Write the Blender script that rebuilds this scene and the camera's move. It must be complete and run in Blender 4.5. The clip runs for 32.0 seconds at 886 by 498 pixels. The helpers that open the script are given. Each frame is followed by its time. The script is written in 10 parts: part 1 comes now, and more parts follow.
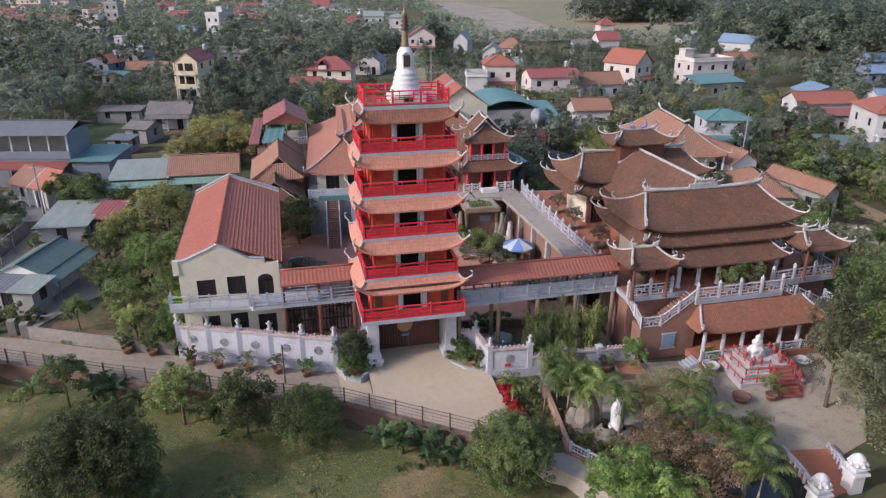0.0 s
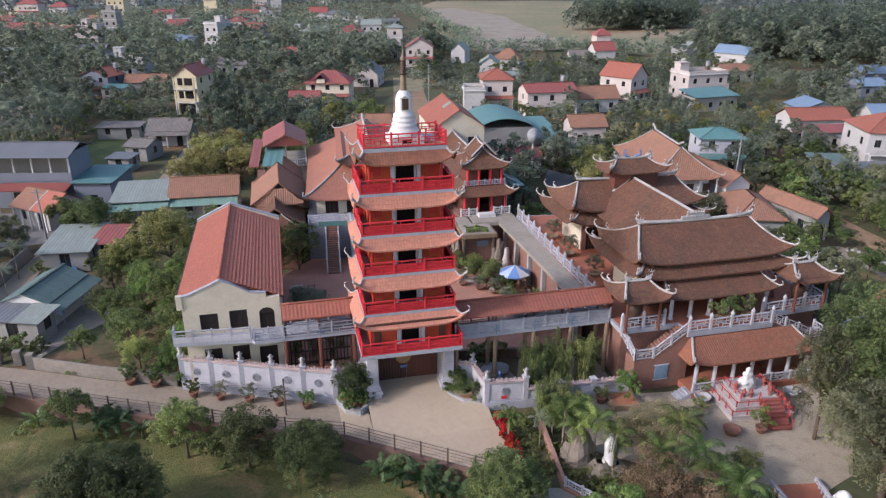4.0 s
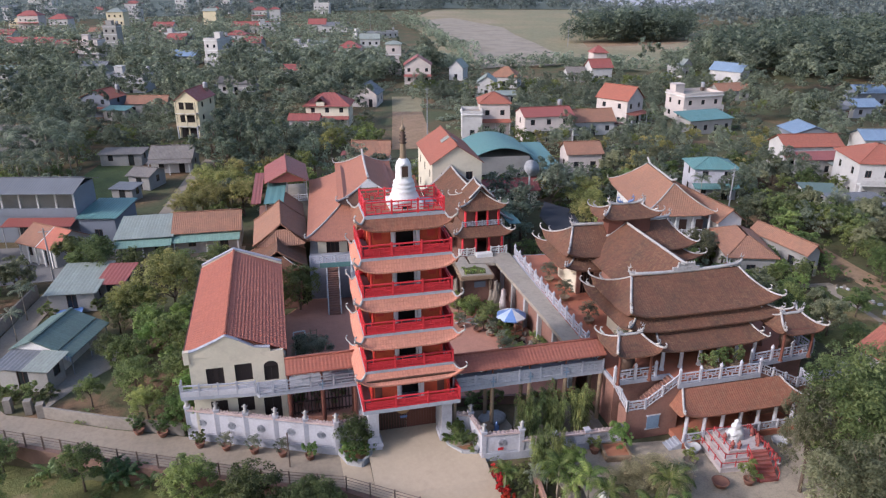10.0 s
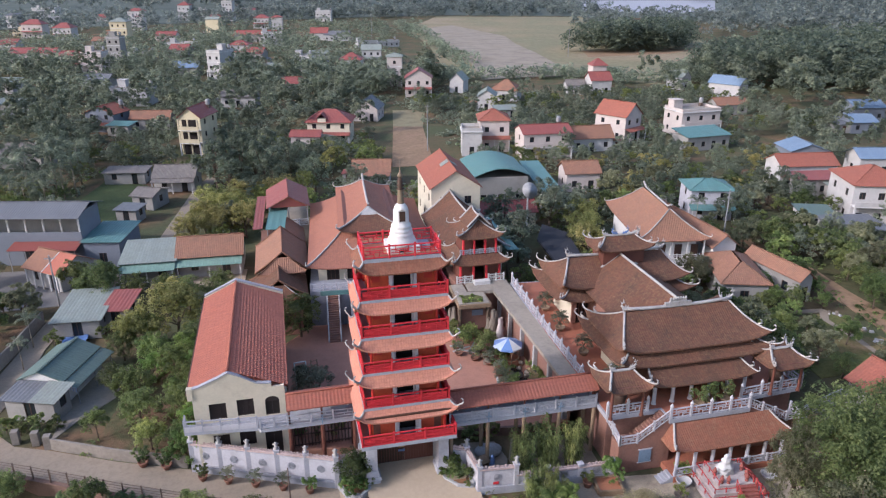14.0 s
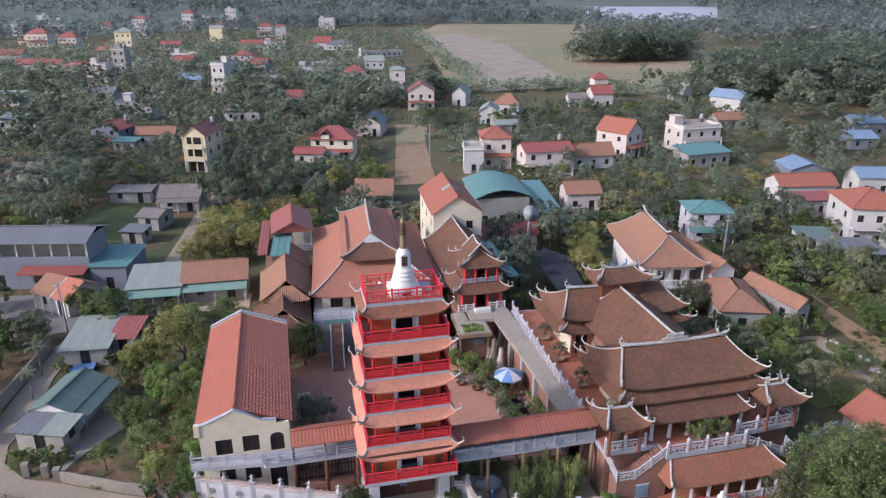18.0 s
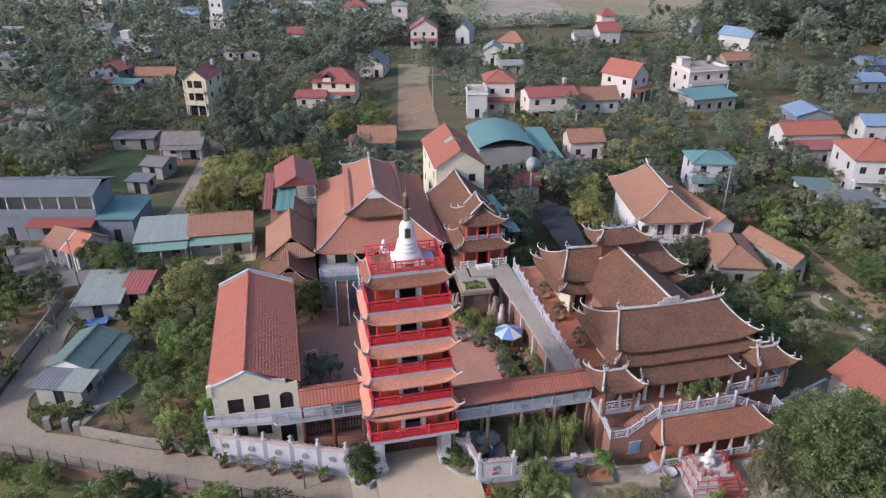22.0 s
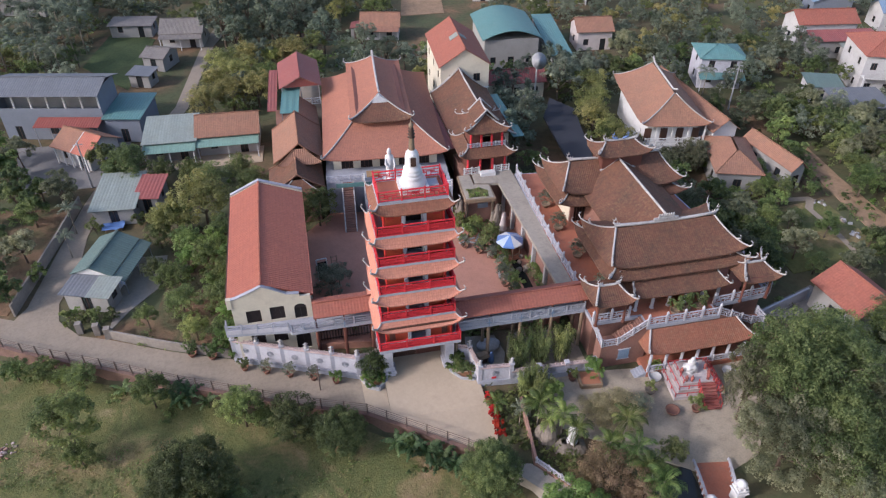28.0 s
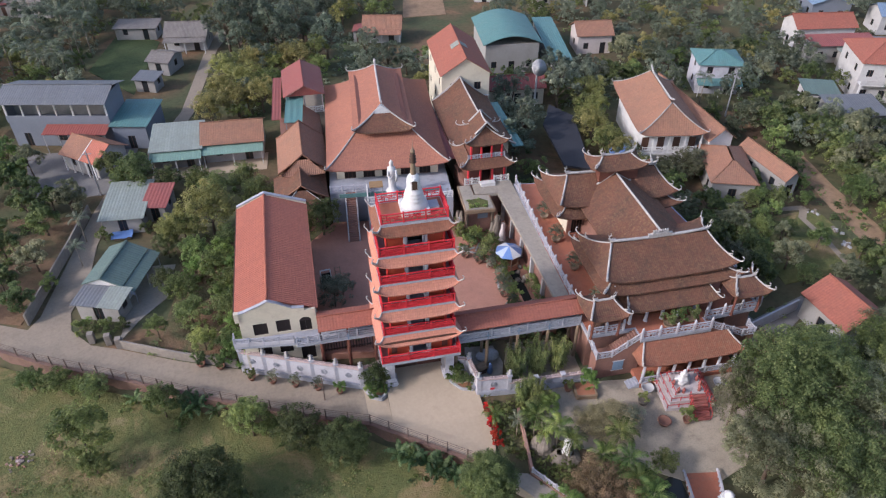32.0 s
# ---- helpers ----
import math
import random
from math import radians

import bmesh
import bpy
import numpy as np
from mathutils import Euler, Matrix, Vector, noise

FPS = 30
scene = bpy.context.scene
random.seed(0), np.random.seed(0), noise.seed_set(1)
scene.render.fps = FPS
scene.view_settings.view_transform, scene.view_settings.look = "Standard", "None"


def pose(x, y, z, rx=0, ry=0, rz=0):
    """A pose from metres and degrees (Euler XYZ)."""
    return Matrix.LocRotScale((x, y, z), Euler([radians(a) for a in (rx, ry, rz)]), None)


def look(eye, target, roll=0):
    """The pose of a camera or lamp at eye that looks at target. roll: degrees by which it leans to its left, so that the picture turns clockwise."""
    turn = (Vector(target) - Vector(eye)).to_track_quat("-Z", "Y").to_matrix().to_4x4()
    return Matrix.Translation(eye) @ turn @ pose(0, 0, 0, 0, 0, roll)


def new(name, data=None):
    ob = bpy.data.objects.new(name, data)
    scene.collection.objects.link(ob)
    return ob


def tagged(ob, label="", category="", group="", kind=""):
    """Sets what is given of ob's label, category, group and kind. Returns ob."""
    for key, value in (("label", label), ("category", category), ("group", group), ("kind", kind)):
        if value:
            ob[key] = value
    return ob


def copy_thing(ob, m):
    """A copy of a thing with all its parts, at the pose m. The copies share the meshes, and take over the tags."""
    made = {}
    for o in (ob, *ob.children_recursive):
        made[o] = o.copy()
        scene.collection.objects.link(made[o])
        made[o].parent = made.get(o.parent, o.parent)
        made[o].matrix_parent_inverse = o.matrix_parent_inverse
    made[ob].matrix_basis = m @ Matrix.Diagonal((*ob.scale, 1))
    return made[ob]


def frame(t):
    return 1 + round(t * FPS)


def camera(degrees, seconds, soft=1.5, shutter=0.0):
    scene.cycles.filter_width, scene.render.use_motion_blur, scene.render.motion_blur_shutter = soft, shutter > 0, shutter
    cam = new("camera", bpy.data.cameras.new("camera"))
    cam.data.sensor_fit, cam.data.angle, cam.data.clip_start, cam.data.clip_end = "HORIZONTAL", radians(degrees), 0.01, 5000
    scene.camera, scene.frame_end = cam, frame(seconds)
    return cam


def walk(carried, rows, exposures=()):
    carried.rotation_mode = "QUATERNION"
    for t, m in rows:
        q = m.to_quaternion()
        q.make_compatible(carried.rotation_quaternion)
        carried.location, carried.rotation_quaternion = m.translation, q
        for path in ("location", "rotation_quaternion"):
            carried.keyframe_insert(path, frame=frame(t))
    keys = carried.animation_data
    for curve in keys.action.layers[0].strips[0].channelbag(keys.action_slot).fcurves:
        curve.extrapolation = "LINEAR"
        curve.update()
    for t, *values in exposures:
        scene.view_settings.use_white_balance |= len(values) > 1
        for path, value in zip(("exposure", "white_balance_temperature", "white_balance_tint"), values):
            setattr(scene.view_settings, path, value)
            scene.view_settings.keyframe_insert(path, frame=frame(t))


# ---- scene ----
cam = camera(64.5, 32.0, 1.25)
ROWS = [
    (0, -8.134, -44.872, 28.600, 68.000, -0.000, -13.000),
    (0.5, -8.199, -44.873, 28.908, 68.024, -0.019, -13.021),
    (1, -8.217, -44.886, 29.217, 68.044, -0.018, -13.031),
    (1.5, -8.218, -44.944, 29.540, 68.062, -0.008, -13.050),
    (2, -8.217, -44.995, 29.893, 68.084, -0.016, -13.081),
    (2.5, -8.188, -45.025, 30.241, 68.114, -0.015, -13.111),
    (3, -8.173, -45.035, 30.596, 68.134, -0.014, -13.141),
    (3.5, -8.169, -45.047, 30.969, 68.154, -0.012, -13.171),
    (5.5, -8.175, -45.003, 32.481, 68.224, -0.008, -13.271),
    (6, -8.197, -45.061, 32.820, 68.252, 0.002, -13.290),
    (6.5, -8.227, -45.164, 33.191, 68.282, 0.003, -13.300),
    (7, -8.232, -45.241, 33.554, 68.310, 0.013, -13.310),
    (7.5, -8.192, -45.263, 33.945, 68.350, 0.013, -13.320),
    (8, -8.165, -45.256, 34.350, 68.368, 0.024, -13.329),
    (8.5, -8.153, -45.250, 34.742, 68.398, 0.024, -13.329),
    (9, -8.157, -45.209, 35.142, 68.428, 0.024, -13.329),
    (9.5, -8.176, -45.180, 35.529, 68.448, 0.024, -13.339),
    (10, -8.198, -45.247, 35.902, 68.478, 0.024, -13.339),
    (10.5, -8.193, -45.370, 36.295, 68.506, 0.033, -13.329),
    (11, -8.139, -45.473, 36.695, 68.546, 0.033, -13.319),
    (11.5, -8.070, -45.510, 37.104, 68.586, 0.032, -13.299),
    (12, -8.028, -45.524, 37.513, 68.603, 0.041, -13.289),
    (12.5, -7.994, -45.528, 37.914, 68.643, 0.041, -13.279),
    (13, -7.947, -45.548, 38.320, 68.684, 0.040, -13.249),
    (13.5, -7.898, -45.596, 38.725, 68.714, 0.039, -13.219),
    (14, -7.895, -45.648, 39.139, 68.741, 0.048, -13.208),
    (14.5, -7.878, -45.657, 39.550, 68.759, 0.056, -13.178),
    (16.5, -7.839, -45.654, 41.169, 68.917, 0.062, -13.067),
    (17, -7.850, -45.697, 41.594, 68.969, 0.051, -13.038),
    (17.5, -7.849, -45.746, 42.031, 68.997, 0.059, -13.018),
    (18, -7.825, -45.803, 42.450, 69.035, 0.068, -12.987),
    (18.5, -7.769, -45.876, 42.872, 69.073, 0.077, -12.967),
    (19, -7.723, -45.914, 43.276, 68.765, 0.066, -12.947),
    (19.5, -7.705, -45.863, 43.678, 67.947, 0.055, -12.918),
    (20, -7.724, -45.845, 44.087, 67.097, 0.054, -12.878),
    (20.5, -7.761, -45.826, 44.488, 66.210, 0.042, -12.838),
    (21, -7.791, -45.784, 44.893, 65.322, 0.031, -12.799),
    (21.5, -7.777, -45.760, 45.307, 64.430, 0.038, -12.748),
    (22, -7.768, -45.765, 45.723, 63.532, 0.027, -12.709),
    (22.5, -7.753, -45.749, 46.123, 62.650, 0.035, -12.668),
    (23, -7.751, -45.741, 46.548, 61.758, 0.044, -12.638),
    (23.5, -7.754, -45.710, 46.994, 60.868, 0.042, -12.608),
    (24, -7.761, -45.689, 47.429, 59.978, 0.041, -12.588),
    (24.5, -7.749, -45.683, 47.870, 59.098, 0.040, -12.548),
    (25, -7.746, -45.692, 48.310, 58.218, 0.039, -12.518),
    (25.5, -7.766, -45.680, 48.741, 57.340, 0.027, -12.478),
    (27.5, -7.769, -45.625, 50.512, 53.790, 0.022, -12.369),
    (28, -7.768, -45.601, 50.931, 52.910, 0.022, -12.349),
    (28.5, -7.752, -45.588, 51.365, 52.030, 0.020, -12.309),
    (29, -7.729, -45.534, 51.842, 51.520, 0.019, -12.279),
    (29.5, -7.725, -45.516, 52.271, 51.560, 0.018, -12.259),
    (30, -7.712, -45.519, 52.715, 51.610, 0.017, -12.239),
    (30.5, -7.710, -45.532, 53.163, 51.670, 0.016, -12.219),
    (31, -7.704, -45.547, 53.586, 51.730, 0.016, -12.209),
    (31.5, -7.686, -45.593, 53.993, 51.790, 0.015, -12.189),
    (32, -7.651, -45.640, 54.426, 51.850, 0.014, -12.169),
]
walk(cam, [(r[0], pose(*r[1:])) for r in ROWS], [(0.0, 0.55, 5820.0, 19.0), (14.0, 0.67, 5720.0, 19.0), (32.0, 0.62, 5780.0, 19.0)])


def world_light():
    w = bpy.data.worlds.new("sky")
    scene.world = w
    w.use_nodes = True
    nt = w.node_tree
    bg = nt.nodes["Background"]
    sky = nt.nodes.new("ShaderNodeTexSky")
    sky.sky_type = "NISHITA"
    sky.sun_disc = False
    sky.sun_elevation = radians(SUN_EL)
    sky.sun_rotation = radians(SUN_ROT)
    sky.dust_density = 3.0
    sky.air_density = 1.3
    nt.links.new(sky.outputs["Color"], bg.inputs["Color"])
    bg.inputs["Strength"].default_value = SKY
    sun = new("sun", bpy.data.lights.new("sun", "SUN"))
    sun.data.energy = SUN
    sun.data.angle = radians(4.0)
    sun.data.color = (1.0, 0.93, 0.84)
    a, e = radians(SUN_ROT), radians(SUN_EL)
    way = Vector((math.sin(a) * math.cos(e), math.cos(a) * math.cos(e), math.sin(e)))
    sun.matrix_world = look((way * 200)[:], (0, 0, 0))


SUN_EL, SUN_ROT, SUN, SKY = 31, 256, 2.0, 0.15
world_light()


# ---- materials ----
def nodes_of(name):
    m = bpy.data.materials.new(name)
    m.use_nodes = True
    nt = m.node_tree
    return m, nt, nt.nodes["Principled BSDF"]


def val(nt, kind, ins=None, operation=None):
    n = nt.nodes.new(kind)
    if operation:
        n.operation = operation
    for k, v in (ins or {}).items():
        if isinstance(v, bpy.types.NodeSocket):
            nt.links.new(v, n.inputs[k])
        else:
            n.inputs[k].default_value = v
    return n


def ramp(nt, fac, stops):
    r = nt.nodes.new("ShaderNodeValToRGB")
    el = r.color_ramp.elements
    el[0].position, el[0].color = stops[0][0], (*stops[0][1], 1)
    el[1].position, el[1].color = stops[-1][0], (*stops[-1][1], 1)
    for p, c in stops[1:-1]:
        e = el.new(p)
        e.color = (*c, 1)
    nt.links.new(fac, r.inputs["Fac"])
    return r.outputs["Color"]


def mixc(nt, fac, a, b, blend="MIX"):
    n = nt.nodes.new("ShaderNodeMix")
    n.data_type, n.blend_type = "RGBA", blend
    for sock, v in ((n.inputs[0], fac), (n.inputs[6], a), (n.inputs[7], b)):
        if isinstance(v, bpy.types.NodeSocket):
            nt.links.new(v, sock)
        else:
            sock.default_value = v if isinstance(v, (int, float)) else (*v, 1)
    return n.outputs[2]


def tone(c, k):
    return tuple(min(1.0, x * k) for x in c)


def surf(name, c, rough=0.7, metal=0.0, grain=6.0, big=0.5, dark=0.75, light=1.12, bump=0.15, rnd=0.0, spec=0.35, dirt=None):
    """A plain surface with fine grain, broad weathering and a little relief."""
    m, nt, b = nodes_of(name)
    pos = val(nt, "ShaderNodeNewGeometry").outputs["Position"]
    n1 = val(nt, "ShaderNodeTexNoise", {"Vector": pos, "Scale": grain, "Detail": 5.0, "Roughness": 0.65})
    n2 = val(nt, "ShaderNodeTexNoise", {"Vector": pos, "Scale": big, "Detail": 4.0, "Roughness": 0.6})
    c1 = ramp(nt, n1.outputs[0], [(0.3, tone(c, dark)), (0.55, c), (0.75, tone(c, light))])
    c2 = ramp(nt, n2.outputs[0], [(0.3, tone(c, dark)), (0.5, c), (0.72, tone(c, light))])
    col = mixc(nt, 0.5, c1, c2)
    if dirt:
        n3 = val(nt, "ShaderNodeTexNoise", {"Vector": pos, "Scale": 1.1, "Detail": 6.0, "Roughness": 0.7})
        f = val(nt, "ShaderNodeMapRange", {"Value": n3.outputs[0], "From Min": 0.52, "From Max": 0.72, "To Max": 0.7})
        col = mixc(nt, f.outputs[0], col, dirt)
    if rnd:
        oi = val(nt, "ShaderNodeObjectInfo")
        f = val(nt, "ShaderNodeMapRange", {"Value": oi.outputs["Random"], "To Min": 1 - rnd, "To Max": 1 + rnd})
        hsv = val(nt, "ShaderNodeHueSaturation", {"Color": col, "Value": f.outputs[0]})
        col = hsv.outputs[0]
    nt.links.new(col, b.inputs["Base Color"])
    b.inputs["Roughness"].default_value, b.inputs["Metallic"].default_value = rough, metal
    b.inputs["Specular IOR Level"].default_value = spec
    if bump:
        bp = val(nt, "ShaderNodeBump", {"Height": n1.outputs[0], "Strength": bump, "Distance": 0.05})
        nt.links.new(bp.outputs[0], b.inputs["Normal"])
    return m


def tiles(name, c, moss=None, rib=0.24, row=0.3, depth=0.5, stain=0.5, rough=0.75, lichen=None, joint=0.5):
    """Roof tiles on the roof's own coordinates: u along the eave, v down the slope, in metres."""
    m, nt, b = nodes_of(name)
    uv = val(nt, "ShaderNodeTexCoord").outputs["UV"]
    pos = val(nt, "ShaderNodeNewGeometry").outputs["Position"]
    br = val(nt, "ShaderNodeTexBrick", {"Vector": uv, "Color1": (*tone(c, 0.82), 1), "Color2": (*tone(c, 1.15), 1), "Mortar": (*tone(c, joint), 1),
                                       "Scale": 1.0, "Mortar Size": 0.02, "Brick Width": rib, "Row Height": row, "Bias": 0.0})
    br.offset = 0.0
    n1 = val(nt, "ShaderNodeTexNoise", {"Vector": pos, "Scale": 0.55, "Detail": 6.0, "Roughness": 0.65})
    n2 = val(nt, "ShaderNodeTexNoise", {"Vector": pos, "Scale": 5.0, "Detail": 4.0, "Roughness": 0.7})
    col = mixc(nt, 0.6, br.outputs[0], ramp(nt, n2.outputs[0], [(0.3, tone(c, 0.7)), (0.5, c), (0.72, tone(c, 1.25))]))
    f = val(nt, "ShaderNodeMapRange", {"Value": n1.outputs[0], "From Min": 0.42, "From Max": 0.68, "To Max": stain})
    col = mixc(nt, f.outputs[0], col, moss or tone(c, 0.5))
    n3 = val(nt, "ShaderNodeTexNoise", {"Vector": pos, "Scale": 2.6, "Detail": 5.0, "Roughness": 0.75, "Distortion": 0.5})
    g = val(nt, "ShaderNodeMapRange", {"Value": n3.outputs[0], "From Min": 0.49, "From Max": 0.66, "To Max": stain * 0.8})
    col = mixc(nt, g.outputs[0], col, (c[0] * 1.25, c[1] * 1.3, c[2] * 1.12))
    if lichen:
        n4 = val(nt, "ShaderNodeTexNoise", {"Vector": pos, "Scale": 3.4, "Detail": 7.0, "Roughness": 0.8})
        n5 = val(nt, "ShaderNodeTexNoise", {"Vector": pos, "Scale": 0.32, "Detail": 3.0, "Roughness": 0.6})
        f1 = val(nt, "ShaderNodeMapRange", {"Value": n4.outputs[0], "From Min": 0.5, "From Max": 0.64, "To Max": 0.75})
        f2 = val(nt, "ShaderNodeMapRange", {"Value": n5.outputs[0], "From Min": 0.38, "From Max": 0.62, "To Min": 0.25})
        f3 = val(nt, "ShaderNodeMath", {0: f1.outputs[0], 1: f2.outputs[0]}, operation="MULTIPLY")
        col = mixc(nt, f3.outputs[0], col, lichen)
    nt.links.new(col, b.inputs["Base Color"])
    wv = val(nt, "ShaderNodeTexWave", {"Vector": uv, "Scale": 0.314 / rib, "Distortion": 0.0})
    wv.bands_direction = "X"
    h = val(nt, "ShaderNodeMath", {0: wv.outputs[1], 1: n2.outputs[0]}, operation="ADD")
    bp = val(nt, "ShaderNodeBump", {"Height": h.outputs[0], "Strength": depth, "Distance": 0.06})
    nt.links.new(bp.outputs[0], b.inputs["Normal"])
    b.inputs["Roughness"].default_value = rough
    b.inputs["Specular IOR Level"].default_value = 0.25
    return m


def foliage(name, c1, c2, c3, val_spread=0.3, clump=0.9, hue=(0.488, 0.522), thru_value=2.1):
    m, nt, b = nodes_of(name)
    geo = val(nt, "ShaderNodeNewGeometry")
    oi = val(nt, "ShaderNodeObjectInfo")
    n = val(nt, "ShaderNodeTexNoise", {"Vector": geo.outputs["Position"], "Scale": clump, "Detail": 2.0})
    k = val(nt, "ShaderNodeMapRange", {"Value": n.outputs[0], "From Min": 0.3, "From Max": 0.7, "To Min": 0.0, "To Max": 0.6})
    a = val(nt, "ShaderNodeMath", {0: geo.outputs["Random Per Island"], 1: 0.4}, operation="MULTIPLY")
    a2 = val(nt, "ShaderNodeMath", {0: a.outputs[0], 1: k.outputs[0]}, operation="ADD")
    col = ramp(nt, a2.outputs[0], [(0.12, c1), (0.5, c2), (0.88, c3)])
    f = val(nt, "ShaderNodeMapRange", {"Value": oi.outputs["Random"], "To Min": 1 - val_spread, "To Max": 1 + val_spread})
    r2 = val(nt, "ShaderNodeMath", {0: oi.outputs["Random"], 1: 7.31}, operation="MULTIPLY")
    r3 = val(nt, "ShaderNodeMath", {0: r2.outputs[0]}, operation="FRACT")
    h = val(nt, "ShaderNodeMapRange", {"Value": r3.outputs[0], "To Min": hue[0], "To Max": hue[1]})
    hsv = val(nt, "ShaderNodeHueSaturation", {"Color": col, "Value": f.outputs[0], "Hue": h.outputs[0]})
    # trees of other kinds and ages side by side
    n2 = val(nt, "ShaderNodeTexNoise", {"Vector": geo.outputs["Position"], "Scale": 0.13, "Detail": 1.0})
    v2 = val(nt, "ShaderNodeMapRange", {"Value": n2.outputs[0], "From Min": 0.32, "From Max": 0.68, "To Min": 0.72, "To Max": 1.55})
    h2 = val(nt, "ShaderNodeMapRange", {"Value": n2.outputs[0], "From Min": 0.32, "From Max": 0.68, "To Min": 0.512, "To Max": 0.484})
    hsv = val(nt, "ShaderNodeHueSaturation", {"Color": hsv.outputs[0], "Value": v2.outputs[0], "Hue": h2.outputs[0]})
    nt.links.new(hsv.outputs[0], b.inputs["Base Color"])
    b.inputs["Roughness"].default_value = 0.55
    b.inputs["Specular IOR Level"].default_value = 0.25
    thru = val(nt, "ShaderNodeHueSaturation", {"Color": hsv.outputs[0], "Value": thru_value, "Saturation": 1.05, "Hue": 0.495})
    tr = val(nt, "ShaderNodeBsdfTranslucent", {"Color": thru.outputs[0]})
    mx = val(nt, "ShaderNodeMixShader", {0: 0.4})
    out = nt.nodes["Material Output"]
    nt.links.new(b.outputs[0], mx.inputs[1])
    nt.links.new(tr.outputs[0], mx.inputs[2])
    nt.links.new(mx.outputs[0], out.inputs["Surface"])
    return m


def glass_mat():
    m, nt, b = nodes_of("window_glass")
    b.inputs["Base Color"].default_value = (0.02, 0.024, 0.028, 1)
    b.inputs["Roughness"].default_value = 0.12
    b.inputs["Specular IOR Level"].default_value = 0.6
    return m


def ground_mat(name, cols, s1, s2, bump=0.4):
    m, nt, b = nodes_of(name)
    pos = val(nt, "ShaderNodeNewGeometry").outputs["Position"]
    n1 = val(nt, "ShaderNodeTexNoise", {"Vector": pos, "Scale": s1, "Detail": 6.0, "Roughness": 0.6, "Distortion": 0.6})
    n2 = val(nt, "ShaderNodeTexNoise", {"Vector": pos, "Scale": s2, "Detail": 6.0, "Roughness": 0.75})
    k = len(cols) - 1
    c = ramp(nt, n1.outputs[0], [(0.3 + 0.42 * i / k, col) for i, col in enumerate(cols)])
    d = ramp(nt, n2.outputs[0], [(0.25, (0.55, 0.55, 0.55)), (0.55, (1, 1, 1)), (0.8, (1.0, 1.0, 1.0))])
    nt.links.new(mixc(nt, 0.85, c, d, "MULTIPLY"), b.inputs["Base Color"])
    bp = val(nt, "ShaderNodeBump", {"Height": n2.outputs[0], "Strength": bump, "Distance": 0.15})
    nt.links.new(bp.outputs[0], b.inputs["Normal"])
    b.inputs["Roughness"].default_value = 0.92
    b.inputs["Specular IOR Level"].default_value = 0.15
    return m


M_RAIL = surf("red_paint", (0.57, 0.038, 0.048), 0.55, dark=0.8)
M_REDWALL = surf("vermilion_wall", (0.46, 0.075, 0.03), 0.75, dark=0.7)
M_REDCOL = surf("red_column", (0.42, 0.035, 0.025), 0.5)
M_DARKWOOD = surf("dark_wood", (0.075, 0.038, 0.025), 0.6)
M_BROWNPOST = surf("brown_post", (0.13, 0.05, 0.035), 0.6)
M_TRIM = surf("limewashed_trim", (0.385, 0.37, 0.355), 0.85, dark=0.55, dirt=(0.18, 0.155, 0.135))
M_SLAB = surf("painted_slab", (0.33, 0.34, 0.38), 0.85, dark=0.75, dirt=(0.24, 0.24, 0.25))
M_LILAC = surf("pale_blue_stone", (0.42, 0.415, 0.45), 0.85, dark=0.75, dirt=(0.29, 0.275, 0.275))
M_WHITE = surf("white_paint", (0.58, 0.575, 0.565), 0.75, dark=0.82, dirt=(0.42, 0.41, 0.39))
M_STONE = surf("grey_stone", (0.36, 0.36, 0.36), 0.85, dark=0.6)
M_STATUE = surf("white_marble", (0.54, 0.535, 0.53), 0.55, dark=0.8)
M_CREAM = surf("cream_render", (0.56, 0.51, 0.40), 0.85, dark=0.88, dirt=(0.44, 0.395, 0.31))
M_SHUTTER = surf("dark_window_board", (0.025, 0.018, 0.017), 0.5, bump=0)
# near-black colour that paints the darkness of unlit rooms into openings
M_DARK = surf("unlit_interior_black", (0.02, 0.015, 0.014), 0.9, bump=0)
M_GLASS = glass_mat()
M_GOLD = surf("gilded_metal", (0.34, 0.21, 0.10), 0.5, 0.35)
M_GILT = surf("faded_gilt", (0.22, 0.165, 0.11), 0.6, 0.15)
M_BRONZE = surf("dark_bronze", (0.07, 0.042, 0.03), 0.6, 0.2)
M_YARD = surf("red_floor_tiles", (0.34, 0.125, 0.075), 0.85, dark=0.7, dirt=(0.24, 0.13, 0.09))
M_COURT = surf("pinkish_court_tiles", (0.37, 0.185, 0.13), 0.85, dark=0.75, dirt=(0.28, 0.15, 0.11))
M_TANPIER = surf("tan_pier", (0.24, 0.17, 0.11), 0.8, dark=0.6)
M_RING = surf("dark_carving", (0.31, 0.315, 0.345), 0.85, dark=0.7)
M_SHRINE = surf("stained_white_plaster", (0.44, 0.39, 0.375), 0.8, dark=0.7, dirt=(0.31, 0.22, 0.2))
M_REDSTEP = surf("worn_red_steps", (0.27, 0.085, 0.07), 0.85, dark=0.7, dirt=(0.2, 0.09, 0.075))
M_CONC = surf("pale_concrete", (0.4, 0.322, 0.232), 0.9, grain=3, big=0.16, dark=0.86, dirt=(0.345, 0.275, 0.2))
M_ROADC = surf("concrete_road", (0.262, 0.215, 0.162), 0.9, grain=3, big=0.2, dark=0.72, dirt=(0.185, 0.15, 0.112))
M_GREYC = surf("grey_concrete", (0.30, 0.265, 0.22), 0.9, grain=3, big=0.25, dark=0.7, dirt=(0.2, 0.18, 0.155))
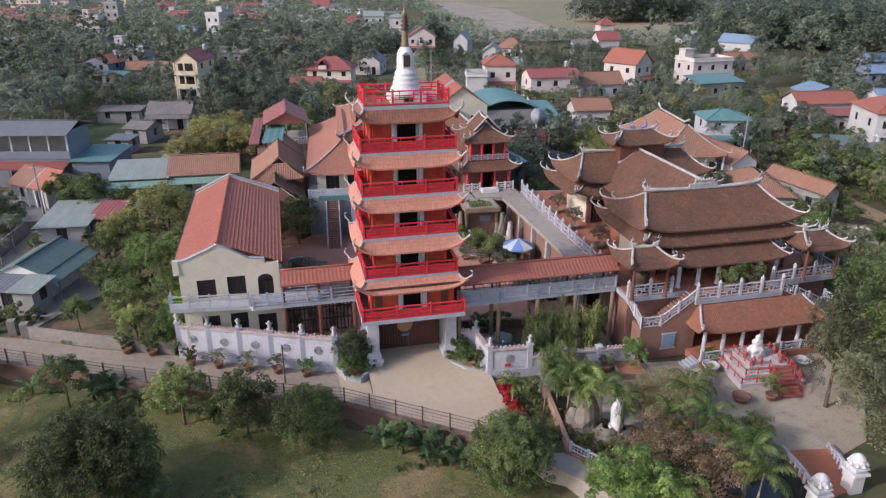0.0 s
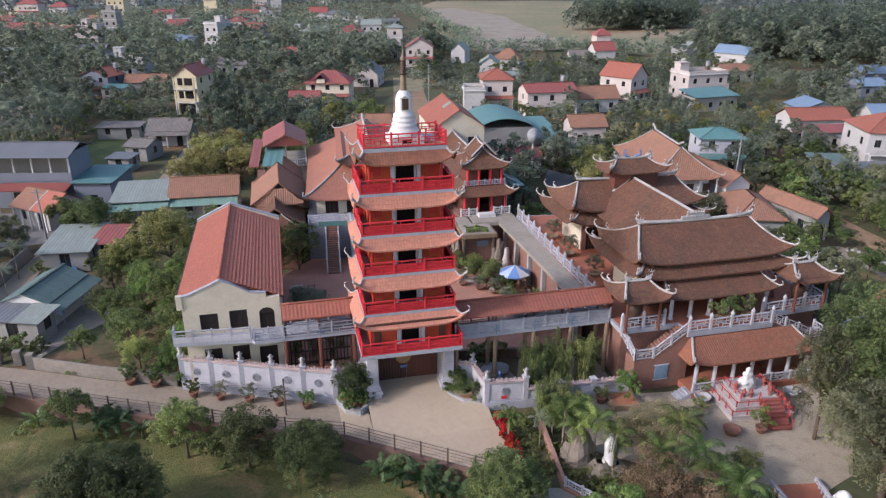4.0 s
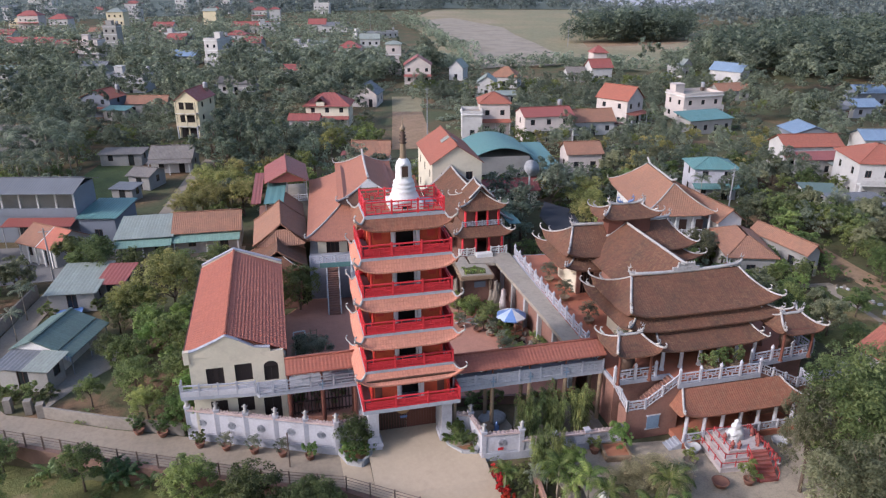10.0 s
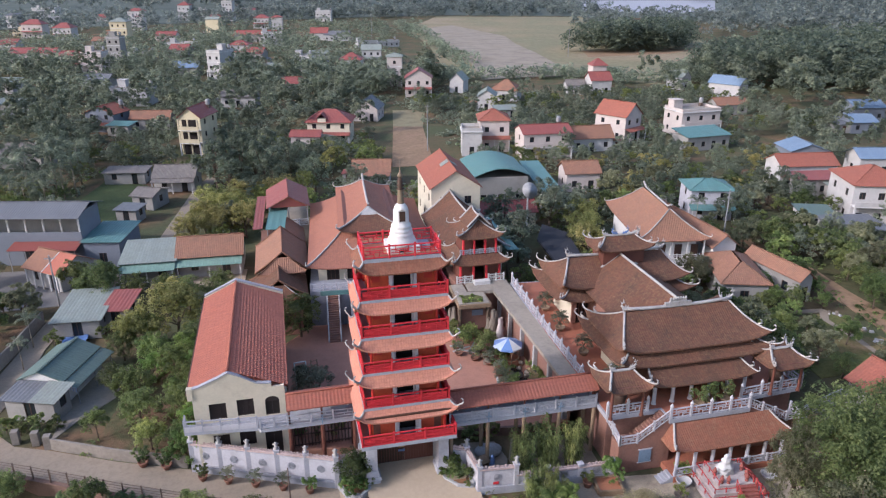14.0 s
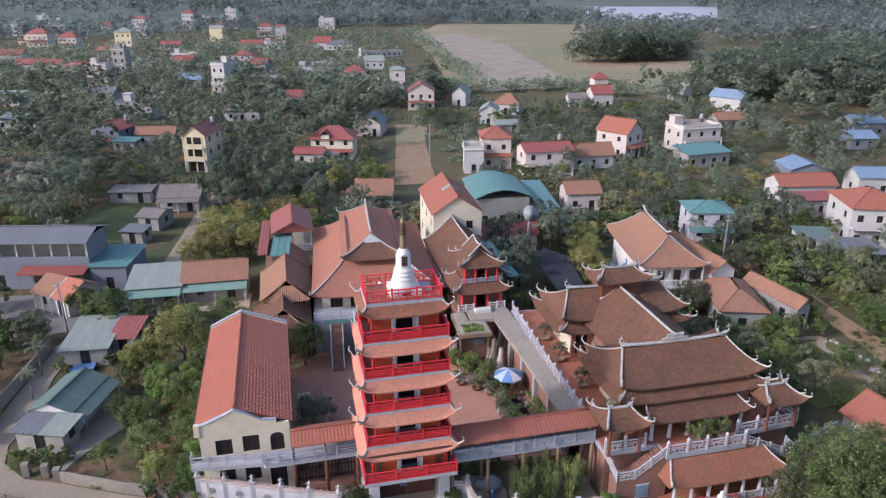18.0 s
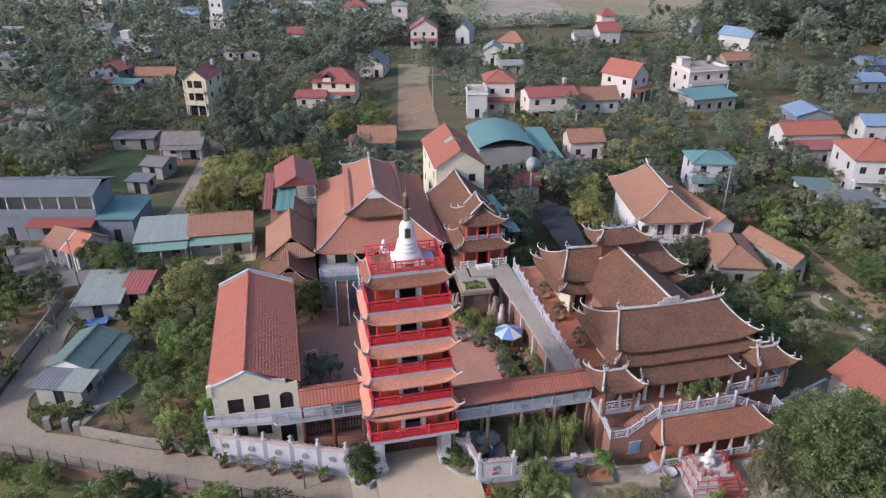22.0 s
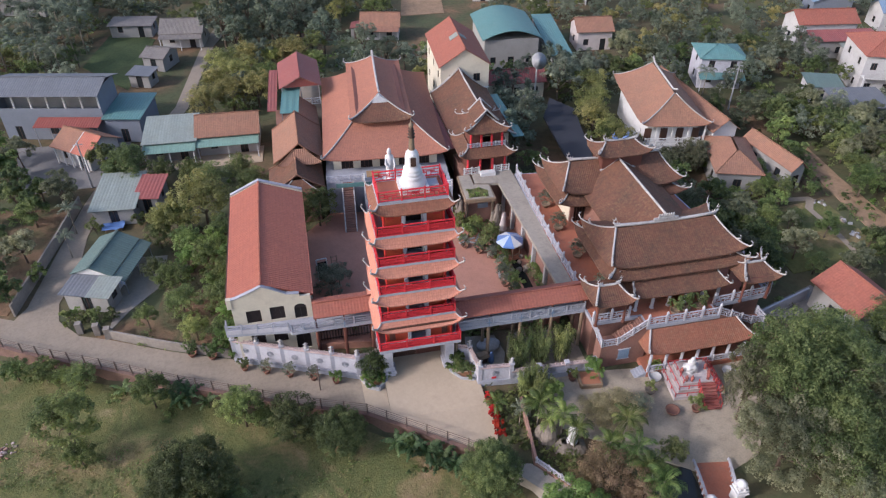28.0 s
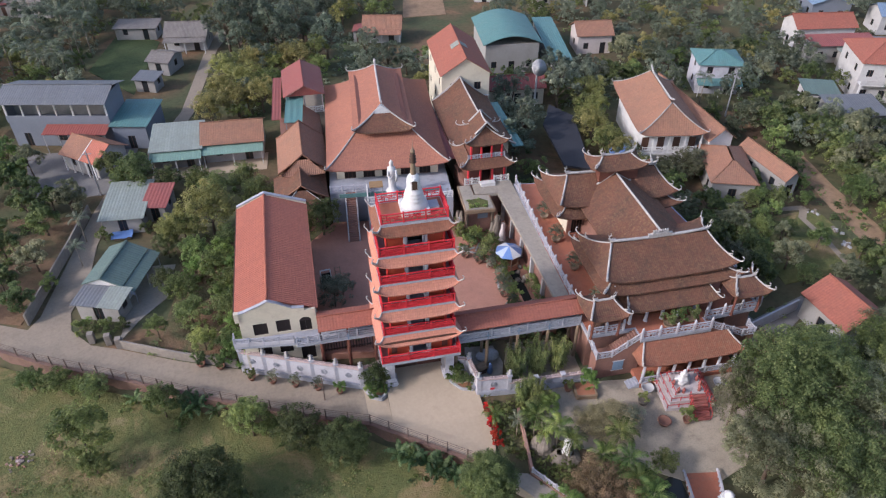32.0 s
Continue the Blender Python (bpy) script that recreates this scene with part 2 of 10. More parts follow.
M_WALLC = surf("stained_cement_wall", (0.235, 0.208, 0.178), 0.9, grain=3, big=0.3, dark=0.65, dirt=(0.15, 0.125, 0.1))
M_FENCE = surf("rusty_fence_iron", (0.12, 0.085, 0.068), 0.8)
M_SCALLOP = surf("pinkish_coping", (0.42, 0.33, 0.31), 0.85, dark=0.7, dirt=(0.3, 0.22, 0.2))
M_PINKWALL = surf("weathered_pink_wall", (0.34, 0.2, 0.155), 0.9, dark=0.65, dirt=(0.2, 0.14, 0.115))
M_SHRINERED = surf("faded_red_rail", (0.43, 0.06, 0.06), 0.6, dark=0.7)
M_DARKPOT = surf("dark_clay_pot", (0.2, 0.095, 0.065), 0.8, dark=0.6)
# the yard's own grey; on the side lane it also holds the shade
M_DARKC = surf("dusty_grey_yard_and_lane_shade", (0.185, 0.175, 0.165), 0.95, grain=3, big=0.25, dark=0.7)
M_GRAVEL = surf("pale_gravel_yard", (0.34, 0.288, 0.218), 0.95, grain=8, big=0.3, dark=0.55, dirt=(0.18, 0.15, 0.115))
M_BRICK = surf("red_brick", (0.235, 0.122, 0.092), 0.9, dark=0.6, dirt=(0.16, 0.10, 0.08))
M_OLDBRICK = surf("weathered_brown_brick", (0.17, 0.105, 0.082), 0.95, dark=0.6, dirt=(0.1, 0.075, 0.06))
M_SOIL = surf("bare_red_soil", (0.27, 0.135, 0.07), 0.95, grain=4, dark=0.7, bump=0.5)
M_ROCK = surf("rockery_stone", (0.2, 0.168, 0.135), 0.95, grain=4, dark=0.5, bump=0.6)
M_TERRA = surf("terracotta_pot", (0.33, 0.14, 0.08), 0.8)
M_BLUESTONE = surf("glazed_blue", (0.13, 0.2, 0.38), 0.5)
M_PALEBLUE = surf("pale_blue_fabric", (0.38, 0.45, 0.6), 0.7)
M_BLUEPANE = surf("faded_blue_shutter", (0.17, 0.24, 0.32), 0.7, dark=0.7)
M_TARP = surf("blue_tarpaulin", (0.14, 0.24, 0.48), 0.5)
M_BARK = surf("bark", (0.13, 0.095, 0.07), 0.95, dark=0.55, bump=0.5)
M_PALMBARK = surf("palm_trunk", (0.30, 0.25, 0.19), 0.9, dark=0.6)
M_WATER = surf("dark_pond_water", (0.02, 0.022, 0.02), 0.06, bump=0.02)
M_POLE = surf("galvanised_pole", (0.32, 0.32, 0.33), 0.5, 0.3)
M_BLACKNET = surf("black_shade_net", (0.03, 0.03, 0.036), 0.8)

T_TOWER = tiles("tower_roof_tiles", (0.47, 0.2, 0.138), (0.36, 0.175, 0.125), 0.2, 0.25, 0.14, 0.5)
T_OLD = tiles("weathered_roof_tiles", (0.13, 0.06, 0.039), (0.064, 0.043, 0.031), 0.22, 0.25, 0.26, 0.8, 0.8, (0.215, 0.135, 0.075), 0.68)
T_ARC = tiles("reddish_roof_tiles", (0.225, 0.09, 0.057), (0.14, 0.078, 0.05), 0.2, 0.25, 0.3, 0.65, 0.75, (0.27, 0.16, 0.1), 0.65)
T_MAIN = tiles("main_hall_tiles", (0.312, 0.132, 0.088), (0.225, 0.105, 0.074), 0.22, 0.25, 0.2, 0.5)
T_ORANGE = tiles("orange_clay_tiles", (0.395, 0.138, 0.092), (0.3, 0.115, 0.082), 0.3, 0.38, 0.6, 0.4)
T_PLAIN = tiles("red_ridge_tiles", (0.28, 0.098, 0.068), (0.205, 0.09, 0.064), 0.3, 0.35, 0.3, 0.5, 0.75, None, 0.65)
T_REDSH = tiles("red_sheet_roof", (0.262, 0.082, 0.07), (0.2, 0.08, 0.07), 0.35, 3.0, 0.5, 0.4, 0.5)
T_TEAL = tiles("teal_sheet_roof", (0.10, 0.205, 0.2), (0.12, 0.18, 0.165), 0.35, 3.0, 0.5, 0.4, 0.5)
T_PALET = tiles("pale_teal_sheet_roof", (0.23, 0.258, 0.232), (0.19, 0.195, 0.175), 0.35, 3.0, 0.3, 0.6, 0.6)
T_MINT = tiles("mint_sheet_roof", (0.17, 0.27, 0.225), (0.15, 0.21, 0.18), 0.35, 3.0, 0.3, 0.5, 0.6)
T_GREEN = tiles("grey_green_sheet_roof", (0.108, 0.155, 0.138), (0.115, 0.14, 0.125), 0.35, 3.0, 0.3, 0.5, 0.6)
T_BLUE = tiles("blue_sheet_roof", (0.165, 0.23, 0.32), (0.18, 0.23, 0.3), 0.35, 3.0, 0.5, 0.4, 0.5)
T_GREY = tiles("grey_sheet_roof", (0.14, 0.147, 0.16), (0.11, 0.112, 0.12), 0.35, 3.0, 0.5, 0.5, 0.6)
T_GREYT = tiles("grey_tile_roof", (0.19, 0.17, 0.155), (0.10, 0.09, 0.085), 0.25, 0.3, 0.6, 0.6)
T_BROWN = tiles("faded_brown_tiles", (0.275, 0.14, 0.092), (0.19, 0.115, 0.08), 0.25, 0.3, 0.6, 0.6)

F_DARK = foliage("dark_tree_leaves", (0.045, 0.06, 0.025), (0.09, 0.112, 0.042), (0.16, 0.182, 0.068))
F_MID = foliage("green_tree_leaves", (0.05, 0.068, 0.024), (0.108, 0.138, 0.046), (0.19, 0.222, 0.074))
F_YEL = foliage("yellowing_tree_leaves", (0.1, 0.105, 0.036), (0.19, 0.187, 0.065), (0.28, 0.255, 0.105), 0.15)
F_GRASS = foliage("grass_tufts", (0.1, 0.1, 0.042), (0.15, 0.148, 0.058), (0.21, 0.19, 0.09), 0.0, 0.35)
F_PALM = foliage("palm_fronds", (0.03, 0.048, 0.014), (0.068, 0.1, 0.028), (0.17, 0.2, 0.06))
F_BANANA = foliage("banana_leaves", (0.034, 0.058, 0.024), (0.062, 0.1, 0.04), (0.12, 0.17, 0.075))
F_DRY = foliage("dry_brown_leaves", (0.07, 0.05, 0.028), (0.135, 0.095, 0.055), (0.21, 0.16, 0.09))
F_TWIG = foliage("pale_withered_leaves", (0.13, 0.115, 0.06), (0.21, 0.185, 0.11), (0.3, 0.265, 0.16), 0.15)
F_GREY = foliage("grey_green_leaves", (0.05, 0.065, 0.045), (0.11, 0.125, 0.085), (0.19, 0.195, 0.14))
F_BRIGHT = foliage("bright_young_leaves", (0.055, 0.09, 0.024), (0.108, 0.158, 0.043), (0.175, 0.23, 0.078))
F_FRESH = foliage("fresh_green_leaves", (0.036, 0.052, 0.02), (0.08, 0.107, 0.039), (0.14, 0.167, 0.064), 0.12)
F_REDFL = foliage("red_blossom", (0.16, 0.01, 0.01), (0.32, 0.018, 0.014), (0.45, 0.05, 0.03), 0.2, 0.9, (0.5, 0.51), 1.0)
# far woods: the haze is mixed into the leaf colour
F_FAR = foliage("haze_paled_distant_woods", (0.098, 0.112, 0.1), (0.118, 0.134, 0.118), (0.14, 0.155, 0.132), 0.1, 0.05)
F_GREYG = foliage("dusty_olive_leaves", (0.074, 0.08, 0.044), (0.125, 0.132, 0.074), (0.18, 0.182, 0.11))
# village greens made paler and greyer, to put distance haze into the colour
F_VILL = foliage("haze_paled_village_leaves", (0.1, 0.117, 0.083), (0.148, 0.168, 0.117), (0.2, 0.218, 0.15), 0.2)
F_VILD = foliage("haze_greyed_village_leaves", (0.066, 0.08, 0.058), (0.1, 0.118, 0.082), (0.145, 0.162, 0.108), 0.2)

G_FIELD = ground_mat("rough_grass", [(0.27, 0.188, 0.112), (0.2, 0.163, 0.075), (0.108, 0.122, 0.044), (0.145, 0.142, 0.053), (0.235, 0.193, 0.1)], 0.2, 3.2, 1.0)
G_ORCH = ground_mat("orchard_soil", [(0.23, 0.14, 0.085), (0.175, 0.115, 0.07), (0.095, 0.096, 0.048), (0.2, 0.125, 0.078)], 0.18, 2.0, 0.8)
G_GROUND = ground_mat("garden_ground", [(0.21, 0.125, 0.075), (0.115, 0.092, 0.052), (0.08, 0.088, 0.045), (0.095, 0.108, 0.055)], 0.09, 1.2)
G_PLAIN = ground_mat("pale_meadow", [(0.29, 0.235, 0.16), (0.25, 0.212, 0.13), (0.205, 0.195, 0.118), (0.3, 0.24, 0.165)], 0.012, 0.3)
# canopy greens greyed, so that the haze sits in the base colour
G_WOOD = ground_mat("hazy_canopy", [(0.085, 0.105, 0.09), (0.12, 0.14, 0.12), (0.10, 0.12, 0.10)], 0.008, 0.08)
G_MUD = ground_mat("pale_mudflat", [(0.255, 0.215, 0.16), (0.29, 0.25, 0.2), (0.23, 0.195, 0.14)], 0.02, 0.1)
G_DIRT = ground_mat("brown_dirt_yard", [(0.30, 0.20, 0.13), (0.25, 0.17, 0.105), (0.34, 0.23, 0.15)], 0.1, 1.0)
G_LAWN = ground_mat("green_lawn", [(0.065, 0.08, 0.036), (0.075, 0.1, 0.042), (0.055, 0.075, 0.034)], 0.25, 2.0)


# ---- mesh builder ----
class Mesh:
    def __init__(self):
        self.v, self.f, self.uv, self.smooth, self.weld = [], [], [], False, False

    def face(self, pts, uvs=None):
        n = len(self.v)
        self.v.extend([tuple(p) for p in pts])
        self.f.append(tuple(range(n, n + len(pts))))
        self.uv.extend(uvs if uvs else [(0.0, 0.0)] * len(pts))

    def box(self, x0, y0, z0, x1, y1, z1, taper=0.0):
        n = len(self.v)
        t = taper
        self.v += [(x0, y0, z0), (x1, y0, z0), (x1, y1, z0), (x0, y1, z0),
                   (x0 + t, y0 + t, z1), (x1 - t, y0 + t, z1), (x1 - t, y1 - t, z1), (x0 + t, y1 - t, z1)]
        for q in ((3, 2, 1, 0), (4, 5, 6, 7), (0, 1, 5, 4), (1, 2, 6, 5), (2, 3, 7, 6), (3, 0, 4, 7)):
            self.f.append(tuple(n + i for i in q))
            self.uv += [(0, 0), (1, 0), (1, 1), (0, 1)]
        return self

    def beam(self, a, b, w, h):
        """A bar of section w x h from a to b; its top runs at the height of a and b."""
        a, b = Vector(a), Vector(b)
        d = (b - a)
        s = Vector((-d.y, d.x, 0))
        s = (s.normalized() if s.length > 1e-6 else Vector((1, 0, 0))) * (w / 2)
        up = Vector((0, 0, h)) if abs(d.x) + abs(d.y) > 1e-6 else Vector((0, w, 0))
        n = len(self.v)
        lo = [a - s - up, a + s - up, b + s - up, b - s - up]
        hi = [a - s, a + s, b + s, b - s]
        self.v += [tuple(p) for p in lo + hi]
        for q in ((3, 2, 1, 0), (4, 5, 6, 7), (0, 1, 5, 4), (1, 2, 6, 5), (2, 3, 7, 6), (3, 0, 4, 7)):
            self.f.append(tuple(n + i for i in q))
            self.uv += [(0, 0), (1, 0), (1, 1), (0, 1)]
        return self

    def tube(self, path, radii, n=6):
        rings = []
        path = [Vector(p) for p in path]
        if not hasattr(radii, "__len__"):
            radii = [radii] * len(path)
        for i, p in enumerate(path):
            d = (path[min(i + 1, len(path) - 1)] - path[max(i - 1, 0)]).normalized()
            s = d.cross(Vector((0, 0, 1)))
            s = s.normalized() if s.length > 1e-3 else Vector((1, 0, 0))
            t = s.cross(d)
            k = len(self.v)
            for j in range(n):
                a = 2 * math.pi * j / n
                self.v.append(tuple(p + (s * math.cos(a) + t * math.sin(a)) * radii[i]))
            rings.append(k)
        for r0, r1 in zip(rings, rings[1:]):
            for j in range(n):
                q = (j + 1) % n
                self.f.append((r0 + j, r0 + q, r1 + q, r1 + j))
                self.uv += [(0, 0), (1, 0), (1, 1), (0, 1)]
        self.f.append(tuple(rings[0] + j for j in range(n))[::-1])
        self.uv += [(0, 0)] * n
        self.f.append(tuple(rings[-1] + j for j in range(n)))
        self.uv += [(0, 0)] * n
        return self

    def lathe(self, prof, n=16, cx=0.0, cy=0.0, turn=0.0):
        k = len(self.v)
        for r, z in prof:
            for j in range(n):
                a = 2 * math.pi * j / n + turn
                self.v.append((cx + r * math.cos(a), cy + r * math.sin(a), z))
        for i in range(len(prof) - 1):
            for j in range(n):
                q = (j + 1) % n
                self.f.append((k + i * n + j, k + i * n + q, k + (i + 1) * n + q, k + (i + 1) * n + j))
                self.uv += [(0, 0), (1, 0), (1, 1), (0, 1)]
        m = k + (len(prof) - 1) * n
        self.f.append(tuple(m + j for j in range(n)))
        self.uv += [(0, 0)] * n
        self.f.append(tuple(k + n - 1 - j for j in range(n)))
        self.uv += [(0, 0)] * n
        return self

    def grid(self, fn, nu, nv, uvfn=None, flip=False):
        k = len(self.v)
        for j in range(nv + 1):
            for i in range(nu + 1):
                self.v.append(tuple(fn(i / nu, j / nv)))
        for j in range(nv):
            for i in range(nu):
                q = [(i, j), (i + 1, j), (i + 1, j + 1), (i, j + 1)]
                if flip:
                    q.reverse()
                self.f.append(tuple(k + b * (nu + 1) + a for a, b in q))
                self.uv += [uvfn(a / nu, b / nv) if uvfn else (a / nu, b / nv) for a, b in q]
        return self

    def slab(self, poly, z0, z1):
        """A flat plate over a polygon (counter-clockwise); z1 may be a function of x, y."""
        top = [(x, y, z1(x, y) if callable(z1) else z1) for x, y in poly]
        self.face(top, [(x, y) for x, y in poly])
        n = len(poly)
        for i in range(n):
            a, b = top[i], top[(i + 1) % n]
            self.face([(a[0], a[1], z0), (b[0], b[1], z0), b, a])
        return self

    def stair(self, put, n, run, z0, rise, zb, w0, w1):
        """A flight of n steps as one block: put(s, w, z) places a point s along the flight and w across it."""
        pr = [(0.0, zb)]
        for i in range(n):
            pr += [(i * run, z0 + (i + 1) * rise), ((i + 1) * run, z0 + (i + 1) * rise)]
        pr.append((n * run, zb))
        a, b = [put(s, w0, z) for s, z in pr], [put(s, w1, z) for s, z in pr]
        for i in range(n):
            k = 1 + 2 * i
            for p, fl in ((a, False), (b, True)):
                q = [put(pr[k][0], w0 if not fl else w1, zb), put(pr[k + 1][0], w0 if not fl else w1, zb), p[k + 1], p[k]]
                self.face(q[::-1] if fl else q)
        for i in range(len(pr) - 1):
            self.face([a[i], b[i], b[i + 1], a[i + 1]])
        self.weld = True
        return self

    def data(self, name):
        me = bpy.data.meshes.new(name)
        if self.weld:
            seen, to = {}, []
            for p in self.v:
                k = (round(p[0], 4), round(p[1], 4), round(p[2], 4))
                to.append(seen.setdefault(k, len(seen)))
            self.v = list(seen)
            self.f = [tuple(to[i] for i in f) for f in self.f]
        me.from_pydata(self.v, [], self.f)
        uv = me.uv_layers.new(name="UVMap")
        uv.data.foreach_set("uv", np.array(self.uv, dtype=np.float32).ravel())
        if self.smooth:
            me.polygons.foreach_set("use_smooth", [True] * len(self.f))
        me.update()
        return me


def part(name, mb, material, parent, label="", place=None):
    ob = new(name, mb if isinstance(mb, bpy.types.Mesh) else mb.data(name))
    if not ob.data.materials:
        ob.data.materials.append(material)
    ob.parent = parent
    if place is not None:
        ob.matrix_basis = place
    return tagged(ob, label)


def thing(name, label, category, x=0.0, y=0.0, z=0.0, rot=0.0, group="", kind=""):
    ob = new(name)
    ob.empty_display_size = 0.3
    ob.matrix_basis = pose(x, y, z, 0, 0, rot)
    return tagged(ob, label, category, group, kind)


def single(name, mb, material, label, category, kind="", group=""):
    ob = new(name, mb.data(name))
    ob.data.materials.append(material)
    return tagged(ob, label, category, group, kind)


def lerp(a, b, t):
    return a + (b - a) * t


# ---- roofs with swept-up corners ----
def skirt(parent, tile, inner, outer, zi, zo, lift=0.5, pw=1.5, thick=0.12, horn=0.7, trim=0.1, sides="fblr", name="roof", soffit=M_DARKWOOD, trimmat=None, nu=14, nv=6, corners="all", push=0.0):
    """Four slopes from an inner rectangle down to an outer one, with hip ridges that end in curled horns."""
    ix0, ix1, iy0, iy1 = inner
    ox0, ox1, oy0, oy1 = outer
    edge = {"f": ((ix0, iy0), (ix1, iy0), (ox0, oy0), (ox1, oy0)), "b": ((ix1, iy1), (ix0, iy1), (ox1, oy1), (ox0, oy1)),
            "l": ((ix0, iy1), (ix0, iy0), (ox0, oy1), (ox0, oy0)), "r": ((ix1, iy0), (ix1, iy1), (ox1, oy0), (ox1, oy1))}

    def pt(s, u, v, dz=0.0):
        a, b, c, d = edge[s]
        k = abs(2 * u - 1)
        x = lerp(lerp(a[0], b[0], u), lerp(c[0], d[0], u), v)
        y = lerp(lerp(a[1], b[1], u), lerp(c[1], d[1], u), v)
        z = zo + (zi - zo) * (1 - v) ** pw + lift * k ** 6 * v ** 2 + dz
        return (x, y, z)
    for s in sides:
        a, b, c, d = edge[s]
        lo = math.dist(c, d)
        run = math.hypot(abs((c[0] + d[0]) / 2 - (a[0] + b[0]) / 2) + abs((c[1] + d[1]) / 2 - (a[1] + b[1]) / 2), zi - zo)
        m = Mesh()
        m.smooth = True

        def uvf(u, v):
            w = lerp(math.dist(a, b), lo, v)
            return ((u - 0.5) * w, v * run)
        m.grid(lambda u, v: pt(s, u, v), nu, nv, uvf, flip=True)
        m.grid(lambda u, v: pt(s, u, v, -thick - 0.05 * (1 - v)), nu, nv, uvf)
        for i in range(nu):
            u0, u1 = i / nu, (i + 1) / nu
            m.face([pt(s, u0, 1, -thick), pt(s, u1, 1, -thick), pt(s, u1, 1), pt(s, u0, 1)], [uvf(u0, 1), uvf(u1, 1), uvf(u1, 1), uvf(u0, 1)])
        part(name, m, tile, parent)
    cs = {"fl": ("f", 0), "fr": ("f", 1), "bl": ("b", 1), "br": ("b", 0)}
    for k, (s, u) in cs.items():
        if corners != "all" and k not in corners.split():
            continue
        path = [Vector(pt(s, u, j / 7, 0.05)) for j in range(8)]
        d = path[-1] - path[-2]
        fl = Vector((d.x, d.y, 0)).normalized()
        p = path[-1]
        hs = horn * 0.78
        for q, (o, h) in enumerate(((0.28, 0.16), (0.45, 0.45), (0.42, 0.75), (0.26, 0.92), (0.12, 0.86))):
            path.append(p + fl * o * hs + Vector((0, 0, h * hs)))
        trim *= 0.82
        rr = [trim] * 8 + [trim * 1.1, trim * 1.05, trim * 0.7, trim * 0.6, trim * 0.5]
        m = Mesh()
        m.smooth = True
        m.tube(path, rr, 6)
        hip = part("hip_ridge", m, trimmat or M_TRIM, parent)
        if tile == T_OLD and horn > 0.5:
            b = path[5]
            c = Mesh()
            c.smooth = True
            c.tube([b + fl * -0.25, b + fl * 0.02 + Vector((0, 0, 0.16)), b + fl * 0.24 + Vector((0, 0, 0.3)), b + fl * 0.2 + Vector((0, 0, 0.56)), b + fl * 0.04 + Vector((0, 0, 0.6))], [0.07, 0.1, 0.085, 0.06, 0.025], 5)
            part("hip_ornament", c, M_TRIM, hip)


def gable(parent, tile, x0, x1, y0, y1, ridge, ze, zr, pw=1.2, lift=0.0, thick=0.12, name="roof", trim=0.0, trimmat=None, axis="y", sag=0.0, ze2=None, nu=8, nv=6, horn=0.0, flare=0.0):
    """Two slopes on a ridge that runs along axis; ridge: its place across, ze and ze2: the heights of the two eaves."""
    for side in (0, 1):
        e = (x0, x1)[side] if axis == "y" else (y0, y1)[side]
        z2 = ze if side == 0 or ze2 is None else ze2
        a0, a1 = (y0, y1) if axis == "y" else (x0, x1)

        def pt(u, v, dz=0.0):
            k = abs(2 * u - 1)
            across = lerp(ridge, e, v)
            along = lerp(a0, a1, u) + (2 * u - 1) * flare * v
            z = z2 + (zr - z2) * (1 - v) ** pw + lift * k ** 4 * v ** 2 + sag * k ** 3 * (1 - v) + dz
            return (across, along, z) if axis == "y" else (along, across, z)
        run = math.hypot(e - ridge, zr - z2)
        m = Mesh()
        m.smooth = True
        fl = (side == 1) != (axis == "y")

        def uvf(u, v):
            return ((u - 0.5) * (a1 - a0), v * run)
        m.grid(lambda u, v: pt(u, v), nu, nv, uvf, flip=not fl)
        m.grid(lambda u, v: pt(u, v, -thick), nu, nv, uvf, flip=fl)
        for u in (0, 1):
            for j in range(nv):
                v0, v1 = j / nv, (j + 1) / nv
                m.face([pt(u, v0), pt(u, v1), pt(u, v1, -thick), pt(u, v0, -thick)])
        for i in range(nu):
            u0, u1 = i / nu, (i + 1) / nu
            m.face([pt(u0, 1, -thick), pt(u1, 1, -thick), pt(u1, 1), pt(u0, 1)])
        part(name, m, tile, parent)
        if trim:
            for u in (0, 1):
                path = [Vector(pt(u, j / 7, 0.04)) for j in range(8)]
                if horn:
                    d = path[-1] - path[-2]
                    f = Vector((d.x, d.y, 0)).normalized()
                    p = path[-1]
                    path += [p + f * o * horn + Vector((0, 0, h * horn)) for o, h in ((0.35, 0.12), (0.6, 0.45), (0.55, 0.8), (0.35, 0.9))]
                t = Mesh()
                t.smooth = True
                t.tube(path, [trim] * 8 + [trim * 0.8, trim * 0.7, trim * 0.6, trim * 0.5][: len(path) - 8], 6)
                part("verge", t, trimmat or M_TRIM, parent)
    t = Mesh()
    t.smooth = True
    r = max(trim, 0.09)
    pts = []
    for j in range(9):
        u = j / 8
        k = abs(2 * u - 1)
        al = lerp(*((y0, y1) if axis == "y" else (x0, x1)), u)
        z = zr + sag * k ** 3 + 0.06
        pts.append((ridge, al, z) if axis == "y" else (al, ridge, z))
    t.tube(pts, r, 6)
    part("roof_ridge", t, trimmat or (M_TRIM if trim else tile), parent)


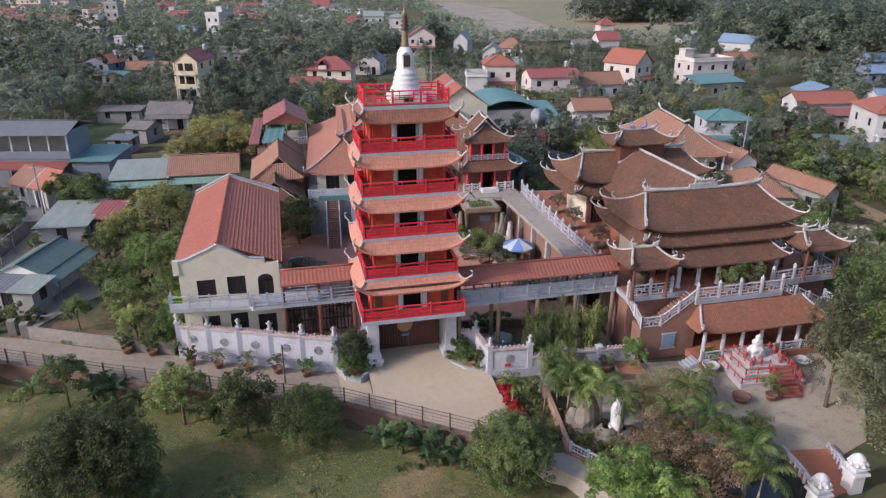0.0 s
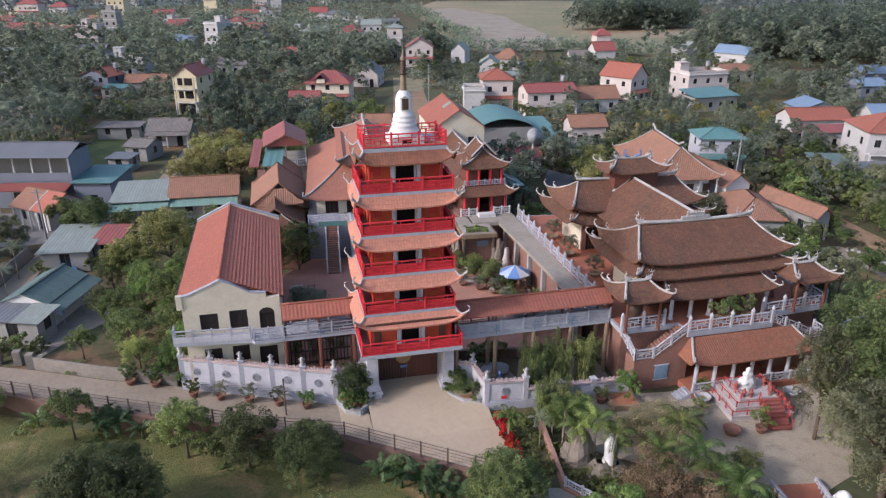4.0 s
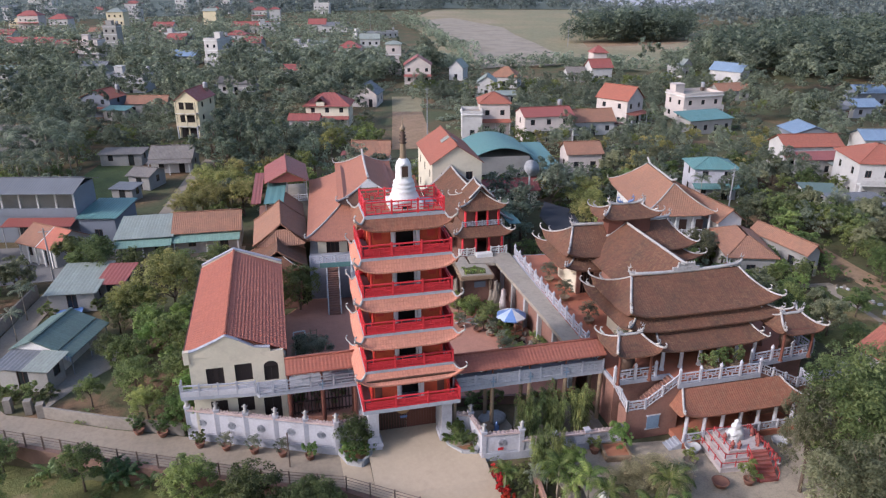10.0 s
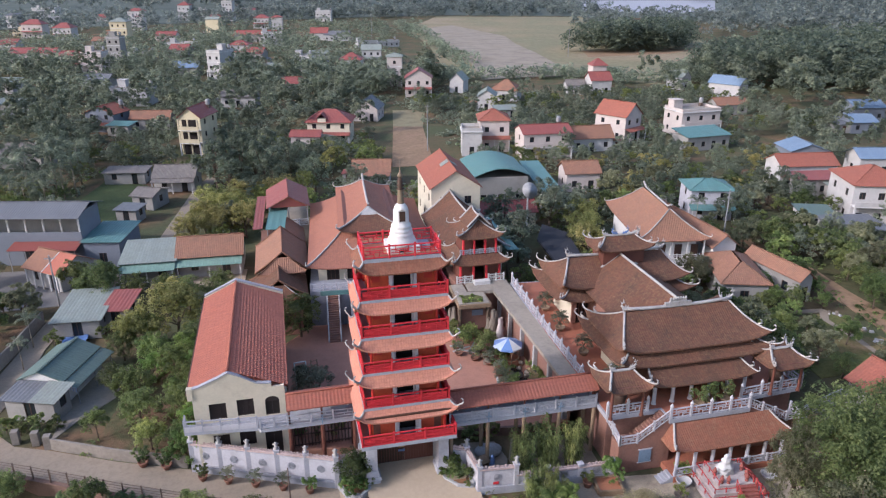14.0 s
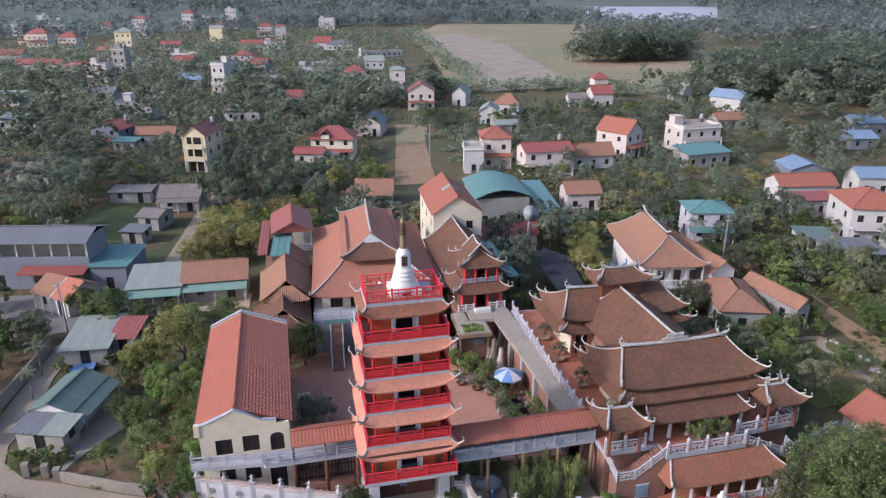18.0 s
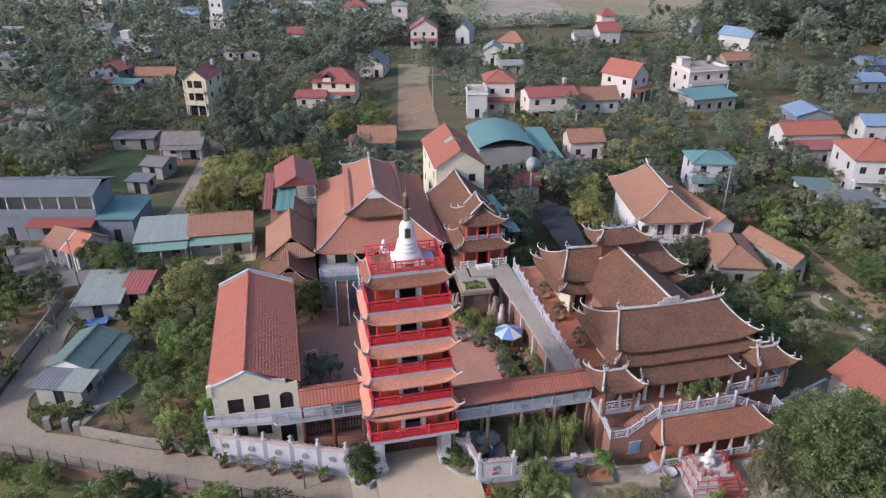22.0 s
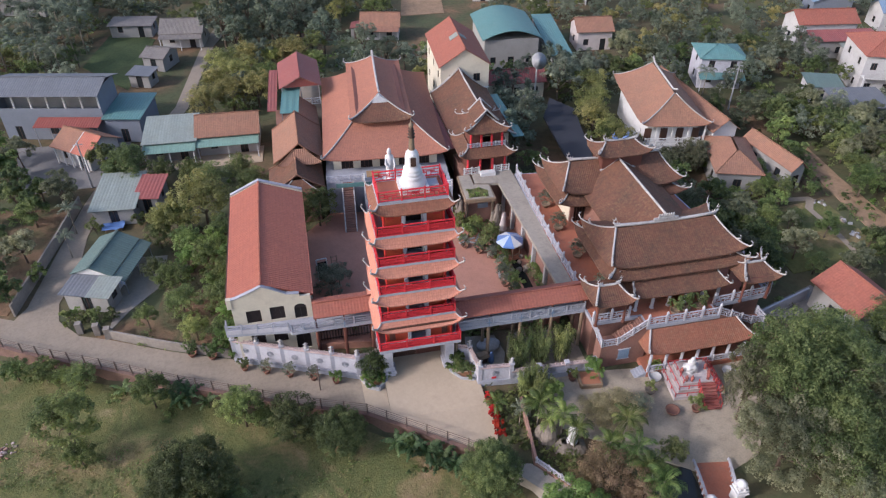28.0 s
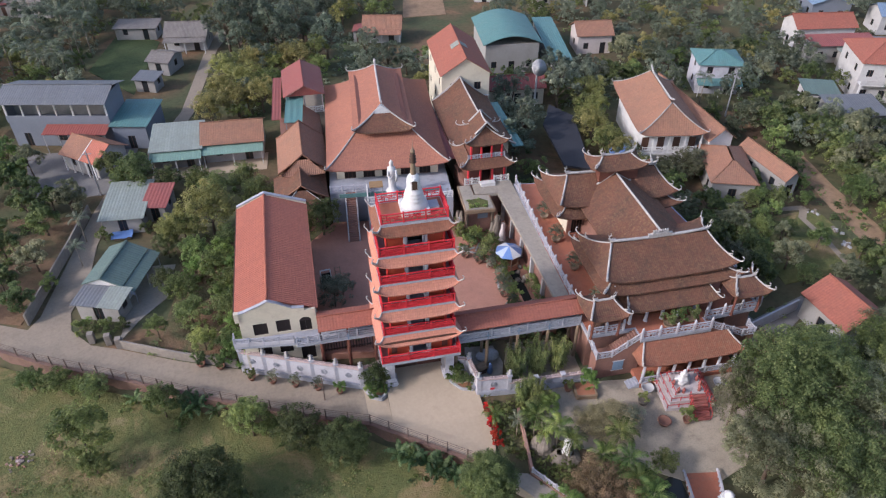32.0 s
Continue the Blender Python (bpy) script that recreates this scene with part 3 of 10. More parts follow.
def ridge_beast(parent, x, y, z, rot, s=1.0, mat=None):
    """A carved ridge end: a curled plinth with a raised tail."""
    m = Mesh()
    m.smooth = True
    c, q = math.cos(radians(rot)), math.sin(radians(rot))

    def w(o, h):
        return (x + o * c * s, y + o * q * s, z + h * s)
    m.tube([w(-0.5, 0.0), w(-0.2, 0.12), w(0.15, 0.2), w(0.4, 0.45), w(0.38, 0.75), w(0.15, 0.9), w(0.02, 0.75)], [0.14 * s, 0.17 * s, 0.16 * s, 0.13 * s, 0.1 * s, 0.07 * s, 0.04 * s], 6)
    ob = part("ridge_ornament", m, mat or M_TRIM, parent)
    for (o0, h0), (o1, h1), r in (((-0.3, 0.1), (-0.42, 0.48), 0.07), ((-0.05, 0.2), (-0.1, 0.62), 0.07), ((0.36, 0.7), (0.62, 1.02), 0.06), ((0.2, 0.88), (0.28, 1.3), 0.06)):
        sp = Mesh()
        sp.tube([w(o0, h0), w((o0 + o1) / 2 - 0.04, (h0 + h1) / 2), w(o1, h1)], [r * s, r * 0.8 * s, 0.015 * s], 5)
        part("carved_fin", sp, mat or M_TRIM, ob)


# ---- walls, windows, rails ----
def wall_run(m, p0, p1, z0, z1, thick, holes=()):
    """A wall along p0-p1 with real openings (u0, u1, h0, h1) along its length."""
    m.weld = True
    p0, p1 = Vector((*p0, 0)), Vector((*p1, 0))
    L = (p1 - p0).length
    d = (p1 - p0) / L
    nrm = Vector((-d.y, d.x, 0)) * thick
    us = sorted({0.0, L, *[h[0] for h in holes], *[h[1] for h in holes]})
    for u0, u1 in zip(us, us[1:]):
        mid = (u0 + u1) / 2
        spans, z = [], z0
        for h in sorted([h for h in holes if h[0] <= mid <= h[1]], key=lambda h: h[2]):
            if h[2] > z + 1e-4:
                spans.append((z, h[2]))
            z = h[3]
        if z < z1 - 1e-4:
            spans.append((z, z1))
        a, b = p0 + d * u0, p0 + d * u1
        for s0, s1 in spans:
            n = len(m.v)
            for zz in (s0, s1):
                for q in (a, b, b + nrm, a + nrm):
                    m.v.append((q.x, q.y, zz))
            for q in ((3, 2, 1, 0), (4, 5, 6, 7), (0, 1, 5, 4), (1, 2, 6, 5), (2, 3, 7, 6), (3, 0, 4, 7)):
                m.f.append(tuple(n + i for i in q))
                m.uv += [(0, 0), (1, 0), (1, 1), (0, 1)]


def window(parent, p0, p1, u0, u1, h0, h1, thick, frame_mat, pane_mat=None, bars=1, name="window"):
    """A framed pane set back in its opening."""
    p0, p1 = Vector((*p0, 0)), Vector((*p1, 0))
    d = (p1 - p0).normalized()
    n = Vector((-d.y, d.x, 0))
    f = Mesh()
    b = 0.06

    def bar(ua, ub, ha, hb, o0, o1):
        nonlocal f
        k = len(f.v)
        for z in (ha, hb):
            for u, o in ((ua, o0), (ub, o0), (ub, o1), (ua, o1)):
                q = p0 + d * u + n * o
                f.v.append((q.x, q.y, z))
        for q in ((3, 2, 1, 0), (4, 5, 6, 7), (0, 1, 5, 4), (1, 2, 6, 5), (2, 3, 7, 6), (3, 0, 4, 7)):
            f.f.append(tuple(k + i for i in q))
            f.uv.extend([(0, 0)] * 4)
    o0, o1 = thick * 0.3, thick * 0.3 + 0.06
    bar(u0, u0 + b, h0, h1, o0, o1)
    bar(u1 - b, u1, h0, h1, o0, o1)
    bar(u0 + b, u1 - b, h1 - b, h1, o0, o1)
    bar(u0 + b, u1 - b, h0, h0 + b, o0, o1)
    f.weld = True
    w = part(name, f, frame_mat, parent)
    for i in range(bars):
        c = lerp(u0, u1, (i + 1) / (bars + 1))
        f = Mesh()
        bar(c - 0.03, c + 0.03, h0 + b, h1 - b, o0, o1)
        part("mullion", f, frame_mat, w)
    g = Mesh()
    a, c = p0 + d * (u0 + b) + n * (o0 + 0.03), p0 + d * (u1 - b) + n * (o0 + 0.03)
    g.face([(a.x, a.y, h0 + b), (c.x, c.y, h0 + b), (c.x, c.y, h1 - b), (a.x, a.y, h1 - b)])
    part("pane", g, pane_mat or M_GLASS, w)
    return w


POSTS_SET = set()


def railing(parent, p0, p1, z, h, mat, bay=1.7, bar=0.05, post=0.13, cap=None, style="key", name="railing", postmat=None):
    """Top and bottom rail, posts, and a fretwork panel in each bay. p0 and p1 may carry their own heights."""
    p0, p1 = Vector((*p0, 0) if len(p0) == 2 else p0), Vector((*p1, 0) if len(p1) == 2 else p1)
    L = (p1 - p0).length
    n = max(1, round(L / bay))
    up = Vector((0, 0, z))
    m = Mesh()
    m.beam(p0 + up + Vector((0, 0, h)), p1 + up + Vector((0, 0, h)), 0.12, 0.08)
    m.beam(p0 + up + Vector((0, 0, 0.14)), p1 + up + Vector((0, 0, 0.14)), 0.1, 0.07)
    r = part(name, m, mat, parent)
    for i in range(n + 1):
        q = p0.lerp(p1, i / n) + up
        spot = (parent.name, round(q.x, 1), round(q.y, 1), round(q.z, 1))
        if spot in POSTS_SET:
            continue
        POSTS_SET.add(spot)
        pm = Mesh()
        pm.box(q.x - post / 2, q.y - post / 2, q.z, q.x + post / 2, q.y + post / 2, q.z + h + 0.1)
        if cap == "lotus":
            pm.lathe([(0.05, q.z + h + 0.1), (0.13, q.z + h + 0.16), (0.16, q.z + h + 0.3), (0.08, q.z + h + 0.44), (0.015, q.z + h + 0.56)], 8, q.x, q.y)
        part("post", pm, postmat or mat, r)
    for i in range(n):
        a, b = p0.lerp(p1, i / n) + up, p0.lerp(p1, (i + 1) / n) + up
        pm = Mesh()
        lo, hi = 0.14, h - 0.08

        def at(u, k):
            return a.lerp(b, u) + Vector((0, 0, lerp(lo, hi, k)))
        if style == "key":
            hs = [(0.07, 0.93, 0.72), (0.07, 0.4, 0.36), (0.6, 0.93, 0.36), (0.25, 0.75, 0.54)]
            vs = [(0.25, 0.36, 1.0), (0.75, 0.36, 1.0), (0.4, 0.0, 0.54), (0.6, 0.0, 0.54)]
        elif style == "bars":
            hs = [(0.04, 0.96, 0.33), (0.04, 0.96, 0.66)]
            vs = [(0.33, 0.0, 0.33), (0.66, 0.66, 1.0), (0.5, 0.33, 0.66)]
        else:
            hs = [(0.05, 0.95, 0.55)]
            vs = [(0.2, 0.0, 1.0), (0.4, 0.0, 1.0), (0.6, 0.0, 1.0), (0.8, 0.0, 1.0)]
        for u0, u1, k in hs:
            pm.beam(at(u0, k), at(u1, k), bar, bar)
        for u, k0, k1 in vs:
            q0, q1 = at(u, k0), at(u, k1)
            pm.box(q0.x - bar / 2, q0.y - bar / 2, q0.z, q1.x + bar / 2, q1.y + bar / 2, q1.z)
        tagged(part("fret_panel", pm, mat, r), kind="stuff")
    return r


# ---- ground, roads, yards ----
RET = [(-75.0, 30.0), (-42.6, 14.8), (-38.3, 12.2), (-30.2, 8.3), (-22.5, 4.4), (-11.6, -0.6), (-5.5, -2.9), (2.6, -8.6), (5.2, -10.6), (9.0, -14.5), (13.0, -19.5), (22.0, -32.0), (60.0, -80.0)]
LOW = -1.3


def ret_side(x, y):
    """Metres by which a point lies on the low, field side of the retaining wall (positive) or on the road side."""
    best, sign = 1e9, 1.0
    for (ax, ay), (bx, by) in zip(RET, RET[1:]):
        dx, dy = bx - ax, by - ay
        t = max(0.0, min(1.0, ((x - ax) * dx + (y - ay) * dy) / (dx * dx + dy * dy)))
        d = math.hypot(x - ax - t * dx, y - ay - t * dy)
        if d < best:
            best = d
            sign = 1.0 if dx * (y - ay) - dy * (x - ax) < 0 else -1.0
    return best * sign


def ground_z(x, y):
    if y > 35 or x > 60 or x < -75 or y < -90:
        return 0.0 if y > 20 or x > 60 else LOW
    s = ret_side(x, y)
    return LOW + (0.0 - LOW) * max(0.0, min(1.0, (-s - 0.3) / 1.2))


def make_ground():
    xs = sorted({-4500, -2500, -1500, -900, -500, -300, -200, -140, -100, *range(-76, 66, 2), 80, 100, 140, 200, 300, 500, 900, 1500, 2500, 4500})
    ys = sorted({-4500, -2500, -1000, -400, -200, -120, *range(-90, 44, 2), 60, 90, 130, 200, 300, 500, 900, 1500, 2500, 4600})
    m = Mesh()
    for y in ys:
        for x in xs:
            w = noise.noise(Vector((x * 0.07, y * 0.07, 0))) * 0.12 if abs(x) < 80 and -95 < y < 60 else 0.0
            m.v.append((x, y, ground_z(x, y) - 0.06 + w * (0.4 if ground_z(x, y) < -1.2 else 0.2)))
    n = len(xs)
    for j in range(len(ys) - 1):
        for i in range(n - 1):
            m.f.append((j * n + i, j * n + i + 1, (j + 1) * n + i + 1, (j + 1) * n + i))
            m.uv += [(0, 0)] * 4
    m.smooth = True
    single("ground", m, G_GROUND, "garden earth with weeds and bare reddish soil", "ground", "structure")


make_ground()


def sheet(name, poly, mat, label, category, z=0.03, z0=-0.3, kind="structure"):
    return single(name, Mesh().slab(poly, z0, z), mat, label, category, kind)


# low grassy field in front of the retaining wall, following the ground
fm = Mesh()
fp = [(-74.0, 26.6), (-43.0, 13.9), (-38.6, 11.4), (-30.5, 7.5), (-22.8, 3.6), (-11.9, -1.4), (-5.8, -3.7), (2.2, -9.4), (4.7, -11.4), (8.4, -15.2), (12.4, -20.2), (21.4, -32.6), (40.0, -56.0)]
for (ax, ay), (bx, by) in zip(fp, fp[1:]):
    fm.grid(lambda u, v: (lerp(lerp(ax, bx, u), lerp(-90.0, 60.0, (lerp(ax, bx, u) + 74) / 114), v), lerp(lerp(ay, by, u), -88.0, v),
                          LOW + 0.1 + 0.05 * noise.noise(Vector((lerp(ax, bx, u) * 0.2, v * 14, 0)))), 6, 24)
fm.smooth = True
single("field", fm, G_FIELD, "rough grassy field with worn yellowish patches", "field", "structure")

# concrete road along the wall, forecourt, lane, yards
sheet("road", [(-75.0, 30.0), (-42.6, 14.8), (-38.3, 12.2), (-30.2, 8.3), (-22.5, 4.4), (-11.6, -0.6), (-5.5, -2.9), (-3.4, 0.6), (-6.0, 1.9), (-12.0, 4.4),
               (-17.8, 6.9), (-24.0, 9.4), (-30.1, 12.4), (-33.3, 13.7), (-35.8, 16.5), (-36.4, 19.5), (-39.6, 19.5), (-40.5, 17.6), (-74.0, 33.5)], M_ROADC, "pale concrete village road with dusty patches", "road", 0.02, -1.5)


def court_z(x, y):
    return 0.04 + 0.66 * max(0.0, min(1.0, (y + 4.0) / 5.5))


fc = Mesh()
for (ax, bx, y0, y1) in ((-3.4, 5.5, -4.0, -1.7), (-3.4, 5.2, -1.7, 1.6), (-2.6, 2.6, 1.6, 5.5)):
    fc.grid(lambda u, v: (lerp(ax, bx, u), lerp(y0, y1, v), court_z(0, lerp(y0, y1, v))), 6, 6)
fc.slab([(-5.5, -2.95), (2.6, -8.65), (5.0, -10.6), (5.6, -7.0), (5.6, -4.0), (-3.4, -4.0)], -1.5, 0.04)
fc.slab([(-5.5, -2.95), (-3.4, -4.0), (-3.4, 1.0), (-5.6, 1.6)], -1.5, 0.036)
single("forecourt", fc, M_CONC, "worn pale beige concrete forecourt before the gate", "pavement", "structure")
sheet("lane", [(-39.6, 19.5), (-36.4, 19.5), (-35.4, 25.0), (-35.6, 32.0), (-34.8, 39.0), (-33.6, 45.0), (-30.6, 50.5), (-26.0, 66.5), (-23.0, 93.8), (-20.9, 101.5),
               (-23.2, 104.0), (-25.2, 95.0), (-28.0, 67.5), (-32.6, 52.0), (-36.2, 45.5), (-37.4, 39.0), (-38.2, 32.0)], M_ROADC, "narrow concrete lane between garden walls", "road", 0.015)
sheet("side_yard", [(-28.8, 16.5), (-26.0, 20.0), (-25.6, 26.0), (-29.8, 26.4), (-30.2, 20.0), (-30.4, 13.6)], M_GREYC, "grey concrete yard beside the green-roofed shed", "pavement", 0.02)
sheet("shed_yard", [(-30.5, 46.5), (-14.3, 46.2), (-14.0, 51.0), (-30.5, 51.5)], M_CONC, "concrete drying yard before the long shed", "pavement", 0.02)
sheet("school_yard", [(-46.0, 44.0), (-35.0, 44.0), (-33.5, 56.5), (-50.0, 58.0)], M_DARKC, "grey concrete yard between village houses", "pavement", 0.018)
sheet("lawn", [(-46.0, 88.0), (-36.5, 76.0), (-34.5, 100.0), (-43.0, 108.0)], G_LAWN, "small green paddy lawn", "grass", 0.025)
sheet("dirt_road", [(15.5, 103.0), (25.0, 103.0), (31.0, 145.0), (23.0, 147.0)], G_DIRT, "bare brown dirt road and yard", "road", 0.05)
sheet("meadow_strip", [(23.0, 147.0), (31.0, 145.0), (37.0, 170.0), (27.0, 172.0)], G_PLAIN, "rough meadow behind the dirt road", "grass", 0.05)
sheet("footpath", [(46.2, 21.5), (55.8, 20.3), (54.6, 18.8), (54.7, 13.5), (54.3, 8.8), (55.0, 8.8), (55.5, 13.5), (55.4, 18.2), (57.0, 20.3), (56.8, 21.1), (46.2, 22.2)], M_ROADC, "narrow pale footpath through the orchard", "path", 0.02)
sheet("garden_yard", [(9.6, -3.0), (14.5, -2.0), (32.0, -4.2), (31.0, -10.0), (27.0, -14.5), (22.5, -16.0), (13.0, -9.5), (10.5, -7.5)], M_GRAVEL, "pale gravelled garden yard", "pavement", 0.025)
sheet("south_path", [(5.0, -10.6), (7.5, -11.2), (10.2, -14.6), (12.0, -17.4), (10.6, -18.0), (8.4, -14.9)], M_GREYC, "grey concrete path beside a low wall", "path", 0.03, -1.5)
sheet("plain", [(62.0, 240.0), (112.0, 236.0), (139.0, 200.0), (162.0, 224.0), (300.0, 245.0), (330.0, 320.0), (250.0, 330.0), (330.0, 640.0), (160.0, 700.0), (95.0, 520.0), (85.0, 390.0)], G_PLAIN, "wide pale meadow beyond the village", "field", 0.05)
sheet("mudflat", [(73.0, 230.0), (90.0, 236.0), (107.0, 234.0), (115.0, 252.0), (124.0, 282.0), (132.0, 330.0), (138.0, 380.0), (150.0, 440.0), (142.0, 560.0), (104.0, 520.0), (98.0, 410.0), (91.0, 330.0), (83.0, 280.0)], G_MUD, "pale bare mudflat by the meadow", "ground", 0.1)
sheet("red_field", [(232.0, 252.0), (252.0, 254.0), (290.0, 290.0), (262.0, 292.0)], G_DIRT, "bare reddish field beyond the woods", "field", 0.1)
# the horizon's haze comes from this sheet's own colour
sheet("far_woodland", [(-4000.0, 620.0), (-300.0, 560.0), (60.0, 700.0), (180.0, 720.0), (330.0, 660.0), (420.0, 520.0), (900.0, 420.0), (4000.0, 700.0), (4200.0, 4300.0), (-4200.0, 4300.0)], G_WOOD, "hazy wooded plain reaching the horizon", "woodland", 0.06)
sheet("sand_bar", [(150.0, 300.0), (200.0, 306.0), (230.0, 325.0), (160.0, 330.0)], G_DIRT, "brownish bare patch in the meadow", "field", 0.09)
# one flat pale sheet in place of distant greenhouse roofs
sheet("far_river", [(350.0, 762.0), (478.0, 691.0), (724.0, 1070.0), (510.0, 1127.0)], M_SLAB, "whitish greenhouse roofs far beyond the woods, as one flat sheet", "water", 0.1)
sheet("west_court", [(-9.2, 6.4), (-3.4, 5.6), (3.0, 6.6), (13.0, 5.2), (15.84, 5.0), (15.84, 26.3), (13.6, 27.0), (-5.9, 29.6), (-9.2, 26.0)], M_COURT, "red-tiled sunken courtyard", "courtyard", 0.78)
# added beam covers the bright slab face; its dark colour stands for shade
single("court_edge", Mesh().beam((3.2, 6.42, 0.8), (13.1, 4.98, 0.8), 0.3, 1.2), M_OLDBRICK, "dark beam added for the shaded edge of the sunken courtyard", "wall", "structure")
sheet("paved_patch", [(9.1, -1.1), (16.5, -1.3), (16.6, 3.9), (10.2, 4.7), (9.1, 2.0)], M_ROADC, "pale worn paving among the bamboo", "pavement", 0.05)
sheet("paved_patch", [(5.0, 2.2), (6.0, 0.4), (8.4, 0.2), (9.0, 2.0), (8.6, 4.6), (5.6, 5.0)], M_GREYC, "pale grey paved patch under the gallery", "pavement", 0.06)

sheet("orchard_ground", [(-26.6, 10.9), (-24.0, 9.9), (-17.2, 7.6), (-16.9, 28.0), (-25.0, 29.0), (-25.2, 20.0)], G_ORCH, "brown orchard soil with weeds", "ground", 0.012)
sheet("orchard_ground", [(45.0, 7.0), (58.5, 8.0), (58.0, 20.0), (45.5, 19.5)], G_FIELD, "dry tan grass beside the footpath", "ground", 0.012)
sheet("orchard_ground", [(-58.0, 24.0), (-41.4, 18.6), (-39.2, 32.0), (-38.4, 39.0), (-58.0, 42.0)], G_ORCH, "brown orchard soil beyond the lane", "ground", 0.012)
# dark sheet: earth colour with the lane's shade painted in
sheet("side_lane", [(33.8, -3.2), (35.4, -4.2), (40.8, 0.0), (46.0, 3.2), (45.6, 4.8), (38.0, 2.4), (36.6, 8.0), (35.2, 8.0), (35.0, 0.4)], M_DARKC, "dark earth lane beside the terrace, shade put into its colour", "path", 0.014)
single("lane_wall", Mesh().beam((36.2, 0.6, 1.5), (43.6, 2.9, 1.5), 0.2, 1.7), M_LILAC, "pale wall along the side lane", "wall", "structure")

# retaining wall of brick below the road, with a wire fence on it
rw = thing("retaining_wall", "brick retaining wall below the village road", "wall", kind="structure")
for (ax, ay), (bx, by) in zip(RET[1:8], RET[2:9]):
    m = Mesh()
    m.beam((ax, ay, 0.12), (bx, by, 0.12), 0.34, 1.6)
    part("wall_stretch", m, M_OLDBRICK, rw)
    m = Mesh()
    m.beam((ax, ay, 0.2), (bx, by, 0.2), 0.42, 0.08)
    part("coping", m, M_OLDBRICK, rw)


wf = thing("wire_fence", "low post-and-wire fence along the road's edge", "fence")
for (ax, ay), (bx, by) in zip(RET[1:8], RET[2:9]):
    L = math.hypot(bx - ax, by - ay)
    k = int(L / 1.7)
    for i in range(k):
        x, y = lerp(ax, bx, i / k), lerp(ay, by, i / k)
        part("post", Mesh().box(x - 0.05, y - 0.05, 0.1, x + 0.05, y + 0.05, 1.5), M_FENCE, wf)
    for h, r in ((0.4, 0.016), (0.65, 0.016), (0.9, 0.016), (1.15, 0.028), (1.42, 0.028)):
        part("wire" if r < 0.02 else "rail", Mesh().tube([(ax, ay, h), (bx, by, h)], r, 5), M_FENCE, wf)


# ---- the gate tower ----
FLOOR = [4.85 + 3.02 * k for k in range(6)]
HALF = [3.75, 3.36, 3.34, 3.31, 3.28, 2.84]
FRONT = [0.0, 0.7, 0.8, 0.9, 1.0, 1.5]
BACK = [6.0, 5.4, 5.3, 5.25, 5.2, 4.7]
EAVE = [4.1, 3.95, 3.85, 3.75, 3.5]


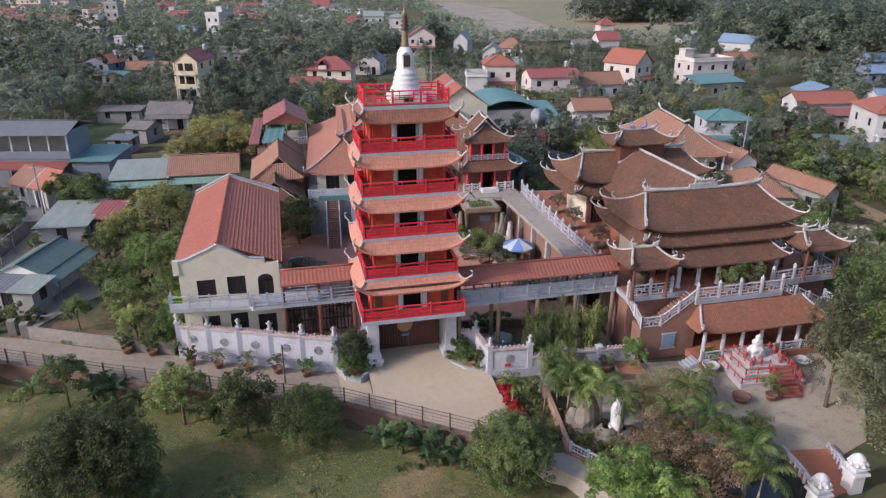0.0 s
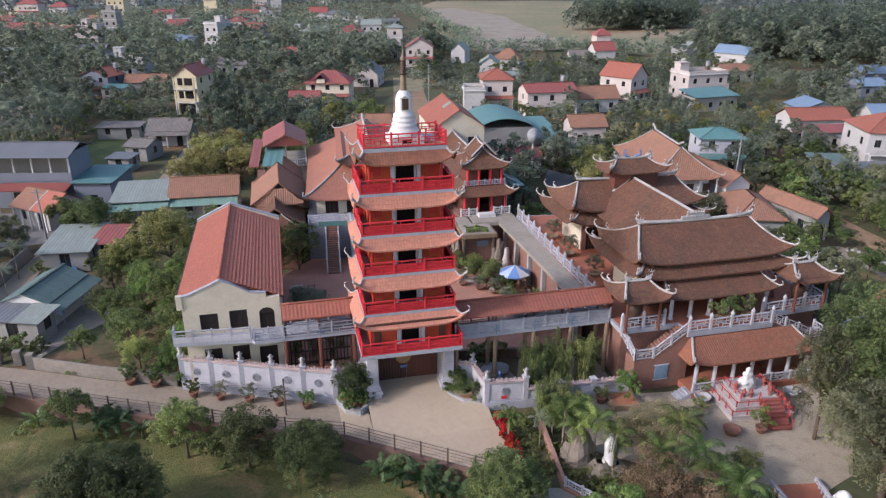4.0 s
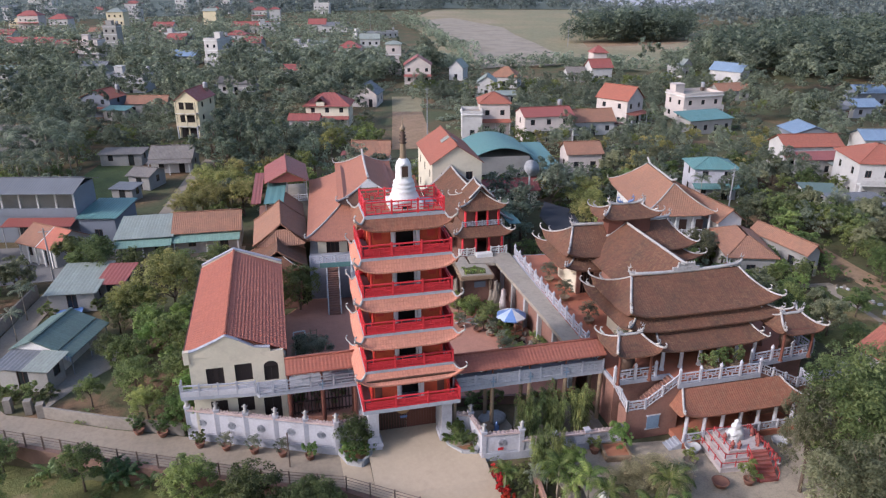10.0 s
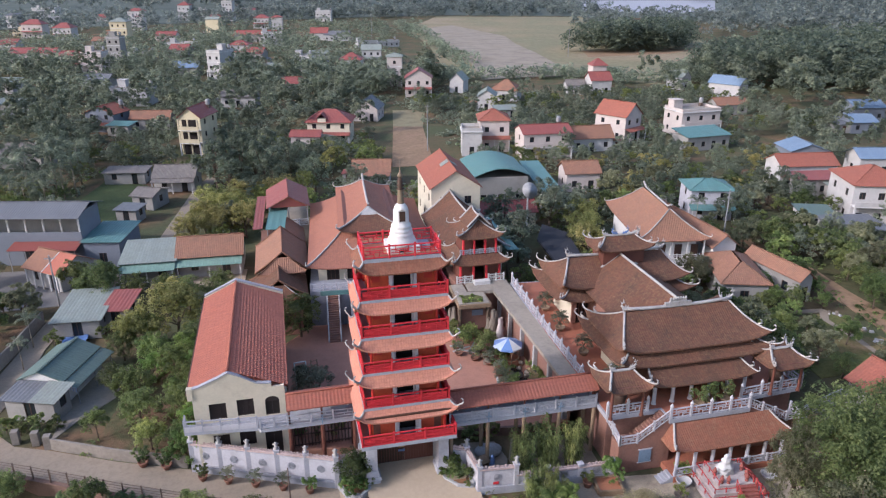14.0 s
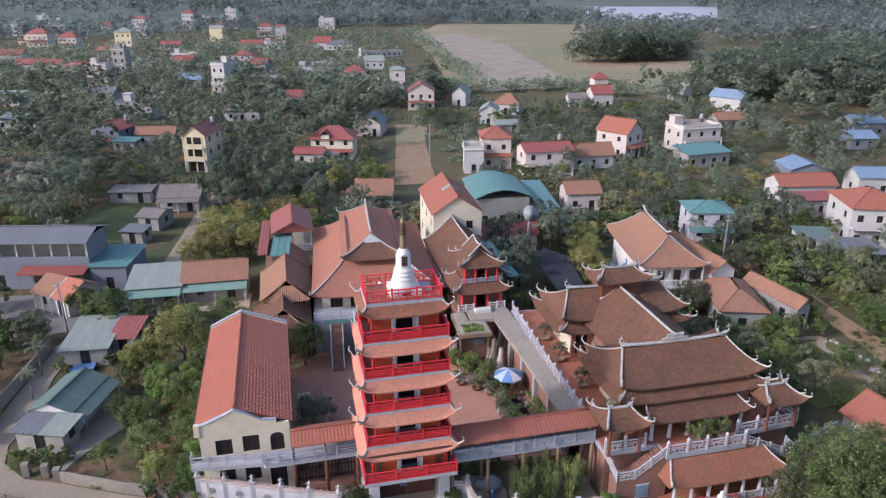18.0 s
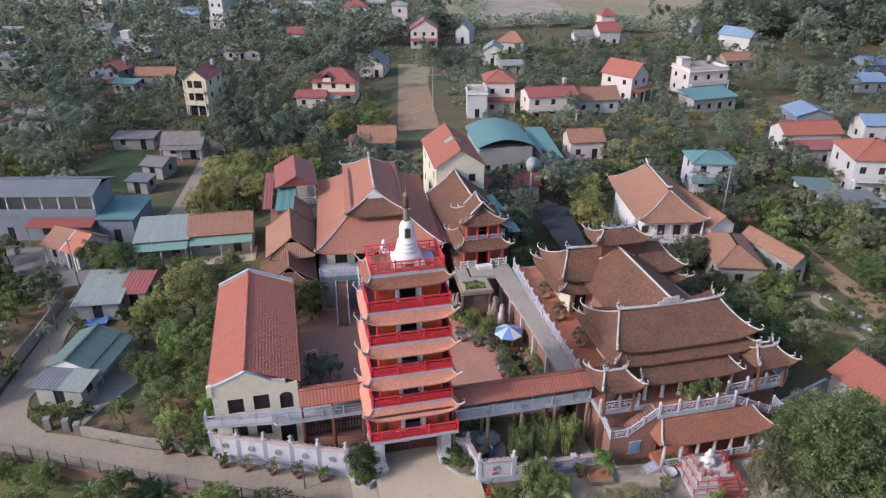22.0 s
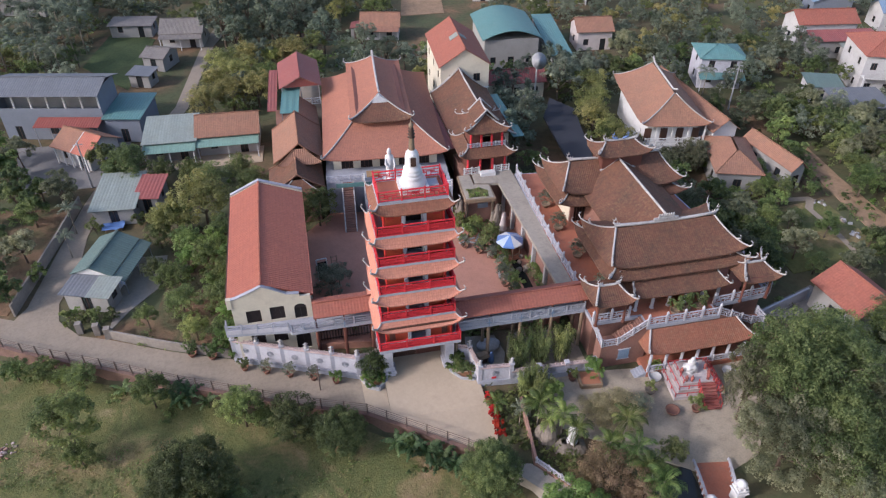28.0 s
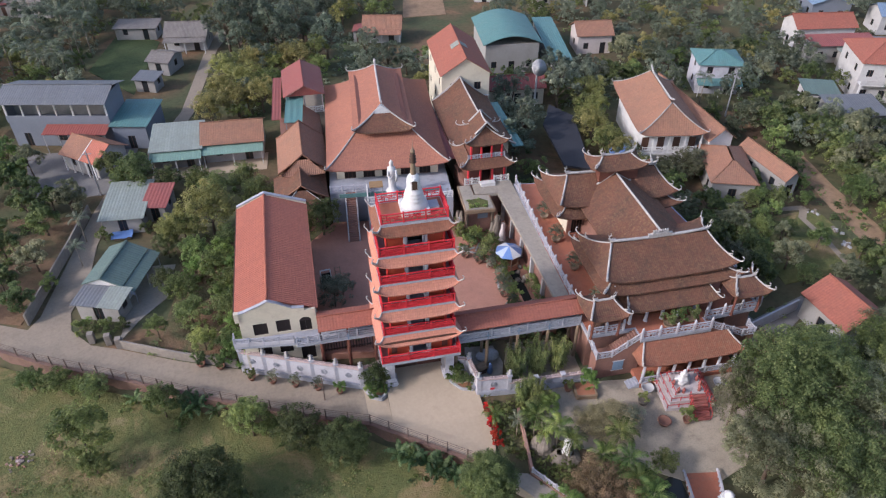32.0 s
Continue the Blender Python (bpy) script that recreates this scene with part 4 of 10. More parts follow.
def gate_tower():
    t = thing("gate_tower", "five-storey red pagoda gate tower with orange roof tiers", "pagoda tower", 0.1, 0.0, 0.0)
    # ground storey: four clustered pillars, deep gate, side piers
    for x in (-2.95, 2.95):
        for y in (1.3, 4.9):
            m = Mesh().box(x - 0.42, y - 0.42, 0.5, x + 0.42, y + 0.42, 4.5)
            part("pillar", m, M_LILAC, t)
            b = Mesh().box(x - 0.6, y - 0.6, 0.45, x + 0.6, y + 0.6, 0.95)
            b.box(x - 0.7, y - 0.7, 0.95, x + 0.7, y + 0.7, 1.25, 0.06)
            b.box(x - 0.56, y - 0.56, 1.25, x + 0.56, y + 0.56, 1.75, 0.1)
            part("pillar_base", b, M_LILAC, t)
    for x0, x1 in ((-3.35, -2.53), (2.53, 3.35)):
        part("side_wall", Mesh().box(x0, 1.72, 0.5, x1, 4.48, 4.4), M_SLAB, t)
    for x0, x1, op in ((-2.5, -0.02, 0), (0.02, 2.5, 0)):
        g = Mesh().box(x0, 3.0, 0.75, x1, 3.08, 4.2)
        leaf = part("gate_leaf", g, M_BRONZE if x0 < 0 else M_BROWNPOST, t, "dark brown metal gate leaf")
        for i in range(11):
            x = lerp(x0 + 0.12, x1 - 0.12, i / 10)
            part("gate_bar", Mesh().box(x - 0.025, 2.93, 0.8, x + 0.025, 2.99, 4.1), M_BROWNPOST, leaf)
        if x0 < 0:
            part("gilded_roundel", Mesh().lathe([(0.62, 0.0), (0.6, 0.05)], 24).data("gilded_roundel"), M_GOLD, leaf, place=pose(-0.25, 2.93, 2.75, 90, 0, 0))
            part("blue_plaque", Mesh().box(-0.5, 2.9, 1.75, 0.05, 2.95, 1.95), M_BLUESTONE, leaf)
    part("gate_lintel", Mesh().box(-3.3, 1.0, 4.2, 3.3, 5.2, 4.52), M_SLAB, t)
    for k in range(5):
        z, hw, f, b = FLOOR[k], HALF[k], FRONT[k], BACK[k]
        s = Mesh().box(-hw - 0.06, f - 0.06, z - 0.32, hw + 0.06, b + 0.06, z)
        part("floor_slab", s, M_SLAB, t)
        top = FLOOR[k + 1] - 0.75
        rim = Mesh().box(-hw - 0.02, f - 0.02, z + 0.002, hw + 0.02, f + 0.14, z + 0.14).box(-hw - 0.02, b - 0.14, z + 0.002, hw + 0.02, b + 0.02, z + 0.14)
        rim.box(-hw - 0.02, f + 0.14, z + 0.002, -hw + 0.14, b - 0.14, z + 0.14).box(hw - 0.14, f + 0.14, z + 0.002, hw + 0.02, b - 0.14, z + 0.14)
        part("red_kerb", rim, M_RAIL, t)
        # inner red walls with a doorway on each face
        iw, fy, by = hw - 0.75, f + 0.95, b - 0.8
        dw = 0.72
        for a, b2, hole in (((-iw, fy), (iw, fy), (iw - dw, iw + dw, z, top - 0.18)), ((iw, by), (-iw, by), (iw - dw, iw + dw, z, top - 0.18)),
                            ((iw, fy + 0.18), (iw, by - 0.18), (0.9, 1.9, z, top - 0.3)), ((-iw, by - 0.18), (-iw, fy + 0.18), (0.9, 1.9, z, top - 0.3))):
            w = Mesh()
            wall_run(w, a, b2, z, top, 0.18, [hole])
            part("red_wall", w, M_REDWALL, t)
        # added black block, so that the doorways look into darkness
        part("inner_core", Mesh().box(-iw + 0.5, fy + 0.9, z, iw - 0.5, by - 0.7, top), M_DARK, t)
        for x in (-dw - 0.06, dw + 0.06):
            part("doorpost", Mesh().box(x - 0.13, fy - 0.08, z, x + 0.13, fy - 0.004, top - 0.1), M_LILAC, t)
            part("column", Mesh().box(x * 1.18 - 0.12, f + 0.5, z, x * 1.18 + 0.12, f + 0.74, top), M_LILAC, t)
        for x in (-iw, iw):
            for y in (fy - 0.3, by + 0.3):
                part("corner_column", Mesh().lathe([(0.13, z), (0.12, top)], 10, x, y), M_REDCOL, t)
        for sx in (-1, 1):
            x = sx * (iw - 0.55)
            part("dark_niche", Mesh().box(x - 0.28, fy - 0.02, z + 0.25, x + 0.28, fy - 0.003, top - 0.35), M_BROWNPOST, t) if k == 0 else None
            part("lattice_window", Mesh().box(x - 0.3, fy - 0.05, z + 1.0, x + 0.3, fy - 0.004, top - 0.3), M_REDCOL, t) if k else None
        part("ceiling_board", Mesh().box(-hw + 0.2, f + 0.2, top, hw - 0.2, b - 0.2, top + 0.12), M_DARKWOOD, t)
        h = 0.98
        railing(t, (-hw, f), (hw, f), z, h, M_RAIL, 2.45, 0.06)
        railing(t, (-hw, b), (hw, b), z, h, M_RAIL, 2.45, 0.06)
        railing(t, (-hw, f), (-hw, b), z, h, M_RAIL, 2.2, 0.06)
        railing(t, (hw, f), (hw, b), z, h, M_RAIL, 2.2, 0.06)
        for x0, y0, x1, y1 in ((-hw + 0.16, f + 0.035, hw - 0.16, f + 0.055), (-hw + 0.16, b - 0.055, hw - 0.16, b - 0.035), (-hw + 0.035, f + 0.16, -hw + 0.055, b - 0.16), (hw - 0.055, f + 0.16, hw - 0.035, b - 0.16)):
            part("rail_panel", Mesh().box(x0, y0, z + 0.142, x1, y1, z + 0.7), M_RAIL, t, "red board behind the fretwork rail")
        nh, nf, nb = HALF[k + 1], FRONT[k + 1], BACK[k + 1]
        e = EAVE[k]
        skirt(t, T_TOWER if k < 4 else T_ARC, (-nh - 0.08, nh + 0.08, nf - 0.08, nb + 0.08), (-e, e, nf - (e - nh) * 0.92, nb + (e - nh) * 0.92), FLOOR[k + 1] - 0.2, FLOOR[k + 1] - 1.0, 0.72, 1.35, 0.13, 0.75, 0.11)
    # roof terrace
    z, hw, f, b = FLOOR[5], HALF[5], FRONT[5], BACK[5]
    part("floor_slab", Mesh().box(-hw - 0.1, f - 0.1, z - 0.34, hw + 0.1, b + 0.1, z), M_SLAB, t)
    part("terrace_floor", Mesh().box(-hw + 0.1, f + 0.1, z + 0.004, hw - 0.1, b - 0.1, z + 0.03), M_YARD, t)
    for p, q in (((-hw, f), (hw, f)), ((-hw, b), (hw, b)), ((-hw, f), (-hw, b)), ((hw, f), (hw, b))):
        railing(t, p, q, z, 0.98, M_RAIL, 1.9, 0.06)
    part("roof_hatch", Mesh().box(1.35, 2.7, z, 2.35, 3.8, z + 0.35), M_SLAB, t, "pale blue roof hatch")
    # stupa
    cx, cy = 0.25, 3.2
    s = Mesh().box(cx - 1.2, cy - 1.1, z + 0.03, cx + 1.2, cy + 1.1, z + 0.5)
    part("stupa_plinth", s, M_WHITE, t)
    d = Mesh()
    d.smooth = True
    prof = [(1.12, 0.5), (1.15, 0.62), (1.05, 0.8), (0.98, 1.0), (0.86, 1.2), (0.9, 1.28), (0.86, 1.42), (0.77, 1.5), (0.83, 1.6), (0.8, 1.76), (0.7, 1.84), (0.76, 1.94), (0.72, 2.1), (0.6, 2.2),
            (0.585, 2.6), (0.58, 3.0), (0.56, 3.3), (0.47, 3.6), (0.33, 3.8), (0.28, 3.86)]
    d.lathe([(r, z + 0.5 + (h - 0.5) * 0.92) for r, h in prof], 28, cx, cy)
    body = part("stupa_dome", d, M_WHITE, t)
    n = Mesh().box(cx - 0.22, cy - 0.64, z + 2.35, cx + 0.22, cy - 0.54, z + 3.1)
    part("niche", n, M_BRONZE, body, "small gilded niche")
    part("niche_frame", Mesh().box(cx - 0.3, cy - 0.62, z + 2.28, cx - 0.22, cy - 0.5, z + 3.1).box(cx + 0.22, cy - 0.62, z + 2.28, cx + 0.3, cy - 0.5, z + 3.1).beam((cx - 0.36, cy - 0.57, z + 3.1), (cx, cy - 0.57, z + 3.35), 0.12, 0.07).beam((cx + 0.36, cy - 0.57, z + 3.1), (cx, cy - 0.57, z + 3.35), 0.12, 0.07), M_WHITE, body)
    # flat near-black plate paints the depth of an opening on the plinth
    part("opening", Mesh().box(cx - 0.3, cy - 1.13, z + 0.12, cx + 0.3, cy - 1.105, z + 0.36), M_DARK, body)
    g = Mesh()
    g.smooth = True
    pr = [(0.33, 3.56), (0.34, 3.64)]
    for i in range(6):
        zz = 3.7 + i * 0.15
        pr += [(0.34 - i * 0.012, zz), (0.29 - i * 0.012, zz + 0.075)]
    pr += [(0.26, 4.6), (0.22, 4.66)]
    g.lathe([(r * 0.78, z + h) for r, h in pr], 16, cx, cy)
    part("ringed_spire", g, M_GILT, t, "faded tan gilded spire rings")
    g = Mesh()
    g.smooth = True
    g.lathe([(r * 0.8, z + h) for r, h in [(0.2, 4.62), (0.4, 4.7), (0.2, 4.78), (0.38, 4.98), (0.18, 5.06), (0.34, 5.24), (0.16, 5.32), (0.28, 5.46), (0.1, 5.54)]], 16, cx, cy)
    part("tiered_parasol", g, M_BRONZE, t)
    g = Mesh()
    g.smooth = True
    g.lathe([(r, z + h) for r, h in [(0.1, 5.5), (0.2, 5.64), (0.19, 5.76), (0.07, 5.92), (0.03, 6.1), (0.015, 6.8)]], 12, cx, cy)
    part("finial", g, M_GILT, t)


gate_tower()


# ---- covered galleries on either side of the tower ----
def gallery(name, x0, x1, yf, yb, zf, zr, ze, tile, mat, style, posts, label, hide_floor=0.3):
    g = thing(name, label, "covered gallery")
    part("floor", Mesh().box(x0, yf, zf - hide_floor, x1, yb, zf), M_SLAB, g)
    ym = (yf + yb) / 2
    gable(g, tile, x0 - 0.05, x1 + 0.05, yf - 0.35, yb + 0.35, ym, ze, zr, 1.0, axis="x", trim=0.0, thick=0.1)
    railing(g, (x0, yf), (x1, yf), zf, 1.0, mat, 1.9, 0.055, style=style)
    railing(g, (x0, yb), (x1, yb), zf, 1.0, mat, 1.9, 0.055, style=style)
    n = posts
    for i in range(n + 1):
        x = lerp(x0 + 0.12, x1 - 0.12, i / n)
        for y in (yf + 0.12, yb - 0.12):
            part("post", Mesh().lathe([(0.085, zf), (0.085, ze + 0.05)], 8, x, y), M_BROWNPOST, g)
            part("pier", Mesh().lathe([(0.2, 0.0), (0.18, 0.2), (0.17, zf - hide_floor)], 10, x, y), M_BROWNPOST if x < 0 else M_TANPIER, g)
    if style == "key":
        part("balustrade_back", Mesh().box(x0 + 0.02, yf + 0.035, zf + 0.01, x1 - 0.02, yf + 0.055, zf + 0.9), M_SLAB, g)
    for y in (yf - 0.2, yb + 0.2):
        part("eave_board", Mesh().box(x0, y - 0.03, ze - 0.16, x1, y + 0.03, ze + 0.02), M_REDCOL, g, "dark red board under the eave")
    for i in range(1, n):
        x = lerp(x0 + 0.12, x1 - 0.12, i / n)
        part("bracket_cross", Mesh().box(x - 0.05, yf - 0.1, zf - 0.15, x + 0.05, yf - 0.075, zf + 0.75).box(x - 0.22, yf - 0.13, zf + 0.3, x + 0.22, yf - 0.105, zf + 0.4), M_BLUEPANE, g, "dark blue cross ornament")
    for i in range(n * 2):
        x = lerp(x0 + 0.6, x1 - 0.6, i / (n * 2 - 1))
        part("lantern", Mesh().lathe([(0.03, ze - 0.08), (0.09, ze - 0.16), (0.08, ze - 0.3), (0.03, ze - 0.36)], 8, x, yf - 0.1), M_WHITE, g)
    return g


gallery("gallery", -9.2, -3.7, 4.2, 6.4, 4.85, 7.15, 6.55, T_PLAIN, M_SLAB, "bars", 2, "tiled gallery bridging the cream house and the tower")
gallery("gallery", 3.7, 16.6, 1.35, 3.5, 4.85, 7.3, 6.55, T_PLAIN, M_SLAB, "key", 4, "long tiled gallery between the tower and the terrace hall")


# the dark slats also stand in for the shade below the gallery
ls = thing("lattice_screen", "timber lattice screen kept dark for the shade under the short gallery", "screen")
for i in range(19):
    x = lerp(-9.1, -3.9, i / 18)
    part("slat", Mesh().box(x - 0.05, 6.75, 0.79, x + 0.05, 6.83, 4.0), M_DARKWOOD, ls)
for z in (0.85, 1.9, 2.95, 3.9):
    part("rail", Mesh().box(-9.15, 6.84, z, -3.85, 6.9, z + 0.12), M_DARKWOOD, ls)


# ---- cream two-storey house ----
def cream_house():
    h = thing("cream_house", "cream two-storey house with a long orange tiled roof", "house")
    x0, x1, yf, yb = -16.6, -9.3, 6.1, 24.6
    up = [(1.2, 2.55, 5.1, 6.6), (3.4, 4.75, 5.15, 6.7), (5.65, 6.8, 4.9, 6.25)]
    lo = [(1.25, 2.55, 2.2, 3.55), (3.35, 4.65, 2.25, 3.6), (5.4, 6.8, 0.9, 3.3)]
    w = Mesh()
    wall_run(w, (x0, yf), (x1, yf), 0.0, 7.6, 0.25, up + lo)
    part("front_wall", w, M_CREAM, h)
    ar = Mesh()
    k = 8
    for i in range(k):
        a0, a1 = math.pi * i / k, math.pi * (i + 1) / k
        c = x0 + 6.225
        for a, b in ((a0, a1),):
            ar.face([(c + 0.575 * math.cos(a), yf - 0.004, 6.25 + 0.45 * math.sin(a)), (c + 0.575 * math.cos(b), yf - 0.004, 6.25 + 0.45 * math.sin(b)), (c, yf - 0.004, 6.25)])
    part("door_arch", ar, M_SHUTTER, h)
    s = Mesh()
    wall_run(s, (x1, yf + 0.25), (x1, yb), 0.0, 7.35, 0.25, [(2 + 3.4 * i, 3.2 + 3.4 * i, 5.2, 6.5) for i in range(5)])
    part("side_wall", s, M_CREAM, h)
    s = Mesh()
    wall_run(s, (x0, yb), (x0, yf + 0.25), 0.0, 7.6, 0.25, [(2 + 3.4 * i, 3.2 + 3.4 * i, 5.2, 6.5) for i in range(5)])
    part("side_wall", s, M_CREAM, h)
    s = Mesh()
    wall_run(s, (x1 - 0.25, yb), (x0 + 0.25, yb), 0.0, 7.6, 0.25)
    part("back_wall", s, M_CREAM, h)
    part("upper_floor", Mesh().box(x0 + 0.25, yf + 0.25, 4.6, x1 - 0.25, yb - 0.25, 4.8), M_GREYC, h)
    for u0, u1, a, b in up[:2] + lo[:2]:
        window(h, (x0, yf), (x1, yf), u0, u1, a, b, 0.25, M_SHUTTER, M_SHUTTER, 2)
    for u0, u1, a, b in (up[2], lo[2]):
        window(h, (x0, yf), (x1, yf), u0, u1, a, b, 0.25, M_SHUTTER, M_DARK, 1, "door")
    for i in range(5):
        window(h, (x1, yf + 0.25), (x1, yb), 2 + 3.4 * i, 3.2 + 3.4 * i, 5.2, 6.5, 0.25, M_SHUTTER, M_GLASS, 1)
    # gable parapet with a stepped moulding
    rx, rz = -13.65, 9.35
    g = Mesh()
    pts = [(x0 - 0.3, 7.6), (x1 - 1.0, 7.6), (x1 - 1.0, 7.95), (x1 - 2.2, 8.1), (rx + 0.9, 8.9), (rx, rz), (rx - 0.8, 8.95), (x0 + 0.55, 8.3), (x0 - 0.3, 8.15)]
    fr = [(x, yf - 0.02, z) for x, z in pts]
    bk = [(x, yf + 0.23, z) for x, z in pts]
    g.face(fr)
    g.face(bk[::-1])
    for i in range(len(pts)):
        j = (i + 1) % len(pts)
        g.face([fr[j], fr[i], bk[i], bk[j]])
    part("gable_parapet", g, M_CREAM, h)
    mo = Mesh()
    for (a, b), (c, d) in zip(pts[2:], pts[3:]):
        mo.beam((a, yf + 0.1, b + 0.07), (c, yf + 0.1, d + 0.07), 0.36, 0.09)
    part("moulding", mo, M_SLAB, h)
    part("corner_pilaster", Mesh().box(x0 - 0.34, yf - 0.1, 7.2, x0 + 0.1, yf + 0.3, 8.3), M_CREAM, h)
    # roof slopes with real ribs of half-round tiles
    for side, (e, ze) in enumerate(((x0 - 0.35, 7.75), (x1 + 0.3, 7.4))):
        n = 17
        run = math.hypot(e - rx, rz - ze)
        y0, y1 = yf + 0.24, yb + 0.3
        m = Mesh()
        for i in range(n):
            v0, v1 = i / n, (i + 1) / n
            xa, xb = lerp(rx, e, v0), lerp(rx, e, v1)
            za, zb, zc = lerp(rz, ze, v0) + 0.01, lerp(rz, ze, v1) + 0.075, lerp(rz, ze, v1) + 0.01
            for k in range(6):
                ya, yb2 = lerp(y0, y1, k / 6), lerp(y0, y1, (k + 1) / 6)
                q = [(xa, ya, za), (xb, ya, zb), (xb, yb2, zb), (xa, yb2, za)]
                uvq = [(ya, v0 * run), (ya, v1 * run), (yb2, v1 * run), (yb2, v0 * run)]
                lip = [(xb, ya, zc), (xb, yb2, zc), (xb, yb2, zb), (xb, ya, zb)]
                if side == 0:
                    q, uvq, lip = q[::-1], uvq[::-1], lip[::-1]
                m.face(q, uvq)
                m.face(lip)
        m.face([(rx, y0, rz - 0.12), (e, y0, ze - 0.12), (e, y1, ze - 0.12), (rx, y1, rz - 0.12)])
        m.face([(e, y0, ze - 0.12), (e, y1, ze - 0.12), (e, y1, ze + 0.05), (e, y0, ze + 0.05)])
        m.weld = True
        part("roof_slope", m, T_ORANGE, h)
    part("roof_ridge", Mesh().tube([(rx, yf + 0.2, rz + 0.06), (rx, yb + 0.3, rz + 0.06)], 0.13, 8), T_ORANGE, h)
    bg = Mesh()
    pb = [(x0 - 0.35, 7.6), (x1 + 0.3, 7.4), (x1 + 0.3, 7.7), (rx, rz + 0.15), (x0 - 0.35, 7.95)]
    bg.face([(x, yb + 0.3, z) for x, z in pb][::-1])
    bg.face([(x, yb + 0.05, z) for x, z in pb])
    part("back_gable", bg, M_CREAM, h)
    mo = Mesh()
    for (a, b), (c, d) in zip(pb[2:], pb[3:]):
        mo.beam((a, yb + 0.3, b + 0.12), (c, yb + 0.3, d + 0.12), 0.4, 0.14)
    part("moulding", mo, M_SLAB, h)
    part("gutter", Mesh().box(x0 - 0.5, yf + 0.3, 7.5, x0 - 0.35, yb + 0.3, 7.7), M_DARKWOOD, h)
    # balcony
    bp = [(-17.4, 5.2), (-11.6, 4.55), (-11.4, 4.2), (-9.2, 4.2), (-9.2, 6.09), (-17.4, 6.09)]
    part("balcony_floor", Mesh().slab(bp, 4.55, 4.85), M_SLAB, h)
    part("balcony_parapet", Mesh().beam((-17.35, 5.25, 5.3), (-11.65, 4.6, 5.3), 0.12, 0.45), M_LILAC, h)
    railing(h, (-17.35, 5.25), (-11.65, 4.6), 4.85, 1.0, M_SLAB, 1.4, 0.05, style="bars")
    railing(h, (-11.4, 4.25), (-9.2, 4.25), 4.85, 1.0, M_SLAB, 1.1, 0.05, style="bars")
    railing(h, (-17.35, 5.25), (-17.35, 6.0), 4.85, 1.0, M_SLAB, 0.8, 0.05, style="bars")


cream_house()


# ---- ornate boundary wall ----
def lion(m, x, y, z, s=1.0):
    m.lathe([(0.16 * s, z), (0.2 * s, z + 0.06 * s), (0.1 * s, z + 0.12 * s), (0.15 * s, z + 0.28 * s), (0.12 * s, z + 0.42 * s), (0.06 * s, z + 0.5 * s)], 8, x, y)
    m.lathe([(0.05 * s, z + 0.44 * s), (0.13 * s, z + 0.52 * s), (0.12 * s, z + 0.62 * s), (0.04 * s, z + 0.7 * s)], 8, x, y - 0.08 * s)
    m.tube([(x - 0.22 * s, y, z + 0.5 * s), (x - 0.1 * s, y, z + 0.42 * s), (x + 0.1 * s, y, z + 0.42 * s), (x + 0.22 * s, y, z + 0.5 * s)], 0.05 * s, 5)


